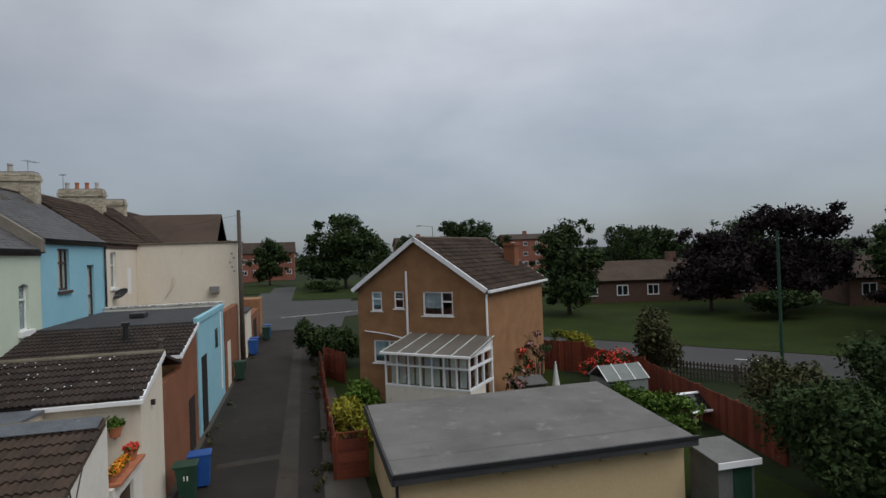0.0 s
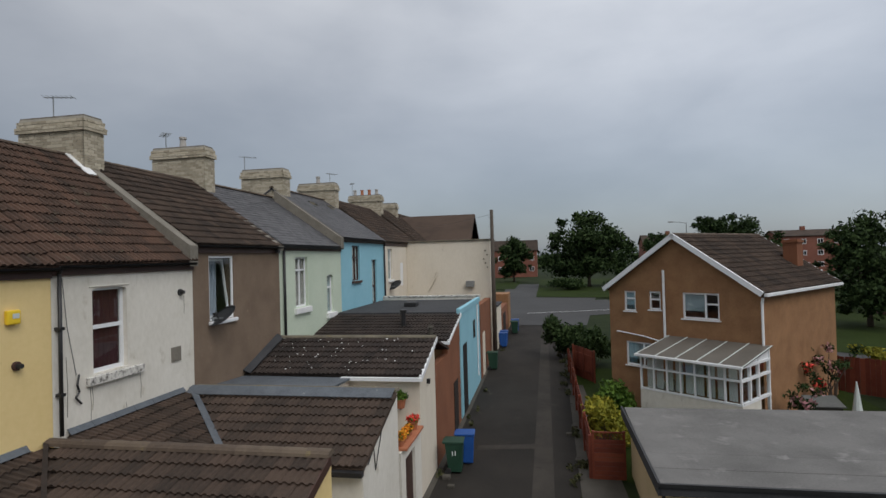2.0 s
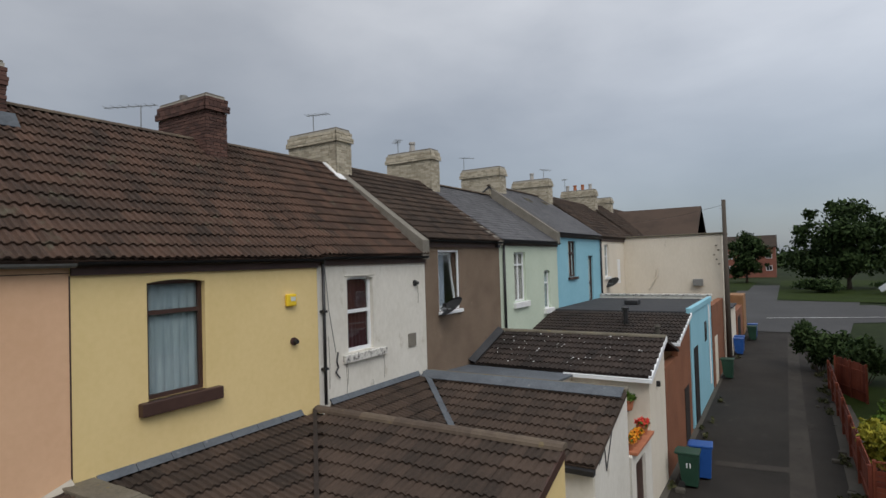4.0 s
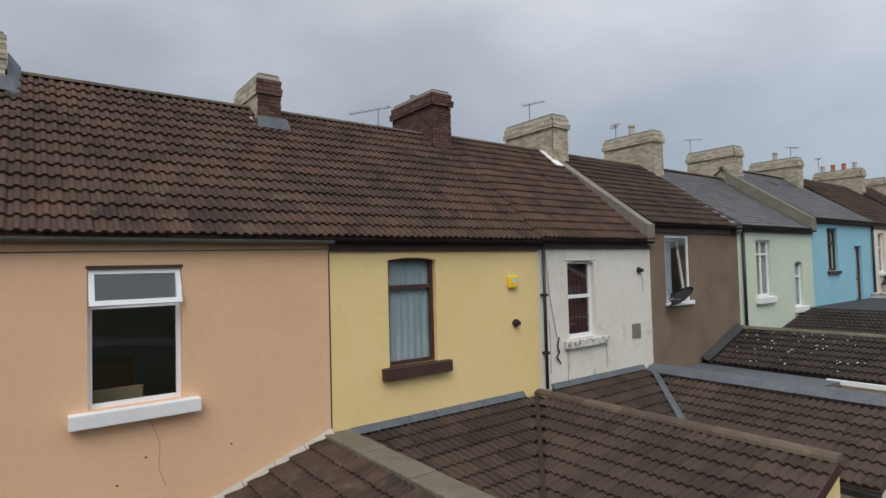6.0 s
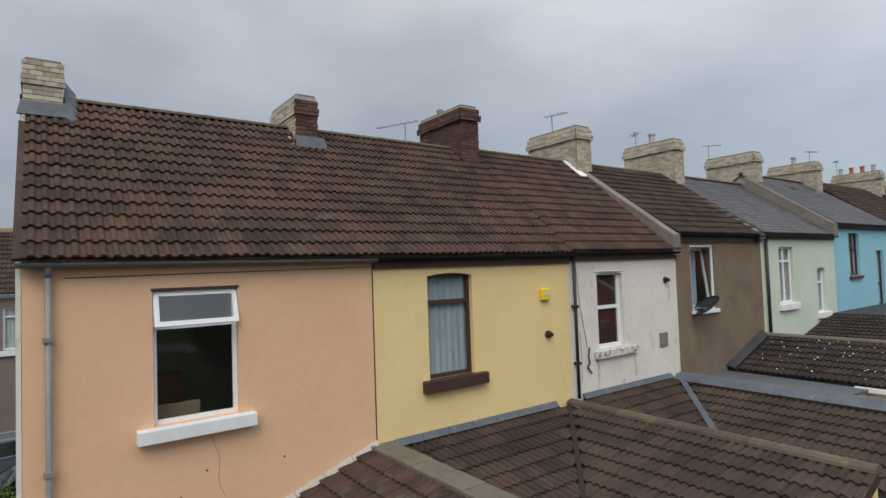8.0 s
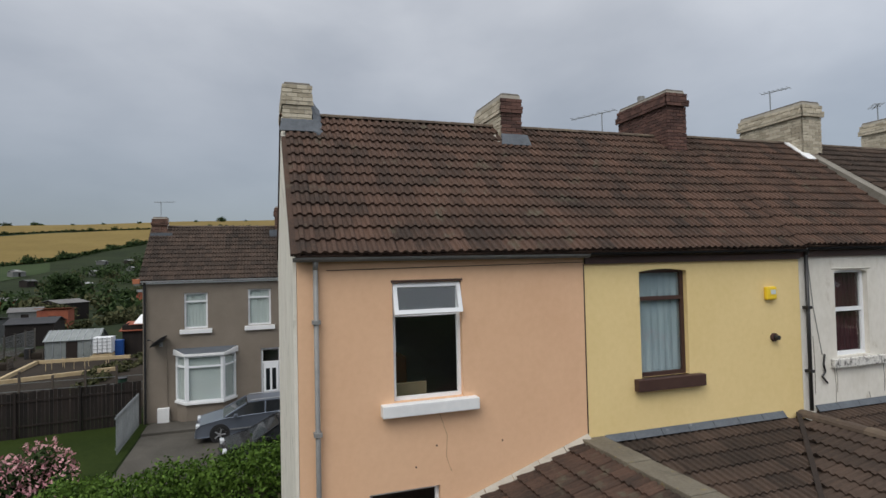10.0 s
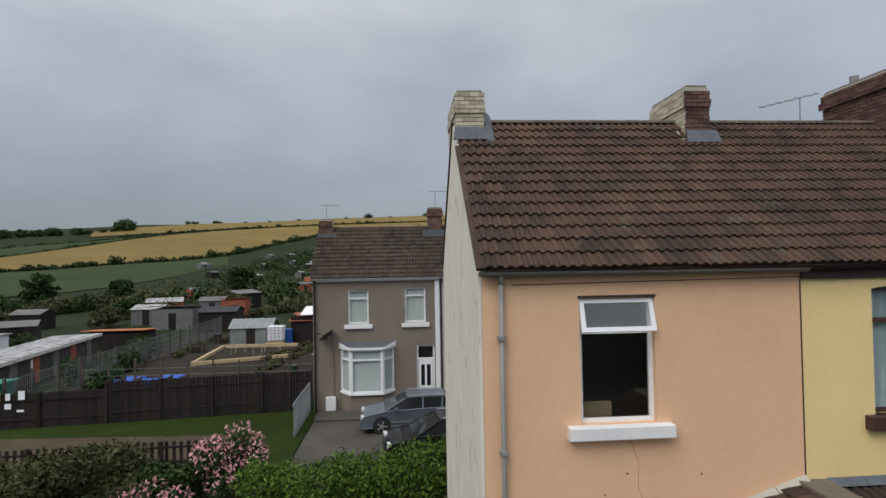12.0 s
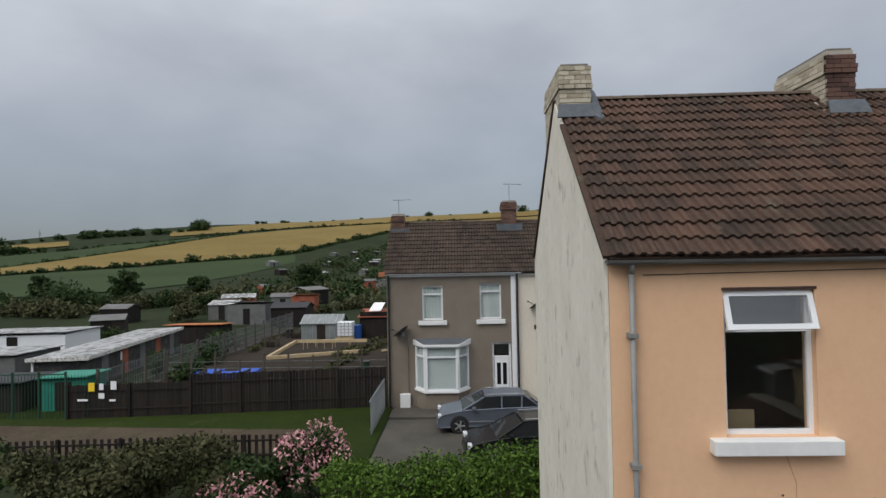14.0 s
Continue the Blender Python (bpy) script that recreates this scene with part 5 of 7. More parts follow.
E5 = extension("brick rear extension with mossy dark tiled roof", [((FX + 0.02, AX - 0.02, 20.9, 23.7, GROUND, 3.1), ORANGE_B), ((AX - 0.25, AX, 18.4, 23.75, GROUND, 2.7), RED_WALL)])
d = part("roof", slab(((FX + 0.01, 20.75, 3.2), (AX + 0.1, 20.75, 3.2), (AX + 0.1, 23.75, 3.88), (FX + 0.01, 23.75, 3.88)), 0.08), TILE_BLK, E5)
sl = Vector((0, 3.0, 0.68))
tiles(d, (FX + 0.02, 20.75, 3.205), (1, 0, 0), sl, AX + 0.08 - FX, sl.length, TILE_BLK, False)
part("end_wall", solid([(AX - 0.2, 20.8), (AX + 0.01, 20.8), (AX + 0.01, 23.75), (AX - 0.2, 23.75)], 2.701, [3.12, 3.12, 3.8, 3.8]), RED_WALL, E5)
part("barge_board", slab(((AX + 0.03, 20.7, 3.25), (AX + 0.12, 20.7, 3.25), (AX + 0.12, 23.77, 3.94), (AX + 0.03, 23.77, 3.94)), 0.12), WHITE_P, E5)
part("flue", pipe([(-6.3, 22.3, 3.5), (-6.3, 22.3, 4.2)], 0.09, 10), BLACK_P, E5)
part("flue_cowl", pipe([(-6.3, 22.3, 4.15), (-6.3, 22.3, 4.25)], 0.15, 10), BLACK_P, E5)
bm = bmesh.new()
tube(bm, (-4.9, 21.1, 3.25), (-4.9, 21.1, 3.7), 0.12, 0.07, 10)
tube(bm, (-4.9, 21.1, 3.67), (-4.9, 21.1, 3.77), 0.13, 0.03, 10)
part("vent_pot", bm, CONCRETE, E5)
part("eave_gutter", boxes((FX + 0.3, AX + 0.12, 20.6, 20.74, 3.08, 3.18)), WHITE_P, E5)
part("gate", boxes((AX - 0.03, AX + 0.02, 22.0, 23.0, GROUND + 0.05, 1.3)), FENCE_D, E5)

E6 = extension("sky blue rear extension with dark felt roof", [((FX + 0.02, AX + 0.01, 24.0, 31.0, GROUND, 3.85), BLUE_R)])
part("roof", bevelled(boxes((FX + 0.01, AX - 0.15, 23.9, 31.0, 3.86, 3.98)), 0.03), FELT_DK, E6, "dark felt flat roof")
part("parapet", bevelled(boxes((AX - 0.14, AX + 0.06, 23.95, 31.05, 3.86, 4.1)), 0.02), BLUE_R, E6)
part("rooflight", bevelled(boxes((-7.4, -6.8, 26.6, 27.3, 3.98, 4.2)), 0.05), BLACK_P, E6)
part("shutter", boxes((AX + 0.011, AX + 0.04, 24.6, 25.7, GROUND + 0.1, 2.4)), FENCE_D, E6)
part("small_window", boxes((AX + 0.011, AX + 0.03, 28.2, 28.9, 2.2, 3.1)), CARGL, E6)
part("downpipe", pipe([(AX + 0.06, 29.6, 0.0), (AX + 0.06, 29.6, 3.8)], 0.04, 8), WHITE_P, E6)
E7 = extension("brick yard wall with stone coping", [((AX - 0.3, AX + 0.03, 31.2, 37.05, GROUND, 3.6), RED_WALL), ((FX + 0.02, AX - 0.31, 31.2, 31.45, GROUND, 4.1), WHITE_R)])
part("coping", bevelled(boxes((FX + 0.02, AX + 0.05, 31.16, 31.5, 4.105, 4.2)), 0.02), FLAKED, E7)
part("panel", boxes((AX + 0.031, AX + 0.05, 32.0, 33.2, GROUND, 1.9)), CREAM, E7)
E8 = extension("low cream and brick yard walls", [((AX - 0.3, AX + 0.2, 40.1, 43.5, GROUND, 2.7), CREAM), ((AX - 0.3, AX + 0.25, 43.6, 49.5, GROUND, 2.2), RED_WALL), ((AX - 1.6, AX + 0.3, 50.0, 53.0, GROUND, 2.9), ORANGE_B)])
part("roof", bevelled(boxes((AX - 2.0, AX + 0.3, 40.0, 43.55, 2.71, 2.8)), 0.02), FELT_DK, E8)
part("garage_door", boxes((AX + 0.251, AX + 0.28, 44.5, 46.8, GROUND, 1.7)), FENCE_D, E8)

# telegraph pole at the alley's side
TP = thing("telegraph_pole", "tall weathered timber telegraph pole", "pole", at=(-3.88, 36.6, ground_z(-3.88, 36.6)))
bm = bmesh.new()
tube(bm, (0, 0, -0.4), (0.0, 0, 9.9), 0.16, 0.11, 12)
part("post", bm, POLEM, TP, smooth=True)
for z in (8.2, 8.8, 9.4):
    part("step", pipe([(-0.22, 0, z), (0.22, 0, z)], 0.012, 6), STEEL, TP)
part("wire", pipe([(0, 0, 9.6), (-3, 2, 9.2), (-6.5, 4.5, 9.1)], 0.008, 5), BLACK_P, TP)


def wheelie_bin(x, y, body_m, label, turn=0.0, plate=False):
    t = thing("wheelie_bin", label, "bin", "wheelie bins", (x, y, ground_z(x, y) + 0.03))
    t.rotation_euler = (0, 0, turn)
    bm = bmesh.new()
    lo = [bm.verts.new(p) for p in ((-0.2, -0.23, 0.06), (0.24, -0.23, 0.06), (0.24, 0.23, 0.06), (-0.2, 0.23, 0.06))]
    hi = [bm.verts.new(p) for p in ((-0.3, -0.29, 1.0), (0.29, -0.29, 1.0), (0.29, 0.29, 1.0), (-0.3, 0.29, 1.0))]
    bm.faces.new(lo[::-1]), bm.faces.new(hi)
    for i in range(4):
        bm.faces.new((lo[i], lo[(i + 1) % 4], hi[(i + 1) % 4], hi[i]))
    bevelled(bm, 0.03)
    part("body", bm, body_m, t)
    part("lid", bevelled(boxes((-0.36, 0.32, -0.31, 0.31, 1.0, 1.07)), 0.025), body_m, t)
    part("handle", pipe([(-0.38, -0.22, 1.02), (-0.38, 0.22, 1.02)], 0.02, 8), body_m, t)
    for s in (-0.25, 0.25):
        part("wheel", pipe([(-0.2, s - 0.025, 0.1), (-0.2, s + 0.025, 0.1)], 0.1, 14), RUBBER, t)
    if plate:
        part("number_bar", boxes((-0.06, -0.03, -0.275, -0.265, 0.62, 0.8), (0.03, 0.06, -0.275, -0.265, 0.62, 0.8)), WHITE_P, t)


wheelie_bin(-3.55, 18.1, BIN_G, "dark green wheelie bin in the alley", 0.05, True)
wheelie_bin(-3.3, 18.95, BIN_B, "bright blue wheelie bin with raised lid in the alley", 0.1)
wheelie_bin(-3.75, 33.6, BIN_G, "dark green wheelie bin by a blue wall")
wheelie_bin(-3.7, 40.9, BIN_B, "blue wheelie bin beside the pole")
wheelie_bin(-3.7, 41.9, BIN_B, "blue wheelie bin beside the pole")
wheelie_bin(-3.2, 47.0, BIN_G, "dark green wheelie bin by a wall")
wheelie_bin(-3.2, 48.2, BIN_B, "dark blue wheelie bin by a wall")

rng = random.Random(31)
blobs = []
for i in range(70):
    y = rng.uniform(8, 44)
    x = rng.choice((-3.85, 0.6, 0.3, 0.55)) + rng.uniform(-0.15, 0.2)
    blobs.append((x, y, ground_z(x, y) + 0.1, 0.16, 0.3, 0.14))
tagged(new("alley_weeds", leaf_cloud("alley_weeds", blobs, 2600, 0.07, LEAF_S, 32, shell=0.2)), "scruffy weeds along the alley's edges", "weeds", kind="stuff")
for i in range(22):
    x, y = rng.choice((-3.6, 0.35, 0.6)) + rng.uniform(-0.3, 0.3), rng.uniform(10, 32)
    s_ = rng.uniform(0.05, 0.14)
    single("rubble_stone", bevelled(boxes((x - s_, x + s_, y - s_ * 0.8, y + s_ * 0.8, ground_z(x, y), ground_z(x, y) + s_ * 1.1)), s_ * 0.3), CONCRETE, "loose lump of rubble beside the alley", "stone", "rubble stones")

# pale lichen flecks on the blackened tiles
rng = random.Random(44)
bm = bmesh.new()
for i in range(70):
    x, y = rng.uniform(FX + 0.5, AX), rng.uniform(15.35, 17.4)
    z = 2.955 + (y - 15.25) * 0.3435 + 0.088
    r = rng.uniform(0.008, 0.028)
    bm.faces.new([bm.verts.new((x + r * rng.uniform(0.6, 1.6) * math.cos(a), y + r * rng.uniform(0.6, 1.2) * math.sin(a), z + 0.34 * r * math.sin(a))) for a in (0.2, 1.3, 2.4, 3.5, 4.6, 5.7)])
tagged(part("lichen_fleck", bm, WHITE_S, E4), kind="stuff")


def scrub_area(name, count, leaves, seed, material, label, size):
    """Clumps of scrub over the slope behind the allotments."""
    rng = random.Random(seed)
    blobs = []
    while len(blobs) < count:
        az, d = rng.uniform(78, 113), rng.uniform(95, 560)
        if d > 140 + (113 - az) * 17:
            continue
        x, y = polar(d, az)
        s = rng.uniform(1.2, 3.4) * (0.7 + d / 350)
        blobs.append((x, y, ground_z(x, y) + s * 0.45, s * 1.3, s * 1.3, s * 0.8))
    tagged(new(name, leaf_cloud(name, blobs, leaves, size, material, seed, shell=0.15)), label, "scrub", kind="stuff")


scrub_area("scrub", 300, 32000, 201, LEAF, "dark green scrub over the allotment slope", 0.6)
scrub_area("scrub", 110, 12000, 202, LEAF_S, "dull olive scrub over the allotment slope", 0.55)


# ---- garage, garden and orange brick house east of the alley ----
GA = thing("garage", "cream garage with a grey felt flat roof", "garage")
part("wall", boxes((2.1, 9.7, 12.85, 18.4, GROUND - 0.3, 1.14)), mat("cream_garage_render", (0.46, 0.35, 0.20), (0.55, 0.43, 0.26), 0.85, 0.7, 12, 0.2, stain=(0.3, 0.22, 0.12), amount=0.2), GA)
part("roof", slab(((1.88, 12.56, 1.36), (9.87, 12.64, 1.36), (10.5, 18.78, 1.39), (1.95, 18.6, 1.39)), 0.05), FELT, GA, "worn grey felt roof")
for i in range(5):
    part("felt_seam", slab(((1.95, 13.5 + i * 1.02, 1.372), (9.95 + 0.08 * i, 13.55 + i * 1.0, 1.372), (9.95 + 0.08 * i, 13.63 + i * 1.0, 1.376), (1.95, 13.58 + i * 1.02, 1.376)), 0.006), FELT, GA)
part("fascia", boxes((1.88, 9.9, 12.5, 12.56, 1.14, 1.4), (1.84, 1.9, 12.5, 18.62, 1.14, 1.42)), FELT_DK, GA)
part("trim_edge", boxes((1.86, 9.92, 12.46, 12.5, 1.33, 1.41)), BLACK_P, GA)
for i in range(5):
    part("joist_end", boxes((3.3 + 1.3 * i, 3.42 + 1.3 * i, 12.7, 12.85, 0.98, 1.1)), TIMBER, GA)
part("corner_pipe", pipe([(2.0, 12.75, 1.05), (2.0, 12.75, GROUND)], 0.04, 8), BLACK_P, GA)

OH = thing("detached_house", "orange brick detached house with brown tiled roof and white trim", "house", at=(2.27, 27.36, 0.22))
OH.rotation_euler = (0, 0, radians(-40.75))
OZ = -1.1
holes = [(1.1, 1.68, 3.48, 4.39), (2.36, 2.9, 3.6, 4.41), (3.9, 5.43, 3.31, 4.4), (1.13, 2.6, 1.02, 2.1)]
bm = bmesh.new()
wall_with_openings(bm, 0.0, 0.28, 0.3, 7.0, OZ, 4.47, holes, "x")
part("front_wall", bm, ORANGE_B, OH)
part("side_wall", boxes((6.72, 7.0, 0.281, 8.2, OZ, 4.47)), ORANGE_B, OH)
part("side_wall", boxes((0.3, 0.58, 0.281, 8.2, OZ, 4.47)), ORANGE_B, OH)
part("rear_wall", boxes((0.581, 6.719, 7.9, 8.2, OZ, 4.47)), ORANGE_B, OH)
part("inner_floor", boxes((0.6, 6.7, 0.3, 7.89, 2.3, 2.45), (0.6, 6.7, 3.0, 3.1, 2.46, 4.3)), DARK, OH)
for yy in (0.0, 7.95):
    bm = bmesh.new()
    fa = [bm.verts.new(p) for p in ((0.3, yy, 4.471), (7.0, yy, 4.471), (3.65, yy, 6.72))]
    fb = [bm.verts.new((v.co.x, yy + 0.25, v.co.z)) for v in fa]
    bm.faces.new(fa), bm.faces.new(fb[::-1])
    for i in range(3):
        bm.faces.new((fa[i], fb[i], fb[(i + 1) % 3], fa[(i + 1) % 3]))
    bmesh.ops.recalc_face_normals(bm, faces=bm.faces[:])
    part("gable", bm, ORANGE_B, OH)
for sx, ox in ((1, 0.1), (-1, 7.2)):
    deck = part("roof", slab(((ox, -0.2, 4.47), (ox, 8.4, 4.47), (3.65, 8.4, 6.84), (3.65, -0.2, 6.84)), 0.08), TILE_DK, OH)
    sl = Vector((3.65 - ox, 0, 2.37))
    tiles(deck, (ox, -0.2 if sx < 0 else -0.2, 4.475), (0, 1, 0), sl, 8.6, sl.length, TILE_DK, False)
    part("barge_board", slab(((ox, -0.3, 4.53), (ox, -0.2, 4.53), (3.65, -0.2, 6.93), (3.65, -0.3, 6.93)), 0.2), WHITE_P, OH)
    part("barge_board", slab(((ox, 8.4, 4.53), (ox, 8.5, 4.53), (3.65, 8.5, 6.9), (3.65, 8.4, 6.9)), 0.16), WHITE_P, OH)
ridge_run(OH, (3.65, -0.2, 6.89), (3.65, 8.4, 6.89))
part("gutter", bevelled(boxes((7.18, 7.32, -0.2, 8.4, 4.35, 4.47)), 0.02), WHITE_P, OH)
part("chimney", boxes((5.5, 6.1, 6.4, 7.1, 4.8, 6.55), (5.45, 6.15, 6.35, 7.15, 6.4, 6.5)), RED_WALL, OH, "brown brick chimney")
part("downpipe", pipe([(7.1, -0.08, 4.3), (7.06, -0.06, 4.1), (7.06, -0.06, 2.3)], 0.05, 8), WHITE_P, OH)
part("soil_pipe", pipe([(3.1, -0.08, 5.35), (3.1, -0.08, 2.25)], 0.055, 8), WHITE_P, OH)
part("waste_pipe", pipe([(0.7, -0.06, 2.52), (2.0, -0.06, 2.4), (3.1, -0.06, 2.2)], 0.03, 8), WHITE_P, OH)


def front_window(parent, x0, x1, z0, z1, mull=(), bars=(), curtain=None):
    fr = 0.07
    bm = boxes((x0, x1, 0.04, 0.1, z0, z0 + fr), (x0, x1, 0.04, 0.1, z1 - fr, z1), (x0, x0 + fr, 0.04, 0.1, z0 + fr, z1 - fr), (x1 - fr, x1, 0.04, 0.1, z0 + fr, z1 - fr))
    for m_ in mull:
        box(bm, m_ - fr / 2, m_ + fr / 2, 0.042, 0.098, z0 + fr, z1 - fr)
    for a, b, h in bars:
        box(bm, a, b, 0.038, 0.102, h - fr / 2, h + fr / 2)
    w = part("window", bm, WHITE_P, parent)
    p = part("pane", boxes((x0 + 0.04, x1 - 0.04, 0.066, 0.074, z0 + 0.04, z1 - 0.04)), PANE, w)
    p.visible_shadow = False
    part("sill", boxes((x0 - 0.06, x1 + 0.06, -0.06, 0.038, z0 - 0.05, z0 - 0.002)), WHITE_P, w)
    if curtain:
        part("curtain", boxes((x0 + 0.05, x0 + (x1 - x0) * curtain, 0.12, 0.13, z0 + 0.3 * (z1 - z0), z1 - 0.05)), NET, w)


front_window(OH, 1.1, 1.68, 3.48, 4.39, bars=((1.1, 1.68, 4.05),), curtain=0.8)
front_window(OH, 2.36, 2.9, 3.6, 4.41, bars=((2.36, 2.9, 4.05),))
front_window(OH, 3.9, 5.43, 3.31, 4.4, mull=(4.86,), bars=((4.86, 5.43, 3.95),), curtain=0.6)
front_window(OH, 1.13, 2.6, 1.02, 2.1, mull=(2.0,), curtain=0.9)

CV = thing("conservatory", "white plastic lean-to conservatory against an orange brick wall", "conservatory", at=(2.27, 27.36, 0.22))
CV.rotation_euler = (0, 0, radians(-40.75))
part("dwarf_wall", boxes((3.3, 7.25, -2.4, -2.25, OZ, 0.66), (7.1, 7.25, -2.249, -0.9, OZ, 0.66), (3.3, 3.45, -2.249, -0.02, OZ, 0.66)), WHITE_R, CV)
for i in range(8):
    a = 3.3 + i * (3.95 - 0.09) / 7
    part("post", boxes((a, a + 0.065, -2.4, -2.32, 0.66, 2.05)), WHITE_P, CV)
for z in (0.67, 1.5, 1.98):
    part("rail", boxes((3.3, 7.25, -2.415, -2.3, z, z + 0.065)), WHITE_P, CV)
    if z > 0.6:
        part("rail", boxes((7.14, 7.265, -2.299, -0.02, z + (0.0), z + 0.09)), WHITE_P, CV)
for yy in (-1.75, -1.05, -0.12):
    part("post", boxes((7.15, 7.25, yy, yy + 0.1, OZ if yy > -1.2 else 0.66, 2.04 + 0.16 * (yy + 2.4))), WHITE_P, CV)
part("gable_panel", solid([(7.16, -2.3), (7.22, -2.3), (7.22, -0.02), (7.16, -0.02)], 2.07, [2.09, 2.09, 2.46, 2.46]), WHITE_P, CV)
pn = part("glazing", boxes((3.36, 7.2, -2.36, -2.35, 0.7, 2.0), (7.19, 7.2, -2.3, -0.1, 0.7, 2.0)), PANE, CV)
pn.visible_shadow = False
part("roof_sheet", slab(((3.2, -2.55, 2.08), (7.35, -2.55, 2.08), (7.35, -0.01, 2.52), (3.2, -0.01, 2.52)), 0.04), mat("bronze_roof_sheet", (0.10, 0.092, 0.08), (0.15, 0.137, 0.118), 0.5, 1, 12, 0.05), CV, "bronze tinted roof sheet")
for i in range(6):
    a = 3.22 + i * 0.82
    part("glazing_bar", slab(((a, -2.56, 2.1), (a + 0.035, -2.56, 2.1), (a + 0.035, -0.01, 2.54), (a, -0.01, 2.54)), 0.02), BLIND, CV)
part("gutter", bevelled(boxes((3.2, 7.36, -2.66, -2.55, 2.0, 2.1)), 0.02), WHITE_P, CV)
for i in range(9):
    part("blind", boxes((3.5 + 0.4 * i, 3.8 + 0.4 * i, -2.2, -2.19, 0.75, 1.95)), BLIND, CV)
part("floor", boxes((3.46, 7.09, -2.24, -0.02, OZ, -0.3)), CONCRETE, CV)


def board_fence(p, q, h, n, material, name, label, z=None, fill=1.0):
    """A fence of upright boards between posts from p to q."""
    t = thing(name, label, "fence", "fences")
    p, q = Vector(p), Vector(q)
    d = (q - p) / n
    turn = math.atan2(d.y, d.x)
    w = d.length
    rng = random.Random(int(abs(p.x * 7 + p.y)))
    me = mesh_of(boxes((0.005, (w - 0.008) * fill, -0.012, 0.012, 0, 1)), "board", material)
    for i in range(n):
        c = p + d * i
        ob = new("board", me)
        ob.parent = t
        ob.matrix_basis = Matrix.Translation((c.x, c.y, ground_z(c.x, c.y) + 0.02 if z is None else z)) @ Matrix.Rotation(turn + rng.uniform(-0.02, 0.02), 4, "Z") @ Matrix.Rotation(rng.uniform(-0.006, 0.006), 4, "Y") @ Matrix.Diagonal((1, 1, h * rng.uniform(0.975, 1.015), 1))
    side = Vector((-d.y, d.x)).normalized() * 0.05
    for k in (0.25, 0.78):
        za, zb = [(ground_z(v.x, v.y) if z is None else z) + h * k for v in (p, q)]
        part("rail", slab(((p.x + side.x, p.y + side.y, za + 0.08), (q.x + side.x, q.y + side.y, zb + 0.08), (q.x + side.x * 0.4, q.y + side.y * 0.4, zb + 0.08), (p.x + side.x * 0.4, p.y + side.y * 0.4, za + 0.08)), 0.07), material, t)
    posts = max(2, int((q - p).length / 2.2))
    for i in range(posts + 1):
        c = p + (q - p) * i / posts
        g = ground_z(c.x, c.y) if z is None else z
        part("post", boxes((c.x + side.x - 0.045, c.x + side.x + 0.045, c.y + side.y - 0.045, c.y + side.y + 0.045, g - 0.2, g + h + 0.06)), material, t)
    return t


board_fence((0.85, 18.0), (0.75, 33.0), 1.35, 100, FENCE_R, "garden_fence", "red stained timber fence along the alley")
GF = thing("garden_fence", "red stained timber panel of level boards with a lattice top", "fence", "fences")
for k in range(9):
    part("board", boxes((0.92, 1.82, 17.93, 17.955 + 0.006 * (k % 2), -0.7 + 0.14 * k, -0.575 + 0.14 * k)), FENCE_R, GF)
for k in range(8):
    for d in (-1, 1):
        part("lattice_slat", pipe([(0.95 + 0.11 * k, 17.95 + 0.008 * d, 0.57 if d > 0 else 0.75), (1.06 + 0.11 * k, 17.95 + 0.008 * d, 0.75 if d > 0 else 0.57)], 0.009, 4), FENCE_R, GF)
for x in (0.86, 1.8):
    part("post", boxes((x, x + 0.08, 17.96, 18.04, -0.9, 0.8)), FENCE_R, GF)
part("top_rail", boxes((0.9, 1.84, 17.93, 17.97, 0.75, 0.79)), FENCE_R, GF)
board_fence((12.6, 30.4), (15.0, 28.2), 1.7, 16, FENCE_R, "garden_fence", "red stained timber fence panel behind the patio")
board_fence((15.0, 28.1), (16.2, 24.4), 1.5, 34, FENCE_R, "garden_fence", "red stained timber garden fence")
board_fence((16.2, 24.4), (14.6, 14.5), 1.4, 60, FENCE_R, "garden_fence", "red stained timber garden fence")
board_fence((2.0, 30.5), (1.0, 32.5), 1.7, 14, FENCE_R, "garden_fence", "red stained timber fence behind shrubs")
board_fence((17.5, 27.6), (22.5, 21.6), 0.9, 46, POLEM, "picket_fence", "weathered low picket fence by the road", fill=0.55)
OZ = -0.75
shrub("garden_shrub", 1.7, 21.0, OZ, 0.9, 2.2, 1.7, 51, LEAF_Y, 2200, 0.09, "yellow-green garden shrub behind the red fence")
shrub("garden_shrub", 2.0, 24.2, OZ, 1.1, 1.8, 2.0, 52, LEAF_B, 2400, 0.1, "leafy green shrub behind the red fence")
shrub("garden_shrub", 3.6, 20.0, OZ, 0.9, 0.9, 1.1, 53, LEAF_B, 900, 0.08, "small shrub with pink flowers", FLOWER, 120)
shrub("garden_shrub", 0.6, 37.0, OZ + 0.3, 1.6, 1.6, 2.9, 54, LEAF, 3200, 0.12, "dark green shrub by the alley's end")
shrub("garden_shrub", 2.2, 34.5, OZ + 0.3, 1.6, 1.6, 2.6, 55, LEAF, 2600, 0.12, "dark green shrub beside the house")
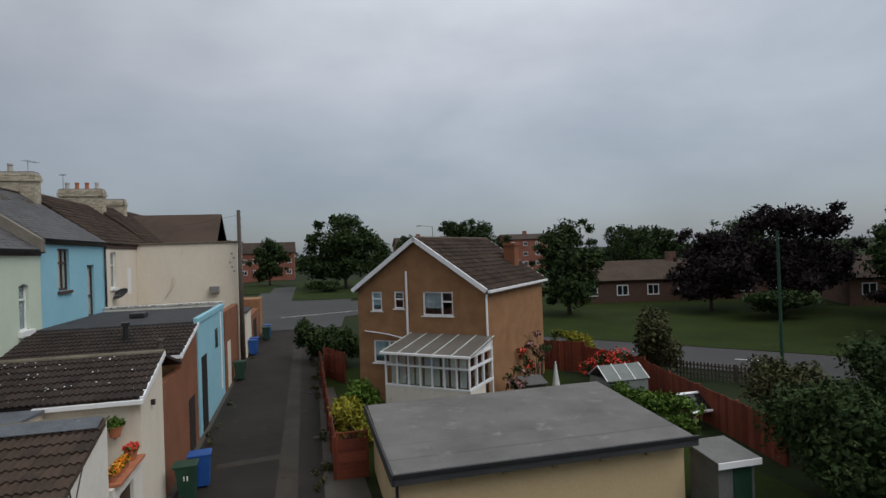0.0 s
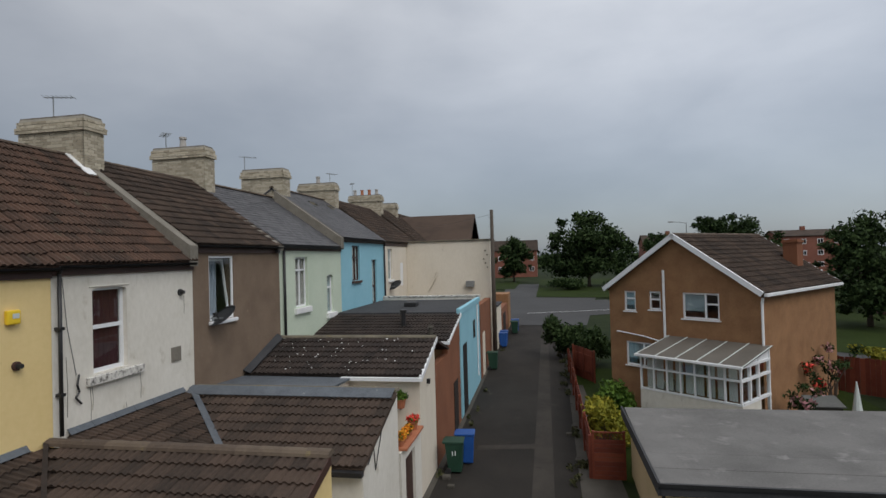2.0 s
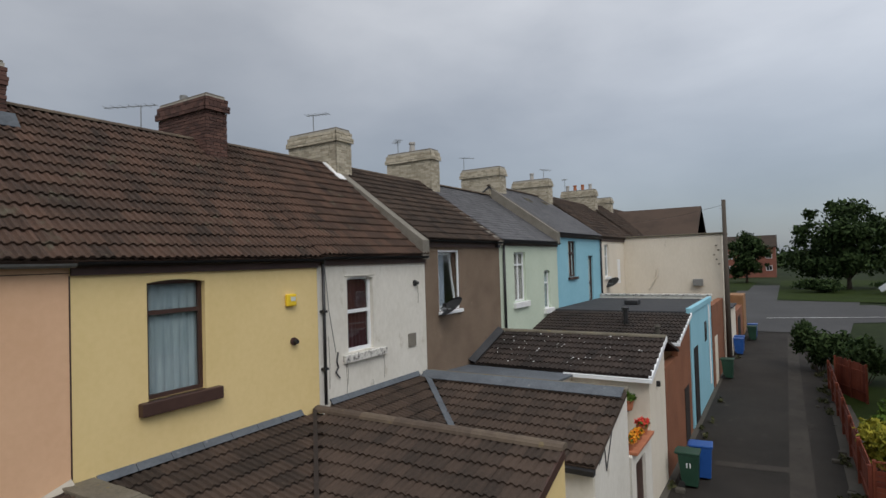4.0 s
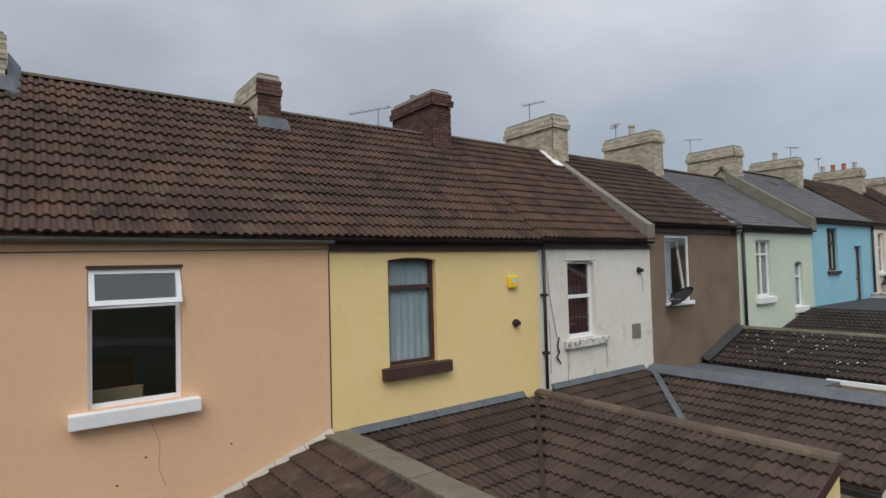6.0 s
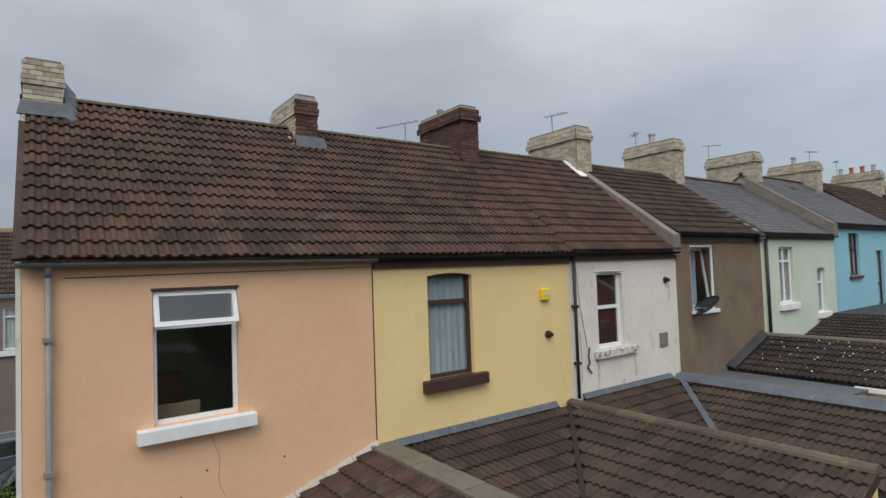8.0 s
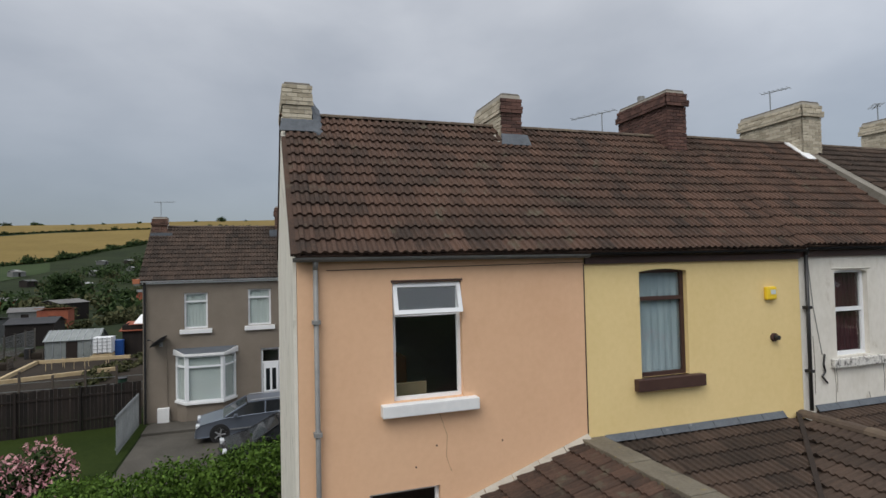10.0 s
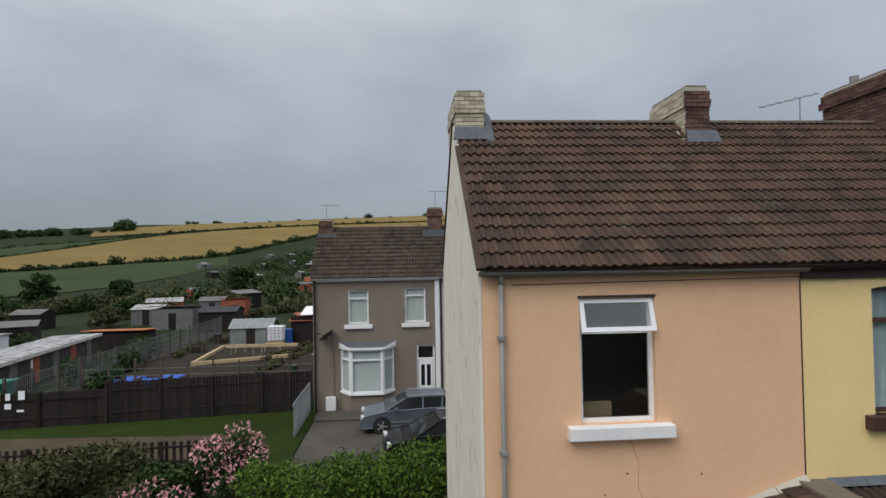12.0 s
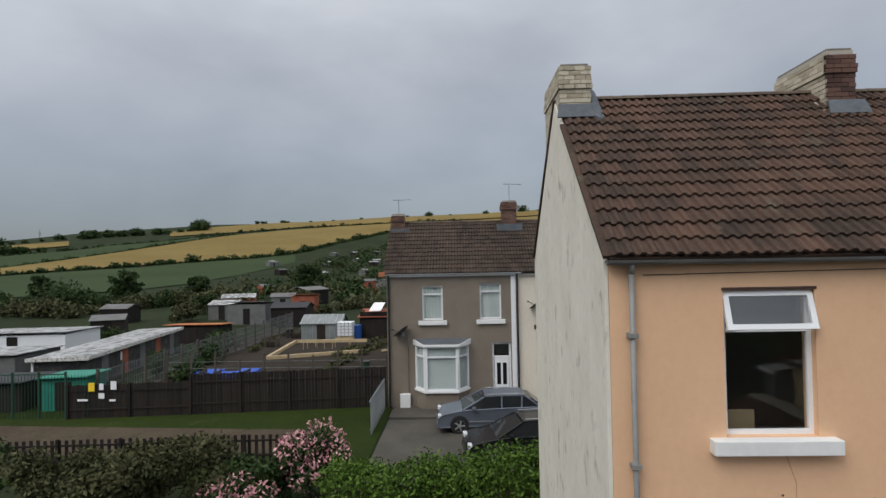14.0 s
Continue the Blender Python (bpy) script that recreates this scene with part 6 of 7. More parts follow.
for k, (x, y, h) in enumerate(((10.9, 25.5, 2.4), (11.5, 26.3, 2.9), (8.6, 22.9, 2.0))):
    CR = thing("climbing_rose", "straggly climbing rose with pink and red blooms on a brick wall", "shrub", "climbing roses", (x, y, OZ))
    rr = random.Random(300 + k)
    bm = bmesh.new()
    tips = []
    for i in range(6):
        p, q = Vector((0, 0, -0.05)), Vector((rr.uniform(-0.25, 0.25), rr.uniform(-0.2, 0.2), h * 0.45))
        e = Vector((rr.uniform(-0.8, 0.9), rr.uniform(-0.6, 0.6), h * rr.uniform(0.6, 1.0)))
        tube(bm, p, q, 0.045, 0.025, 6)
        tube(bm, q, e, 0.025, 0.01, 5)
        tips += [(*e, 0.3, 0.3, 0.22), (*((q + e) / 2), 0.18, 0.18, 0.14)]
    part("stems", bm, BARK, CR)
    ob = new("foliage", leaf_cloud("foliage", tips, 420, 0.08, LEAF, 310 + k, shell=0.1))
    ob.parent = CR
    ob = new("blossom", leaf_cloud("blossom", tips[::4], 60, 0.11, FLOWER if k else FLOWER_R, 320 + k, shell=0.5))
    ob.parent = CR
shrub("flowering_shrub", 14.8, 25.2, OZ, 1.7, 1.3, 1.9, 57, LEAF, 1300, 0.1, "shrub covered in red flowers", FLOWER_R, 900)
shrub("garden_hedge", 13.1, 19.6, OZ, 1.1, 3.0, 1.7, 58, LEAF_B, 3500, 0.09, "clipped green hedge beside the garage")
shrub("garden_hedge", 17.2, 34.0, OZ, 1.1, 3.2, 1.5, 59, LEAF_Y, 2600, 0.1, "low yellow-green clipped hedge")
shrub("conifer", 17.8, 25.6, OZ, 1.5, 1.5, 4.0, 60, LEAF_S, 3000, 0.12, "feathery brown-green conifer by the road")
shrub("large_bush", 14.4, 11.6, OZ, 2.7, 2.5, 4.0, 61, LEAF, 9000, 0.09, "large dark evergreen bush")
shrub("large_bush", 17.5, 13.5, OZ, 3.2, 2.6, 4.0, 62, LEAF, 8000, 0.1, "large dark evergreen bush")
shrub("large_bush", 17.8, 17.2, OZ, 2.4, 2.0, 2.6, 63, LEAF_S, 4500, 0.1, "dull green bush beside the road")
shrub("large_bush", 19.5, 8.5, OZ, 3.4, 3.0, 4.6, 64, LEAF, 8000, 0.1, "large dark evergreen bush")

shrub("large_bush", 12.6, 9.6, OZ, 1.9, 1.9, 3.2, 66, LEAF, 6500, 0.09, "large dark evergreen bush")
shrub("large_bush", 16.0, 9.8, OZ, 2.4, 2.2, 3.8, 67, LEAF, 6500, 0.09, "large dark evergreen bush")
PA = thing("garden_parasol", "folded pale green garden parasol", "parasol", at=(11.0, 23.4, OZ))
part("pole", pipe([(0, 0, 0), (0, 0, 2.0)], 0.025, 8), WHITE_P, PA)
bm = bmesh.new()
tube(bm, (0, 0, 0.7), (0, 0, 1.95), 0.2, 0.03, 9)
part("canopy", bm, BLIND, PA)
SH = thing("garden_store", "small pale wooden garden store", "store", at=(9.75, 23.2, OZ))
part("body", boxes((-0.5, 0.5, -0.35, 0.35, 0, 1.2)), CONCRETE, SH)
part("lid", slab(((-0.58, -0.45, 1.2), (0.58, -0.45, 1.2), (0.58, 0.42, 1.42), (-0.58, 0.42, 1.42)), 0.05), GREYSHED, SH)
GH = thing("small_greenhouse", "small glazed greenhouse in a garden", "greenhouse", at=(13.8, 22.8, OZ))
part("base", boxes((-1.0, 1.0, -0.8, 0.8, 0, 1.2)), mat("hazy_glazing", (0.16, 0.19, 0.18), (0.24, 0.27, 0.26), 0.25, 2, 10, 0.02), GH)
for sx in (-1, 1):
    part("roof_glazing", slab(((-1.05, sx * 0.85, 1.2), (1.05, sx * 0.85, 1.2), (1.05, 0, 1.75), (-1.05, 0, 1.75)), 0.03), mat("roof_glazing", (0.12, 0.14, 0.135), (0.18, 0.20, 0.195), 0.3, 2, 10, 0.02), GH)
    for i in range(4):
        a = -1.05 + i * 0.69
        part("bar", slab(((a, sx * 0.86, 1.215), (a + 0.04, sx * 0.86, 1.215), (a + 0.04, 0, 1.775), (a, 0, 1.775)), 0.03), WHITE_P, GH)
LS = thing("lean_to_shed", "low shed with a grey sheet roof beside the garage", "shed", at=(10.75, 12.75, OZ))
part("body", boxes((-0.5, 0.6, -0.5, 0.6, 0, 1.5)), GREYSHED, LS)
part("roof", slab(((-0.6, -0.62, 1.52), (0.72, -0.62, 1.52), (0.72, 0.7, 1.68), (-0.6, 0.7, 1.68)), 0.05), GREYSHED, LS)
part("white_fascia", boxes((-0.6, 0.72, -0.66, -0.625, 1.36, 1.52)), WHITE_P, LS)
part("door", boxes((-0.05, 0.5, -0.53, -0.502, 0.05, 1.3)), BIN_G, LS)
CF = thing("cold_frame", "white framed cold frame leaning in the garden", "cold frame", at=(14.9, 18.9, OZ + 0.55))
part("frame", slab(((-0.6, -0.5, 0.1), (0.6, -0.5, 0.1), (0.6, -0.42, 0.15), (-0.6, -0.42, 0.15)), 0.05), WHITE_P, CF)
part("rail", slab(((-0.6, 0.5, 0.55), (0.6, 0.5, 0.55), (0.6, 0.6, 0.6), (-0.6, 0.6, 0.6)), 0.05), WHITE_P, CF)
part("sheet", slab(((-0.55, -0.45, 0.12), (0.55, -0.45, 0.12), (0.55, 0.55, 0.56), (-0.55, 0.55, 0.56)), 0.02), CARGL, CF)
part("stand", boxes((-0.5, -0.42, 0.3, 0.4, -0.55, 0.4), (0.42, 0.5, 0.3, 0.4, -0.55, 0.4), (-0.5, -0.42, -0.45, -0.38, -0.55, 0.1), (0.42, 0.5, -0.45, -0.38, -0.55, 0.1)), TIMBER, CF)
UB = thing("utility_cabinet", "dark green street utility cabinet", "cabinet", at=(4.6, 40.0, ground_z(4.6, 40)))
part("body", bevelled(boxes((-0.5, 0.5, -0.3, 0.3, 0, 2.3)), 0.03), BIN_G, UB)
part("cap", bevelled(boxes((-0.55, 0.55, -0.35, 0.35, 2.3, 2.38)), 0.02), BIN_G, UB)


def street_lamp(x, y, h, arm, label):
    t = thing("street_lamp", label, "street lamp", "street lamps", (x, y, ground_z(x, y)))
    bm = bmesh.new()
    tube(bm, (0, 0, 0), (0, 0, h), 0.09, 0.05, 10)
    part("column", bm, STEEL if arm else BIN_G, t)
    if arm:
        part("arm", pipe([(0, 0, h - 0.05), (-1.0, 0, h + 0.12), (-1.6, 0, h + 0.14)], 0.04, 8), STEEL, t)
        part("lantern", bevelled(boxes((-2.2, -1.55, -0.13, 0.13, h + 0.08, h + 0.22)), 0.04), GREY_P, t)


street_lamp(17.2, 75, 9.6, True, "grey street lamp above the roofs")
street_lamp(20.6, 20.5, 7.6, False, "slim green lamp column beside the road")

# trees and houses beyond
tree(6.8, 100, 0.6, 13.2, 8.6, 71, leaves=9000, size=0.34, label="large round street tree on a grass island")
tree(-7.5, 122, 0.6, 10.0, 4.6, 72, leaves=4000, size=0.32)
tree(25.0, 50, 0.0, 9.2, 4.0, 73, leaves=7000, size=0.2)
tree(48.0, 76, 0.0, 9.4, 5.0, 74, leaves=4500, size=0.2)
tree(46.0, 44, 0.0, 9.8, 6.6, 75, LEAF_P, leaves=9000, size=0.22, label="dark purple-leaved tree on the green")
tree(38.0, 46, 0.0, 7.6, 5.0, 76, LEAF_P, leaves=6000, size=0.22, label="dark purple-leaved tree on the green")
tree(44.0, 26, 0.0, 10.5, 7.5, 77, leaves=11000, size=0.2)
tree(52.0, 34, 0.0, 10.0, 7.0, 78, leaves=8000, size=0.22)
tree(34.0, 16, 0.0, 8.6, 5.5, 79, leaves=7000, size=0.18)
tree(34.0, 130, 0.5, 13.0, 6.5, 80, leaves=5000, size=0.36)
tree(44.0, 135, 0.5, 13.5, 8.0, 81, leaves=5000, size=0.36)
tree(60.0, 90, 0.4, 9.5, 7.5, 82, leaves=5000, size=0.3)
tree(72.0, 80, 0.4, 10.0, 8.0, 83, leaves=5000, size=0.3)
tree(24.0, 128, 0.4, 10.0, 5.0, 84, leaves=4000, size=0.34)
shrub("roadside_shrub", 3.0, 92, 0.5, 4.0, 3.0, 2.0, 85, LEAF, 2500, 0.25, "low dark shrubs under a street tree")
shrub("roadside_shrub", 12.0, 88, 0.5, 4.5, 3.0, 2.0, 86, LEAF, 2500, 0.25, "low dark shrubs under a street tree")
shrub("roadside_shrub", 40, 40, 0.0, 6, 2.5, 2.2, 87, LEAF, 4000, 0.18, "low dark shrubs under the trees")
shrub("roadside_shrub", 50, 36, 0.0, 6, 2.5, 2.2, 88, LEAF_P, 4000, 0.18, "low dark shrubs under the trees")


def far_house(name, x0, x1, y0, y1, z0, eave, ridge, wall_m, roof_m, label, wins, along="x", turn=0.0, rows=(0.3, 0.7)):
    """A house beyond: walls, pitched roof, windows on the side that faces the camera."""
    cx, cy = (x0 + x1) / 2, (y0 + y1) / 2
    t = thing(name, label, "house", "far houses", (cx, cy, 0))
    t.rotation_euler = (0, 0, turn)
    a, b = (x1 - x0) / 2, (y1 - y0) / 2
    part("wall", boxes((-a, a, -b, b, z0 - 1, eave)), wall_m, t)
    part("roof", slab(((-a - 0.3, -b - 0.3, eave), (a + 0.3, -b - 0.3, eave), (a + 0.3, 0, ridge), (-a - 0.3, 0, ridge)), 0.15), roof_m, t)
    part("roof", slab(((-a - 0.3, b + 0.3, eave), (a + 0.3, b + 0.3, eave), (a + 0.3, 0.002, ridge), (-a - 0.3, 0.002, ridge)), 0.15), roof_m, t)
    for sx in (-a, a - 0.1):
        bm = bmesh.new()
        fa = [bm.verts.new(p) for p in ((sx, -b, eave), (sx, b, eave), (sx, 0, ridge - 0.1))]
        fb = [bm.verts.new((v.co.x + 0.1, v.co.y, v.co.z)) for v in fa]
        bm.faces.new(fa), bm.faces.new(fb[::-1])
        for i in range(3):
            bm.faces.new((fa[i], fb[i], fb[(i + 1) % 3], fa[(i + 1) % 3]))
        bmesh.ops.recalc_face_normals(bm, faces=bm.faces[:])
        part("gable", bm, wall_m, t)
    for r in rows:
        zc = z0 + (eave - z0) * r
        for i in range(wins):
            xc = -a + (2 * a) * (i + 0.5) / wins
            w = part("window", boxes((xc - 0.65, xc + 0.65, -b - 0.05, -b - 0.002, zc - 0.6, zc + 0.6)), WHITE_P, t)
            part("pane", boxes((xc - 0.55, xc - 0.04, -b - 0.06, -b - 0.051, zc - 0.5, zc + 0.5), (xc + 0.04, xc + 0.55, -b - 0.06, -b - 0.051, zc - 0.5, zc + 0.5)), CARGL, w)
    part("chimney", boxes((-0.5, 0.5, -0.4, 0.4, ridge - 0.5, ridge + 0.9)), wall_m, t)
    return t


far_house("brick_houses", -36, -3, 150, 158, 0.5, 7.6, 10.4, REDBRICK, TILE_DK, "row of red brick houses beyond the street", 12)
far_house("apartment_block", 56, 71, 150, 160, 0.4, 9.2, 10.8, REDBRICK, TILE_DK, "red brick apartment block behind trees", 4, rows=(0.2, 0.52, 0.84))
far_house("brick_house", 24, 37, 148, 156, 0.4, 8.4, 10.6, REDBRICK, TILE_DK, "brick house behind street trees", 3)
far_house("bungalow", 30, 54, 54, 61, 0.0, 2.5, 4.6, BROWNBRICK, TILE_DK, "long brick bungalow with brown roof beyond the green", 7, rows=(0.55,), turn=-0.25)
far_house("bungalow", 52, 72, 38, 45, 0.0, 2.5, 4.6, BROWNBRICK, TILE_DK, "long brick bungalow with brown roof beyond the green", 6, rows=(0.55,), turn=-0.5)
for i, (p, q) in enumerate((((-3, 60), (7.5, 63)), ((15, 37.2), (52, 0.2)))):
    p, q = Vector(p), Vector(q)
    for k in range(9):
        c = p + (q - p) * (k + 0.3) / 9
        d = (q - p).normalized()
        m = Matrix.Translation((c.x, c.y, ground_z(c.x, c.y) + 0.115)) @ Matrix.Rotation(math.atan2(d.y, d.x), 4, "Z")
        bm = bmesh.new()
        box(bm, 0, 1.6, -0.06, 0.06, 0, 0.006, m)
        single("road_marking", bm, WHITE_S, "worn white dash painted on the road", "road marking", "road markings")


# ---- grey house, cars and hedge to the west ----
HX = -29.85
GR = thing("end_house", "grey-brown pebbledashed house with white bay window", "house")
holes = [(-4.86, -3.84, 3.68, 5.36), (-2.03, -0.98, 3.7, 5.45), (-1.47, -0.55, -0.62, 2.55), (-4.9, -2.95, 0.35, 2.5)]
bm = bmesh.new()
wall_with_openings(bm, HX - 0.3, HX, -6.6, -0.3, -1.3, 5.98, holes)
part("front_wall", bm, GREY_R, GR)
part("side_wall", boxes((HX - 6.6, HX - 0.301, -6.6, -6.3, -1.3, 5.98)), GREY_R, GR)
part("rear_wall", boxes((HX - 6.6, HX - 6.3, -6.299, -0.3, -1.3, 5.98)), GREY_R, GR)
part("inner_walls", boxes((HX - 6.2, HX - 0.31, -6.2, -0.4, 2.7, 2.9), (HX - 2.2, HX - 2.0, -6.2, -0.4, -1, 5.9)), DARK, GR)
part("plinth", boxes((HX + 0.001, HX + 0.04, -6.6, -0.35, -1.3, -0.72)), FELT_DK, GR)
bm = bmesh.new()
fa = [bm.verts.new(p) for p in ((HX, -6.6, 5.98), (HX - 6.6, -6.6, 5.98), (HX - 3.3, -6.6, 8.55))]
fb = [bm.verts.new((v.co.x, -6.35, v.co.z)) for v in fa]
bm.faces.new(fa), bm.faces.new(fb[::-1])
for i in range(3):
    bm.faces.new((fa[i], fb[i], fb[(i + 1) % 3], fa[(i + 1) % 3]))
bmesh.ops.recalc_face_normals(bm, faces=bm.faces[:])
part("gable", bm, GREY_R, GR)
for s, nm in ((1, "roof"), (-1, "rear_roof")):
    ex = HX - 3.3 + s * 3.5
    d = part(nm, slab(((ex, -6.75, 5.96), (ex, 8.0, 5.96), (HX - 3.3, 8.0, 8.68), (HX - 3.3, -6.75, 8.68)), 0.08), TILE_DK, GR)
    if s > 0:
        sl = Vector((-3.5, 0, 2.72))
        tiles(d, (ex, -6.75, 5.965), (0, 1, 0), sl, 14.75, sl.length, TILE_DK, False)
ridge_run(GR, (HX - 3.3, -6.75, 8.73), (HX - 3.3, 8.0, 8.73))
part("verge_cap", bevelled(boxes((HX + 0.05, HX + 0.3, -6.95, -6.65, 5.85, 6.08)), 0.03), TERRACOTTA, GR)
gutter(GR, -6.7, 0.0, 5.97, WHITE_P, x=HX + 0.2)
part("fascia", boxes((HX + 0.005, HX + 0.1, -6.6, 8.0, 5.82, 5.96)), WHITE_P, GR)
part("white_strip", boxes((HX + 0.002, HX + 0.05, -0.5, -0.28, -1.0, 5.8)), WHITE_P, GR)
part("downpipe", pipe([(HX + 0.1, -6.5, 5.9), (HX + 0.1, -6.5, -0.9)], 0.05, 8), BLACK_P, GR)
part("downpipe", pipe([(HX + 0.1, -0.2, 5.9), (HX + 0.1, -0.2, -0.9)], 0.05, 8), BLACK_P, GR)
part("cable_duct", pipe([(HX + 0.03, -5.6, 3.0), (HX + 0.03, -5.6, 0.0)], 0.025, 6), GREY_R, GR)
window(GR, -4.86, -3.84, 3.68, 5.36, HX, WHITE_P, 0.08, bars=(4.95,), sill=(-5.05, -3.65, 3.45, 3.66, 0.12), sill_m=WHITE_S, back=(BLIND, 0.0), fr=0.08)
window(GR, -2.03, -0.98, 3.7, 5.45, HX, WHITE_P, 0.08, bars=(5.05,), sill=(-2.2, -0.8, 3.47, 3.68, 0.12), sill_m=WHITE_S, back=(BLIND, 0.0), fr=0.08)
dr = window(GR, -1.47, -0.55, -0.62, 2.55, HX, WHITE_P, 0.08, bars=(1.85,), fr=0.09, name="front_door", label="white panelled front door with dark glass")
part("door_leaf", boxes((HX - 0.125, HX - 0.085, -1.36, -0.66, -0.6, 1.8)), WHITE_P, dr)
part("door_glass", boxes((HX - 0.084, HX - 0.078, -1.25, -1.06, 0.5, 1.55), (HX - 0.084, HX - 0.078, -0.96, -0.77, 0.5, 1.55)), CARGL, dr)
part("letter_box", boxes((HX - 0.084, HX - 0.07, -1.15, -0.87, 0.25, 0.32)), BLACK_P, dr)
# bay
bay = [(HX, -5.2), (HX + 0.75, -4.7), (HX + 0.75, -3.15), (HX, -2.65)]
part("bay_wall", solid([(HX + 0.001, -5.2), (HX + 0.72, -4.72), (HX + 0.72, -3.13), (HX + 0.001, -2.65)], -1.2, 0.3), GREY_R, GR)
part("bay_sill", solid([(HX + 0.001, -5.3), (HX + 0.84, -4.75), (HX + 0.84, -3.1), (HX + 0.001, -2.55)], 0.301, 0.4), WHITE_S, GR)
part("bay_roof", solid([(HX + 0.001, -5.35), (HX + 0.9, -4.78), (HX + 0.9, -3.07), (HX + 0.001, -2.5)], 2.5, [2.76, 2.6, 2.6, 2.76]), WHITE_S, GR)
part("bay_lead", slab(((HX + 0.002, -5.3, 2.785), (HX + 0.86, -4.76, 2.62), (HX + 0.86, -3.09, 2.62), (HX + 0.002, -2.55, 2.785)), 0.015), LEAD, GR)
for (ax, ay), (bx, by) in zip(bay, bay[1:]):
    d = Vector((bx - ax, by - ay, 0))
    L, m = d.length, Matrix.Translation((ax, ay, 0)) @ Matrix.Rotation(math.atan2(by - ay, bx - ax), 4, "Z")
    bm = bmesh.new()
    for b in ((0, L, -0.04, 0.04, 0.4, 0.48), (0, L, -0.04, 0.04, 2.42, 2.5), (0, 0.1, -0.05, 0.05, 0.48, 2.42), (L - 0.1, L, -0.05, 0.05, 0.48, 2.42), (0.1, L - 0.1, -0.04, 0.04, 1.96, 2.04)):
        box(bm, *b, m)
    bw = part("bay_window", bm, WHITE_P, GR)
    bm = bmesh.new()
    box(bm, 0.08, L - 0.08, -0.004, 0.004, 0.45, 2.45, m)
    p = part("pane", bm, PANE, bw)
    p.visible_shadow = False
    bm = bmesh.new()
    box(bm, 0.06, L - 0.06, 0.06, 0.07, 0.45, 2.45, m)
    part("blind", bm, BLIND, bw)
part("meter_box", bevelled(boxes((HX + 0.002, HX + 0.2, -6.0, -5.5, -0.62, 0.12)), 0.015), WHITE_S, GR, "white meter box")
part("vent", boxes((HX + 0.721, HX + 0.76, -4.0, -3.75, -0.4, -0.2)), CONCRETE, GR)
brick_stack("chimney", HX - 3.7, HX - 2.9, -6.65, -5.95, 8.0, 9.15, BROWNBRICK, GR, "brown brick chimney")
part("flashing", boxes((HX - 2.9, HX - 2.6, -6.7, -5.7, 7.9, 8.35)), LEAD, GR)
brick_stack("chimney", HX - 3.7, HX - 2.9, -0.65, 0.15, 8.2, 9.75, BROWNBRICK, GR, "red brick chimney")
part("flashing", boxes((HX - 2.9, HX - 2.5, -0.95, 0.4, 8.0, 8.5)), LEAD, GR)
aerial(HX - 3.3, -6.3, 9.0, 1.2, 1.4, 1.0)
aerial(HX - 3.3, -0.2, 9.6, 1.4, 1.8, 1.0)
dish((HX + 0.04, -5.85, 2.95), 10)
GR.location = (0, 0, -0.18)
CRH = thing("neighbour_house", "cream rendered terraced house joined to the grey one", "house")
part("wall", boxes((HX - 6.5, HX - 0.02, -0.295, 8.0, -1.3, 5.76)), CREAM, CRH)
part("vent", boxes((HX - 0.02, HX + 0.03, 0.6, 0.8, 3.0, 3.2)), BROWN_P, CRH)
dish((HX + 0.0, 0.75, 4.2), 10)


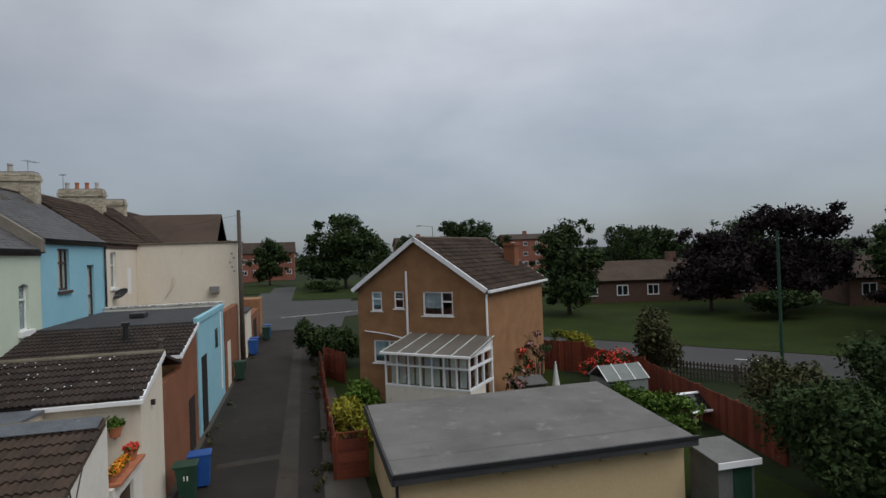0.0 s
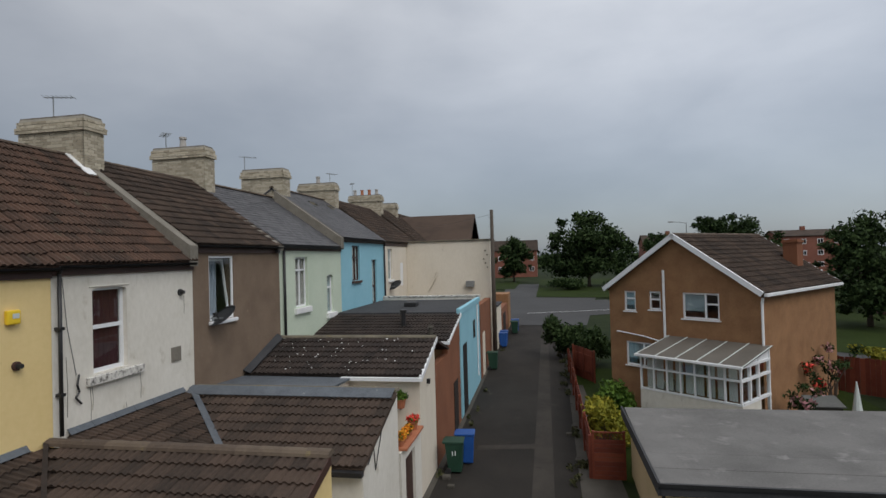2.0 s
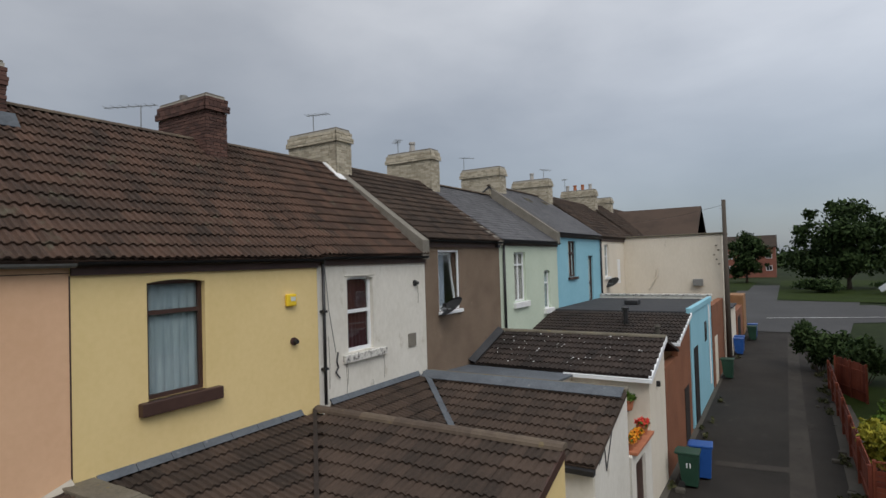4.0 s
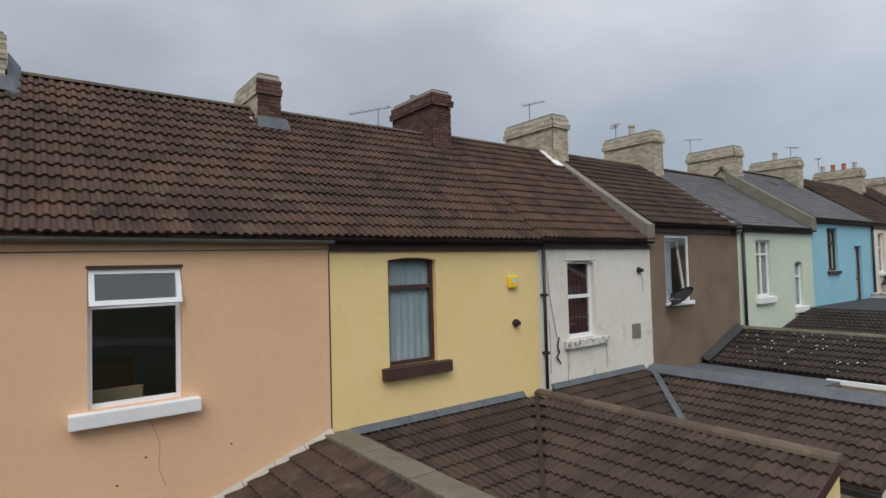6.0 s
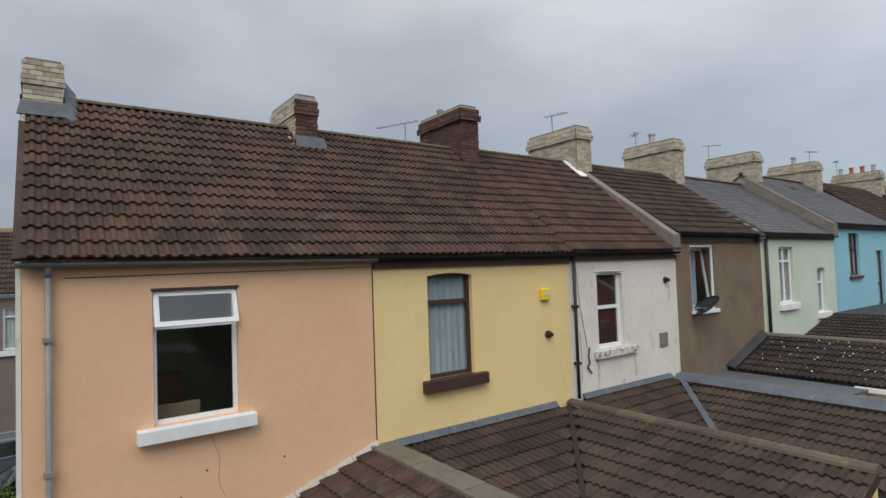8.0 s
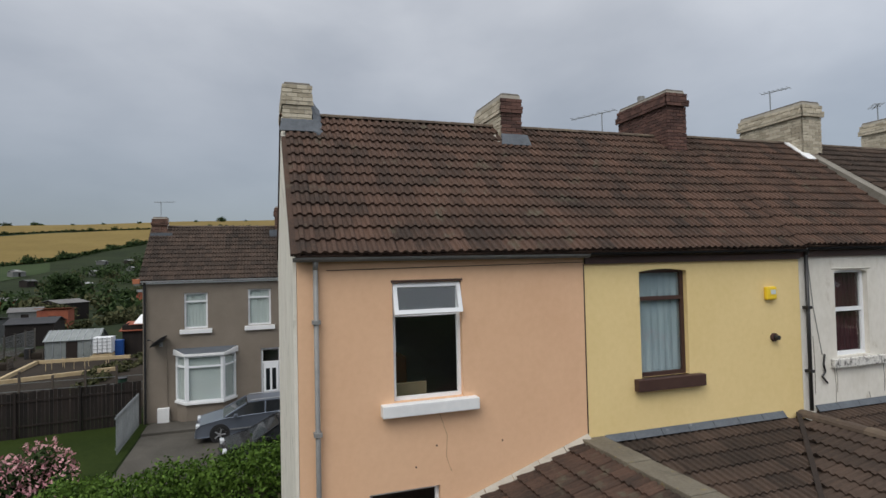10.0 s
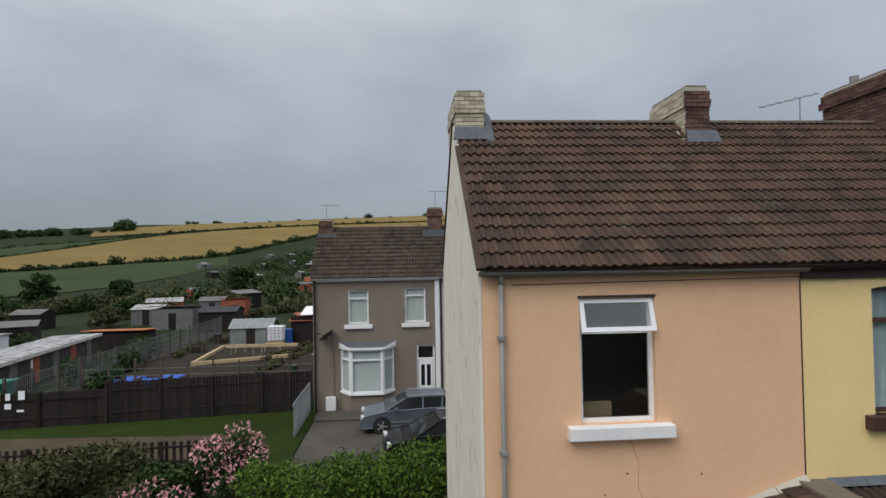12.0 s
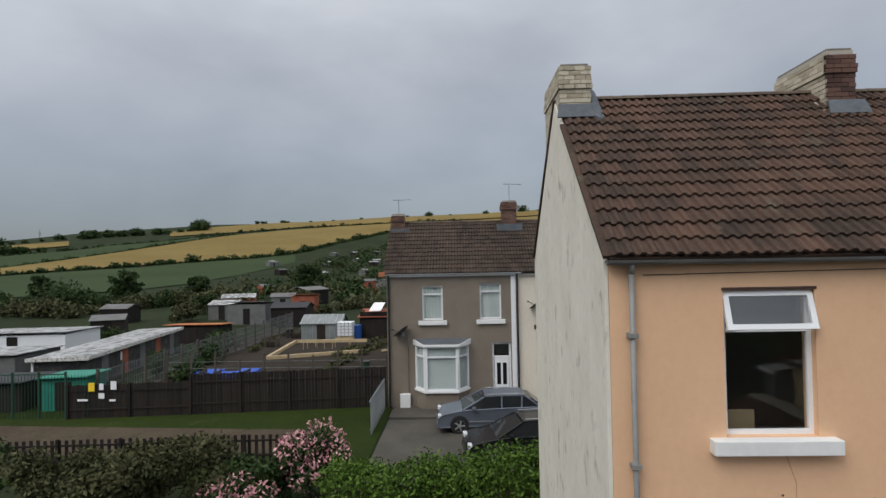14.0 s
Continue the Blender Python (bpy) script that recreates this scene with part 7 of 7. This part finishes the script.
def car(x, y, paint, label, turn=0.0):
    t = thing("parked_car", label, "car", "parked cars", (x, y, ground_z(x, y) + 0.05))
    t.rotation_euler = (0, 0, turn)
    side = [(-2.2, 0.24), (-2.29, 0.42), (-2.27, 0.6), (-2.1, 0.74), (-1.6, 0.85), (-1.15, 0.92), (0.4, 0.97), (1.9, 1.0), (2.2, 0.93), (2.27, 0.6), (2.2, 0.28)]
    bm = bmesh.new()
    rows = []
    for sx, k in ((-0.86, 0.97), (-0.89, 1.0), (0.89, 1.0), (0.86, 0.97)):
        rows.append([bm.verts.new((sx, y_ * (0.985 if abs(sx) < 0.88 else 1), z_ if k == 1.0 else z_ * 1.0 + (0.03 if z_ > 0.8 else 0))) for y_, z_ in side])
    n = len(side)
    for a, b in zip(rows, rows[1:]):
        for i in range(n):
            bm.faces.new((a[i], a[(i + 1) % n], b[(i + 1) % n], b[i]))
    bm.faces.new(rows[0][::-1]), bm.faces.new(rows[-1])
    bmesh.ops.recalc_face_normals(bm, faces=bm.faces[:])
    bevelled(bm, 0.035)
    part("body", bm, paint, t, smooth=False)
    cab = [(-1.25, 0.92), (-0.75, 1.2), (-0.35, 1.38), (0.3, 1.45), (1.2, 1.44), (1.7, 1.32), (2.12, 1.0)]
    bm = bmesh.new()
    lo = [[bm.verts.new((sx * (0.84 - 0.32 * (z_ - 0.93)), y_, z_)) for y_, z_ in cab] for sx in (-1, 1)]
    for i in range(len(cab) - 1):
        bm.faces.new((lo[0][i], lo[0][i + 1], lo[1][i + 1], lo[1][i]))
    bm.faces.new(lo[0][::-1]), bm.faces.new(lo[1])
    bmesh.ops.recalc_face_normals(bm, faces=bm.faces[:])
    part("cabin_glass", bm, CARGL, t)
    part("roof_panel", bevelled(slab(((-0.68, -0.3, 1.455), (0.68, -0.3, 1.455), (0.68, 1.4, 1.47), (-0.68, 1.4, 1.47)), 0.05), 0.02), paint, t)
    for sx in (-1, 1):
        for y0_, y1_, z1_ in ((-1.2, -0.33, 1.41), (0.38, 0.4, 1.42), (1.2, 1.25, 1.42), (2.05, 1.38, 1.42)):
            part("pillar", pipe([(sx * 0.85, y0_, 0.95), (sx * 0.69, y1_, z1_)], 0.035, 6), paint, t)
        part("roof_rail", pipe([(sx * 0.62, -0.2, 1.5), (sx * 0.62, 1.3, 1.51)], 0.02, 6), ALLOY, t)
        part("side_trim", boxes((sx * 0.9 - 0.012, sx * 0.9 + 0.012, -1.0, 1.0, 0.45, 0.49)), ALLOY, t)
        part("mirror", bevelled(boxes((sx * 0.98 - 0.1, sx * 0.98 + 0.1, -0.85, -0.7, 0.95, 1.08)), 0.03), paint, t)
        part("headlight", bevelled(boxes((sx * 0.68 - 0.18, sx * 0.68 + 0.18, -2.27, -2.12, 0.6, 0.75)), 0.03), LAMPG, t)
        for yy in (-1.38, 1.35):
            part("wheel_arch", pipe([(sx * 0.8, yy, 0.34), (sx * 0.897, yy, 0.34)], 0.385, 24), BLACK_P, t)
            w = part("wheel", pipe([(sx * 0.74, yy, 0.31), (sx * 0.905, yy, 0.31)], 0.33, 24), RUBBER, t)
            bm = bmesh.new()
            tube(bm, (sx * 0.9, yy, 0.31), (sx * 0.915, yy, 0.31), 0.07, seg=12)
            for k in range(5):
                a = k * 2 * math.pi / 5
                tube(bm, (sx * 0.908, yy, 0.31), (sx * 0.908, yy + 0.22 * math.cos(a), 0.31 + 0.22 * math.sin(a)), 0.03, seg=6)
            bmesh.ops.create_cone(bm, cap_ends=False, segments=24, radius1=0.24, radius2=0.24, depth=0.02, matrix=Matrix.Translation((sx * 0.908, yy, 0.31)) @ Matrix.Rotation(math.pi / 2, 4, "Y"))
            part("rim", bm, ALLOY, w)
    part("grille", boxes((-0.3, 0.3, -2.3, -2.24, 0.4, 0.68)), BLACK_P, t)
    part("bumper", bevelled(boxes((-0.84, 0.84, -2.32, -2.15, 0.22, 0.42)), 0.05), paint, t)
    return t


car(-26.5, -1.75, CARP, "silver-blue estate car parked by the grey house", 0.05)
car(-22.9, -0.6, CARK, "black car parked beside a hedge", 0.12)

DS = thing("front_step", "brown concrete front path and step", "step")
part("path", bevelled(boxes((HX + 0.8, HX + 2.2, -6.3, 0.2, -0.9, -0.6)), 0.02), CONCRETE, DS)
part("step", bevelled(boxes((HX + 0.05, HX + 0.79, -2.3, 0.2, -0.9, -0.55)), 0.02), CONCRETE, DS)
SG = thing("steel_railing", "galvanised steel side railing", "railing")
for i in range(26):
    y = -6.75
    x = -29.6 + i * 0.16
    part("bar", boxes((x, x + 0.05, y - 0.02, y + 0.02, -0.75, 0.75)), STEEL, SG)
for z in (-0.55, 0.6):
    part("rail", boxes((-29.7, -25.5, -6.8, -6.77, z, z + 0.06)), STEEL, SG)

# hedge by the gable
HD = thing("hedge", "dense bright green clipped hedge", "hedge", at=(0, 0, 0))
part("woody_base", boxes((-17.9, -17.5, -6.5, 2.5, GROUND, 0.3)), BARK, HD)
blobs = []
rng = random.Random(8)
for i in range(44):
    y = -6.6 + 9.3 * (i + 0.5) / 44
    hgt = 1.6 + 0.55 * smooth01((y + 5) / 5) + rng.uniform(-0.1, 0.12)
    for k in (0.3, 0.75):
        blobs.append((-17.7 + rng.uniform(-0.35, 0.35), y, GROUND + hgt * k, 0.85, 0.55, hgt * 0.36))
ob = new("foliage", leaf_cloud("foliage", blobs, 38000, 0.062, LEAF_B, 91, shell=0.5))
ob.parent = HD
shrub("flowering_shrub", -19.2, -7.2, GROUND, 1.5, 1.2, 2.3, 92, LEAF, 2600, 0.08, "shrub covered in pink blossom", FLOWER, 1500)
shrub("flowering_shrub", -17.2, -8.8, GROUND, 1.3, 1.1, 1.5, 93, LEAF, 1800, 0.08, "low shrub with pink blossom", FLOWER, 900)
shrub("dull_bush", -18.0, -11.6, GROUND, 2.4, 2.5, 2.6, 94, LEAF_S, 8000, 0.08, "dull brown-green bush on rough ground")
shrub("dull_bush", -18.2, -14.6, GROUND, 2.2, 2.0, 2.0, 95, LEAF_S, 5000, 0.08, "dull brown-green bush on rough ground")
shrub("dark_bush", -18.6, -8.9, GROUND, 1.3, 1.3, 1.7, 96, LEAF, 3500, 0.08, "dark green bush by a palisade fence")
shrub("dark_bush", -17.5, -17.2, GROUND, 2.0, 1.8, 2.5, 97, LEAF, 5000, 0.08, "dark green bush on rough ground")
shrub("dark_bush", -16.6, -0.6, GROUND, 1.0, 0.8, 1.2, 98, LEAF_S, 1600, 0.07, "dry twiggy bush below the gable wall")
board_fence((-22.6, -8.6), (-21.6, -24.0), 1.0, 62, FENCE_D, "palisade_fence", "dark palisade fence across rough grass", fill=0.5)
board_fence((-30.0, -6.75), (-28.9, -16.0), 1.95, 62, FENCE_D, "timber_fence", "dark brown close-boarded timber fence")
board_fence((-28.9, -16.0), (-28.3, -21.6), 1.6, 30, FENCE_D, "timber_fence", "dark boarded fence with small notices")
NT = thing("notice_set", "small yellow and white notices on a dark fence", "notice")
for y, z, w, h, m_ in ((-20.5, 0.55, 0.3, 0.4, YELLOW_P), (-20.05, 0.6, 0.2, 0.3, WHITE_P), (-20.05, 0.2, 0.28, 0.25, WHITE_P), (-19.5, 0.6, 0.28, 0.4, WHITE_P), (-20.9, 0.1, 0.5, 0.1, WHITE_P), (-19.55, 0.05, 0.3, 0.1, WHITE_P)):
    x = -28.3 + (y + 21.6) * -0.107 + 0.06
    part("notice", boxes((x, x + 0.015, y - w / 2, y + w / 2, z, z + h)), m_, NT)
GM = thing("green_mesh_fence", "dark green mesh fence with posts", "fence", "fences")
for i in range(9):
    y = -21.8 - i * 1.3
    part("post", boxes((-28.4, -28.32, y, y + 0.08, GROUND, 1.5)), BIN_G, GM)
    for k in range(8):
        part("wire", boxes((-28.37, -28.355, y + k * 0.16, y + k * 0.16 + 0.02, GROUND, 1.35)), BIN_G, GM)
part("rail", boxes((-28.38, -28.34, -33, -21.7, 1.35, 1.4)), BIN_G, GM)


# ---- allotments ----
def shed(x, y, w, d, h, wall_m, roof_m, label, turn=0.0, rise=0.5, flat=False, glaze=False):
    t = thing("allotment_shed", label, "shed", "allotment sheds", (x, y, ground_z(x, y)))
    t.rotation_euler = (0, 0, turn)
    for bx in ((-w / 2, w / 2, -d / 2, -d / 2 + 0.06), (-w / 2, w / 2, d / 2 - 0.06, d / 2), (-w / 2, -w / 2 + 0.06, -d / 2 + 0.061, d / 2 - 0.061), (w / 2 - 0.06, w / 2, -d / 2 + 0.061, d / 2 - 0.061)):
        part("wall", boxes((*bx, 0, h)), wall_m, t)
    if flat:
        part("roof", slab(((-w / 2 - 0.2, -d / 2 - 0.2, h + 0.06), (w / 2 + 0.2, -d / 2 - 0.2, h + 0.06 + rise), (w / 2 + 0.2, d / 2 + 0.2, h + 0.06 + rise), (-w / 2 - 0.2, d / 2 + 0.2, h + 0.06)), 0.06), roof_m, t)
    else:
        for s in (-1, 1):
            part("roof", slab(((s * (w / 2 + 0.15), -d / 2 - 0.15, h), (s * (w / 2 + 0.15), d / 2 + 0.15, h), (0, d / 2 + 0.15, h + rise), (0, -d / 2 - 0.15, h + rise)), 0.05), roof_m, t)
        for yy in (-d / 2, d / 2 - 0.05):
            bm = bmesh.new()
            fa = [bm.verts.new(p) for p in ((-w / 2, yy, h), (w / 2, yy, h), (0, yy, h + rise - 0.04))]
            fb = [bm.verts.new((v.co.x, yy + 0.05, v.co.z)) for v in fa]
            bm.faces.new(fa), bm.faces.new(fb[::-1])
            for i in range(3):
                bm.faces.new((fa[i], fb[i], fb[(i + 1) % 3], fa[(i + 1) % 3]))
            bmesh.ops.recalc_face_normals(bm, faces=bm.faces[:])
            part("gable", bm, wall_m, t)
    part("door", boxes((w / 2 + 0.002, w / 2 + 0.04, -0.4, 0.4, 0.05, min(1.9, h - 0.1))), FENCE_D, t)
    if glaze:
        for k in range(8):
            a = -d / 2 + d * k / 7
            part("glazing_bar", boxes((w / 2 + 0.003, w / 2 + 0.03, a - 0.02, a + 0.02, 0, h)), STEEL, t)
            part("roof_bar", slab(((w / 2 + 0.16, a - 0.03, h + 0.02), (w / 2 + 0.16, a + 0.03, h + 0.02), (0, a + 0.03, h + rise + 0.02), (0, a - 0.03, h + rise + 0.02)), 0.02), STEEL, t)
    return t


HAZE = mat("greenhouse_glazing", (0.15, 0.17, 0.165), (0.24, 0.26, 0.255), 0.25, 1, 6, 0.02)
shed(-55.3, -16.1, 2.8, 3.7, 1.5, HAZE, HAZE, "glazed allotment greenhouse with pale frame", rise=0.75, glaze=True)
shed(-55.6, -10.9, 3.0, 3.2, 2.5, FENCE_D, RUST, "dark shed with red and white sheet roof", flat=True, rise=-0.5)
WS = single("roof_sheet", slab(((-57.1, -11.6, 2.4), (-53.8, -11.6, 1.87), (-53.8, -10.5, 1.87), (-57.1, -10.5, 2.4)), 0.03), WHITE_S, "white sheet on a red shed roof", "roof sheet")
shed(-66, -22.5, 3.2, 4.0, 2.2, FENCE_D, FELT_DK, "dark timber allotment shed with felt roof")
shed(-69, -28.5, 3.0, 4.6, 2.4, GREYSHED, FELT, "grey boarded allotment shed", flat=True, rise=0.3)
shed(-75, -34.0, 3.5, 3.5, 2.0, GREYSHED, CORR, "grey allotment shed with pale sheet roof")
shed(-84, -36.0, 4.0, 4.5, 2.3, RUST, CORR, "rusty allotment shed with pale sheet roof", 0.3)
shed(-86, -30.0, 3.4, 3.4, 2.2, GREYSHED, FELT, "grey boarded allotment shed", 0.2)
shed(-80, -25.0, 2.4, 3.2, 2.6, RUST, RUST, "red painted allotment shed", flat=True, rise=0.2)
shed(-72, -46.5, 3.0, 3.4, 1.9, FENCE_D, FELT, "dark timber shed beside the scrub")
rng = random.Random(77)
for i in range(40):
    d, az = rng.uniform(85, 360), rng.uniform(84, 110)
    x, y = polar(d, az)
    shed(x, y, rng.uniform(2.4, 5), rng.uniform(2.4, 5), rng.uniform(1.8, 2.6), rng.choice((GREYSHED, FENCE_D, RUST, GREYSHED)), rng.choice((CORR, FELT, CORR, GREYSHED, FELT)), "weathered allotment shed among scrub", rng.uniform(0, 1.5))
# long flat-roofed store and white sheds
LB = thing("long_store", "long low store with peeling white flat roof", "store", at=(-41.4, -27.4, GROUND))
LB.rotation_euler = (0, 0, radians(7))
part("wall", boxes((-7.0, 7.0, -1.5, 1.5, 0, 1.82)), mat("patched_dark_boards", (0.02, 0.02, 0.02), (0.07, 0.065, 0.06), 0.9, 2.5, 9, 0.4, stain=(0.26, 0.25, 0.24), amount=0.35), LB, "dark boarded wall patched with pale scraps")
part("roof", slab(((-7.3, -1.75, 1.9), (7.3, -1.75, 1.9), (7.3, 1.75, 1.98), (-7.3, 1.75, 1.98)), 0.1), CORR, LB)
part("fascia", boxes((7.301, 7.34, -1.75, 1.75, 1.74, 1.95), (-7.3, 7.3, 1.751, 1.79, 1.76, 1.96)), FLAKED, LB)
for i in range(5):
    part("door", boxes((-5.8 + i * 2.6, -5.0 + i * 2.6, 1.501, 1.54, 0, 1.7)), RUST if i % 2 else GREYSHED, LB)
part("corner_post", boxes((7.001, 7.1, -1.56, -1.44, 0, 1.8)), WHITE_S, LB)
part("notice_board", boxes((2.4, 3.0, 1.501, 1.53, 1.0, 1.55)), WHITE_P, LB)
shed(-47.5, -38.5, 5, 8, 1.9, WHITE_P, CORR, "white painted flat-roofed store", 0.1, 0.2, True)
shed(-38.0, -33.0, 4.5, 4.5, 1.7, GREYSHED, CORR, "grey store with a white flat roof", 0.1, 0.15, True)
shed(-30.9, -23.1, 2.2, 2.0, 1.55, TEAL, TEAL, "store covered in turquoise sheeting", 0.15, 0.12, True)
shed(-31.0, -26.6, 3.2, 3.0, 1.35, FENCE_D, FELT_DK, "dark store with grey felt roof", 0.1, 0.15, True)
shed(-59.5, -39.8, 2.6, 3.0, 1.7, FENCE_D, GREYSHED, "small dark shed with a ribbed grey roof", 0.4)
shed(-54.0, -27.6, 2.6, 5.0, 1.5, FENCE_D, ORANGE_S, "low shed with orange sheet roof", flat=True, rise=0.2)
# water tank
WT = thing("water_tank", "white plastic water tank in a steel cage", "water tank", at=(-52.9, -13.55, ground_z(-52.9, -13.55)))
part("tank", bevelled(boxes((-0.6, 0.6, -0.7, 0.7, 0.5, 1.75)), 0.06), WHITE_P, WT)
for k in range(5):
    part("cage_bar", boxes((0.61, 0.64, -0.7 + k * 0.34, -0.66 + k * 0.34, 0.45, 1.8)), STEEL, WT)
    part("cage_rail", boxes((0.641, 0.66, -0.72, 0.72, 0.55 + k * 0.28, 0.58 + k * 0.28)), STEEL, WT)
part("pallet", boxes((-0.6, 0.6, -0.7, 0.7, 0.1, 0.45)), TIMBER, WT)
BB = thing("water_butt", "blue plastic water butt", "barrel", at=(-53.6, -12.7, ground_z(-53.6, -12.7)))
part("barrel", pipe([(0, 0, 0), (0, 0, 1.3)], 0.45, 14), BIN_B, BB)
part("lid", pipe([(0, 0, 1.3), (0, 0, 1.36)], 0.47, 14), BIN_B, BB)
RB = thing("raised_bed", "raised bed edged with pale sawn timber", "raised bed")
for p, q in (((-43.6, -17.5), (-46.2, -11.0)), ((-52.0, -17.9), (-52.0, -11.5)), ((-43.6, -17.5), (-52.0, -17.9))):
    d = Vector((q[0] - p[0], q[1] - p[1], 0))
    bm = bmesh.new()
    box(bm, 0, d.length, -0.12, 0.12, 0, 0.28, Matrix.Translation((p[0], p[1], -0.75)) @ Matrix.Rotation(math.atan2(d.y, d.x), 4, "Z"))
    part("edging", bm, TIMBER, RB)
for i in range(9):
    x, y = -51 + rng.uniform(0, 4), -17 + rng.uniform(0, 5)
    part("cane", pipe([(x, y, -0.75), (x + 0.05, y, 0.0)], 0.025, 5), TIMBER, RB)
for i, (x, y) in enumerate(((-37.3, -20.1), (-37.6, -19.0), (-37.2, -17.9), (-37.8, -16.7))):
    t = single("blue_tarpaulin", bevelled(boxes((x - 0.7, x + 0.7, y - 0.65, y + 0.65, -0.78, -0.42 + 0.08 * (i % 2))), 0.1), TARP, "crumpled blue tarpaulin over a heap", "tarpaulin", "tarpaulins")
crng = random.Random(404)
for i in range(26):
    x, y, a_ = crng.uniform(-60, -35), crng.uniform(-20.6, -8.5), crng.uniform(0, 3.1)
    if -53 < x < -43 and -18.5 < y < -10.5:
        continue
    kind = i % 3
    if kind == 0:
        bm = bmesh.new()
        box(bm, -0.7, 0.7, -0.08, 0.08, 0, 0.12, Matrix.Translation((x, y, GROUND + 0.03)) @ Matrix.Rotation(a_, 4, "Z"))
        single("plank", bm, TIMBER, "loose pale plank lying on the soil", "plank", "loose planks")
    elif kind == 1:
        t = thing("water_butt", "dark plastic water butt on an allotment", "barrel", "water butts", (x, y, GROUND + 0.03))
        part("barrel", pipe([(0, 0, 0), (0, 0, 0.8)], 0.3, 12), BIN_G if i % 2 else BLACK_P, t)
        part("lid", pipe([(0, 0, 0.8), (0, 0, 0.85)], 0.32, 12), BLACK_P, t)
    else:
        t = thing("compost_bin", "rough timber compost bin", "compost bin", "compost bins", (x, y, GROUND + 0.03))
        for k in range(4):
            part("slat", boxes((-0.5, 0.5, -0.5, -0.46, 0.05 + 0.2 * k, 0.2 + 0.2 * k)), POLEM, t)
            part("slat", boxes((-0.5, 0.5, 0.46, 0.5, 0.05 + 0.2 * k, 0.2 + 0.2 * k)), POLEM, t)
        for u, v in ((-0.5, -0.45), (0.46, -0.45), (-0.5, 0.41), (0.46, 0.41)):
            part("post", boxes((u, u + 0.04, v, v + 0.04, 0, 0.9)), POLEM, t)
        part("compost", bevelled(boxes((-0.44, 0.44, -0.4, 0.4, 0, 0.5)), 0.12), SOIL, t)
CFN = thing("chain_link_fence", "galvanised chain-link fence with concrete posts", "fence", "fences")
MESHM = mat("fence_mesh", (0.10, 0.11, 0.11), (0.16, 0.17, 0.17), 0.7, 2, 14, 0.1)
p, q = Vector((-30.6, -21.7)), Vector((-62.0, -21.3))
for i in range(16):
    c = p + (q - p) * i / 15
    part("post", boxes((c.x - 0.06, c.x + 0.06, c.y - 0.06, c.y + 0.06, GROUND, 1.2)), CONCRETE, CFN)
bm = bmesh.new()
for i in range(190):
    c = p + (q - p) * i / 190
    box(bm, c.x - 0.008, c.x + 0.008, c.y - 0.008, c.y + 0.008, GROUND, 1.05)
for z in (-0.6, -0.2, 0.2, 0.6, 1.05):
    tube(bm, (p.x, p.y, z), (q.x, q.y, z), 0.012, seg=4)
tagged(part("mesh", bm, MESHM, CFN), kind="stuff")
ALF = thing("low_mesh_fence", "low sagging mesh fence on rough posts", "fence", "fences")
for i in range(11):
    y = -21 + i * 1.5
    part("post", boxes((-36.05, -35.95, y - 0.05, y + 0.05, GROUND, 0.85 + 0.15 * (i % 3))), POLEM, ALF)
for z in (-0.3, 0.1, 0.5):
    part("strand", boxes((-36.01, -35.99, -21, -6, z, z + 0.03)), MESHM, ALF)
shrub("dark_bush", -37.5, -22.6, GROUND, 0.7, 0.7, 1.9, 121, LEAF, 1800, 0.12, "narrow dark green bush by a fence")
for i in range(16):
    d, az = rng.uniform(64, 150), rng.uniform(84, 118)
    x, y = polar(d, az)
    shrub("allotment_bush", x, y, ground_z(x, y), rng.uniform(1.5, 3.2), rng.uniform(1.5, 3.2), rng.uniform(1.6, 3.4), 130 + i, LEAF if i % 3 else LEAF_S, 1500, 0.22, "dark green bush among the allotments")
for i, (d, az, h) in enumerate(((150, 96, 8), (175, 88, 9), (120, 116, 5), (150, 128, 5.5), (125, 122, 6.5), (210, 82, 9), (140, 106, 7))):
    x, y = polar(d, az)
    tree(x, y, ground_z(x, y), h, h * 0.55, 160 + i, leaves=2600, size=0.32, label="dark hedgerow tree among the allotments")
for i in range(3):
    x, y = polar(1400, 128 + 4 * i)
    py = thing("pylon", "faint steel lattice pylon on the horizon", "pylon", "pylons", (x, y, ground_z(x, y)))
    part("mast", pipe([(-3, 0, 0), (0, 0, 38)], 0.5, 5), STEEL, py)
    part("leg", pipe([(3, 0, 0), (0, 0, 38)], 0.5, 5), STEEL, py)
    part("arm", pipe([(-6, 0, 30), (6, 0, 30)], 0.4, 5), STEEL, py)
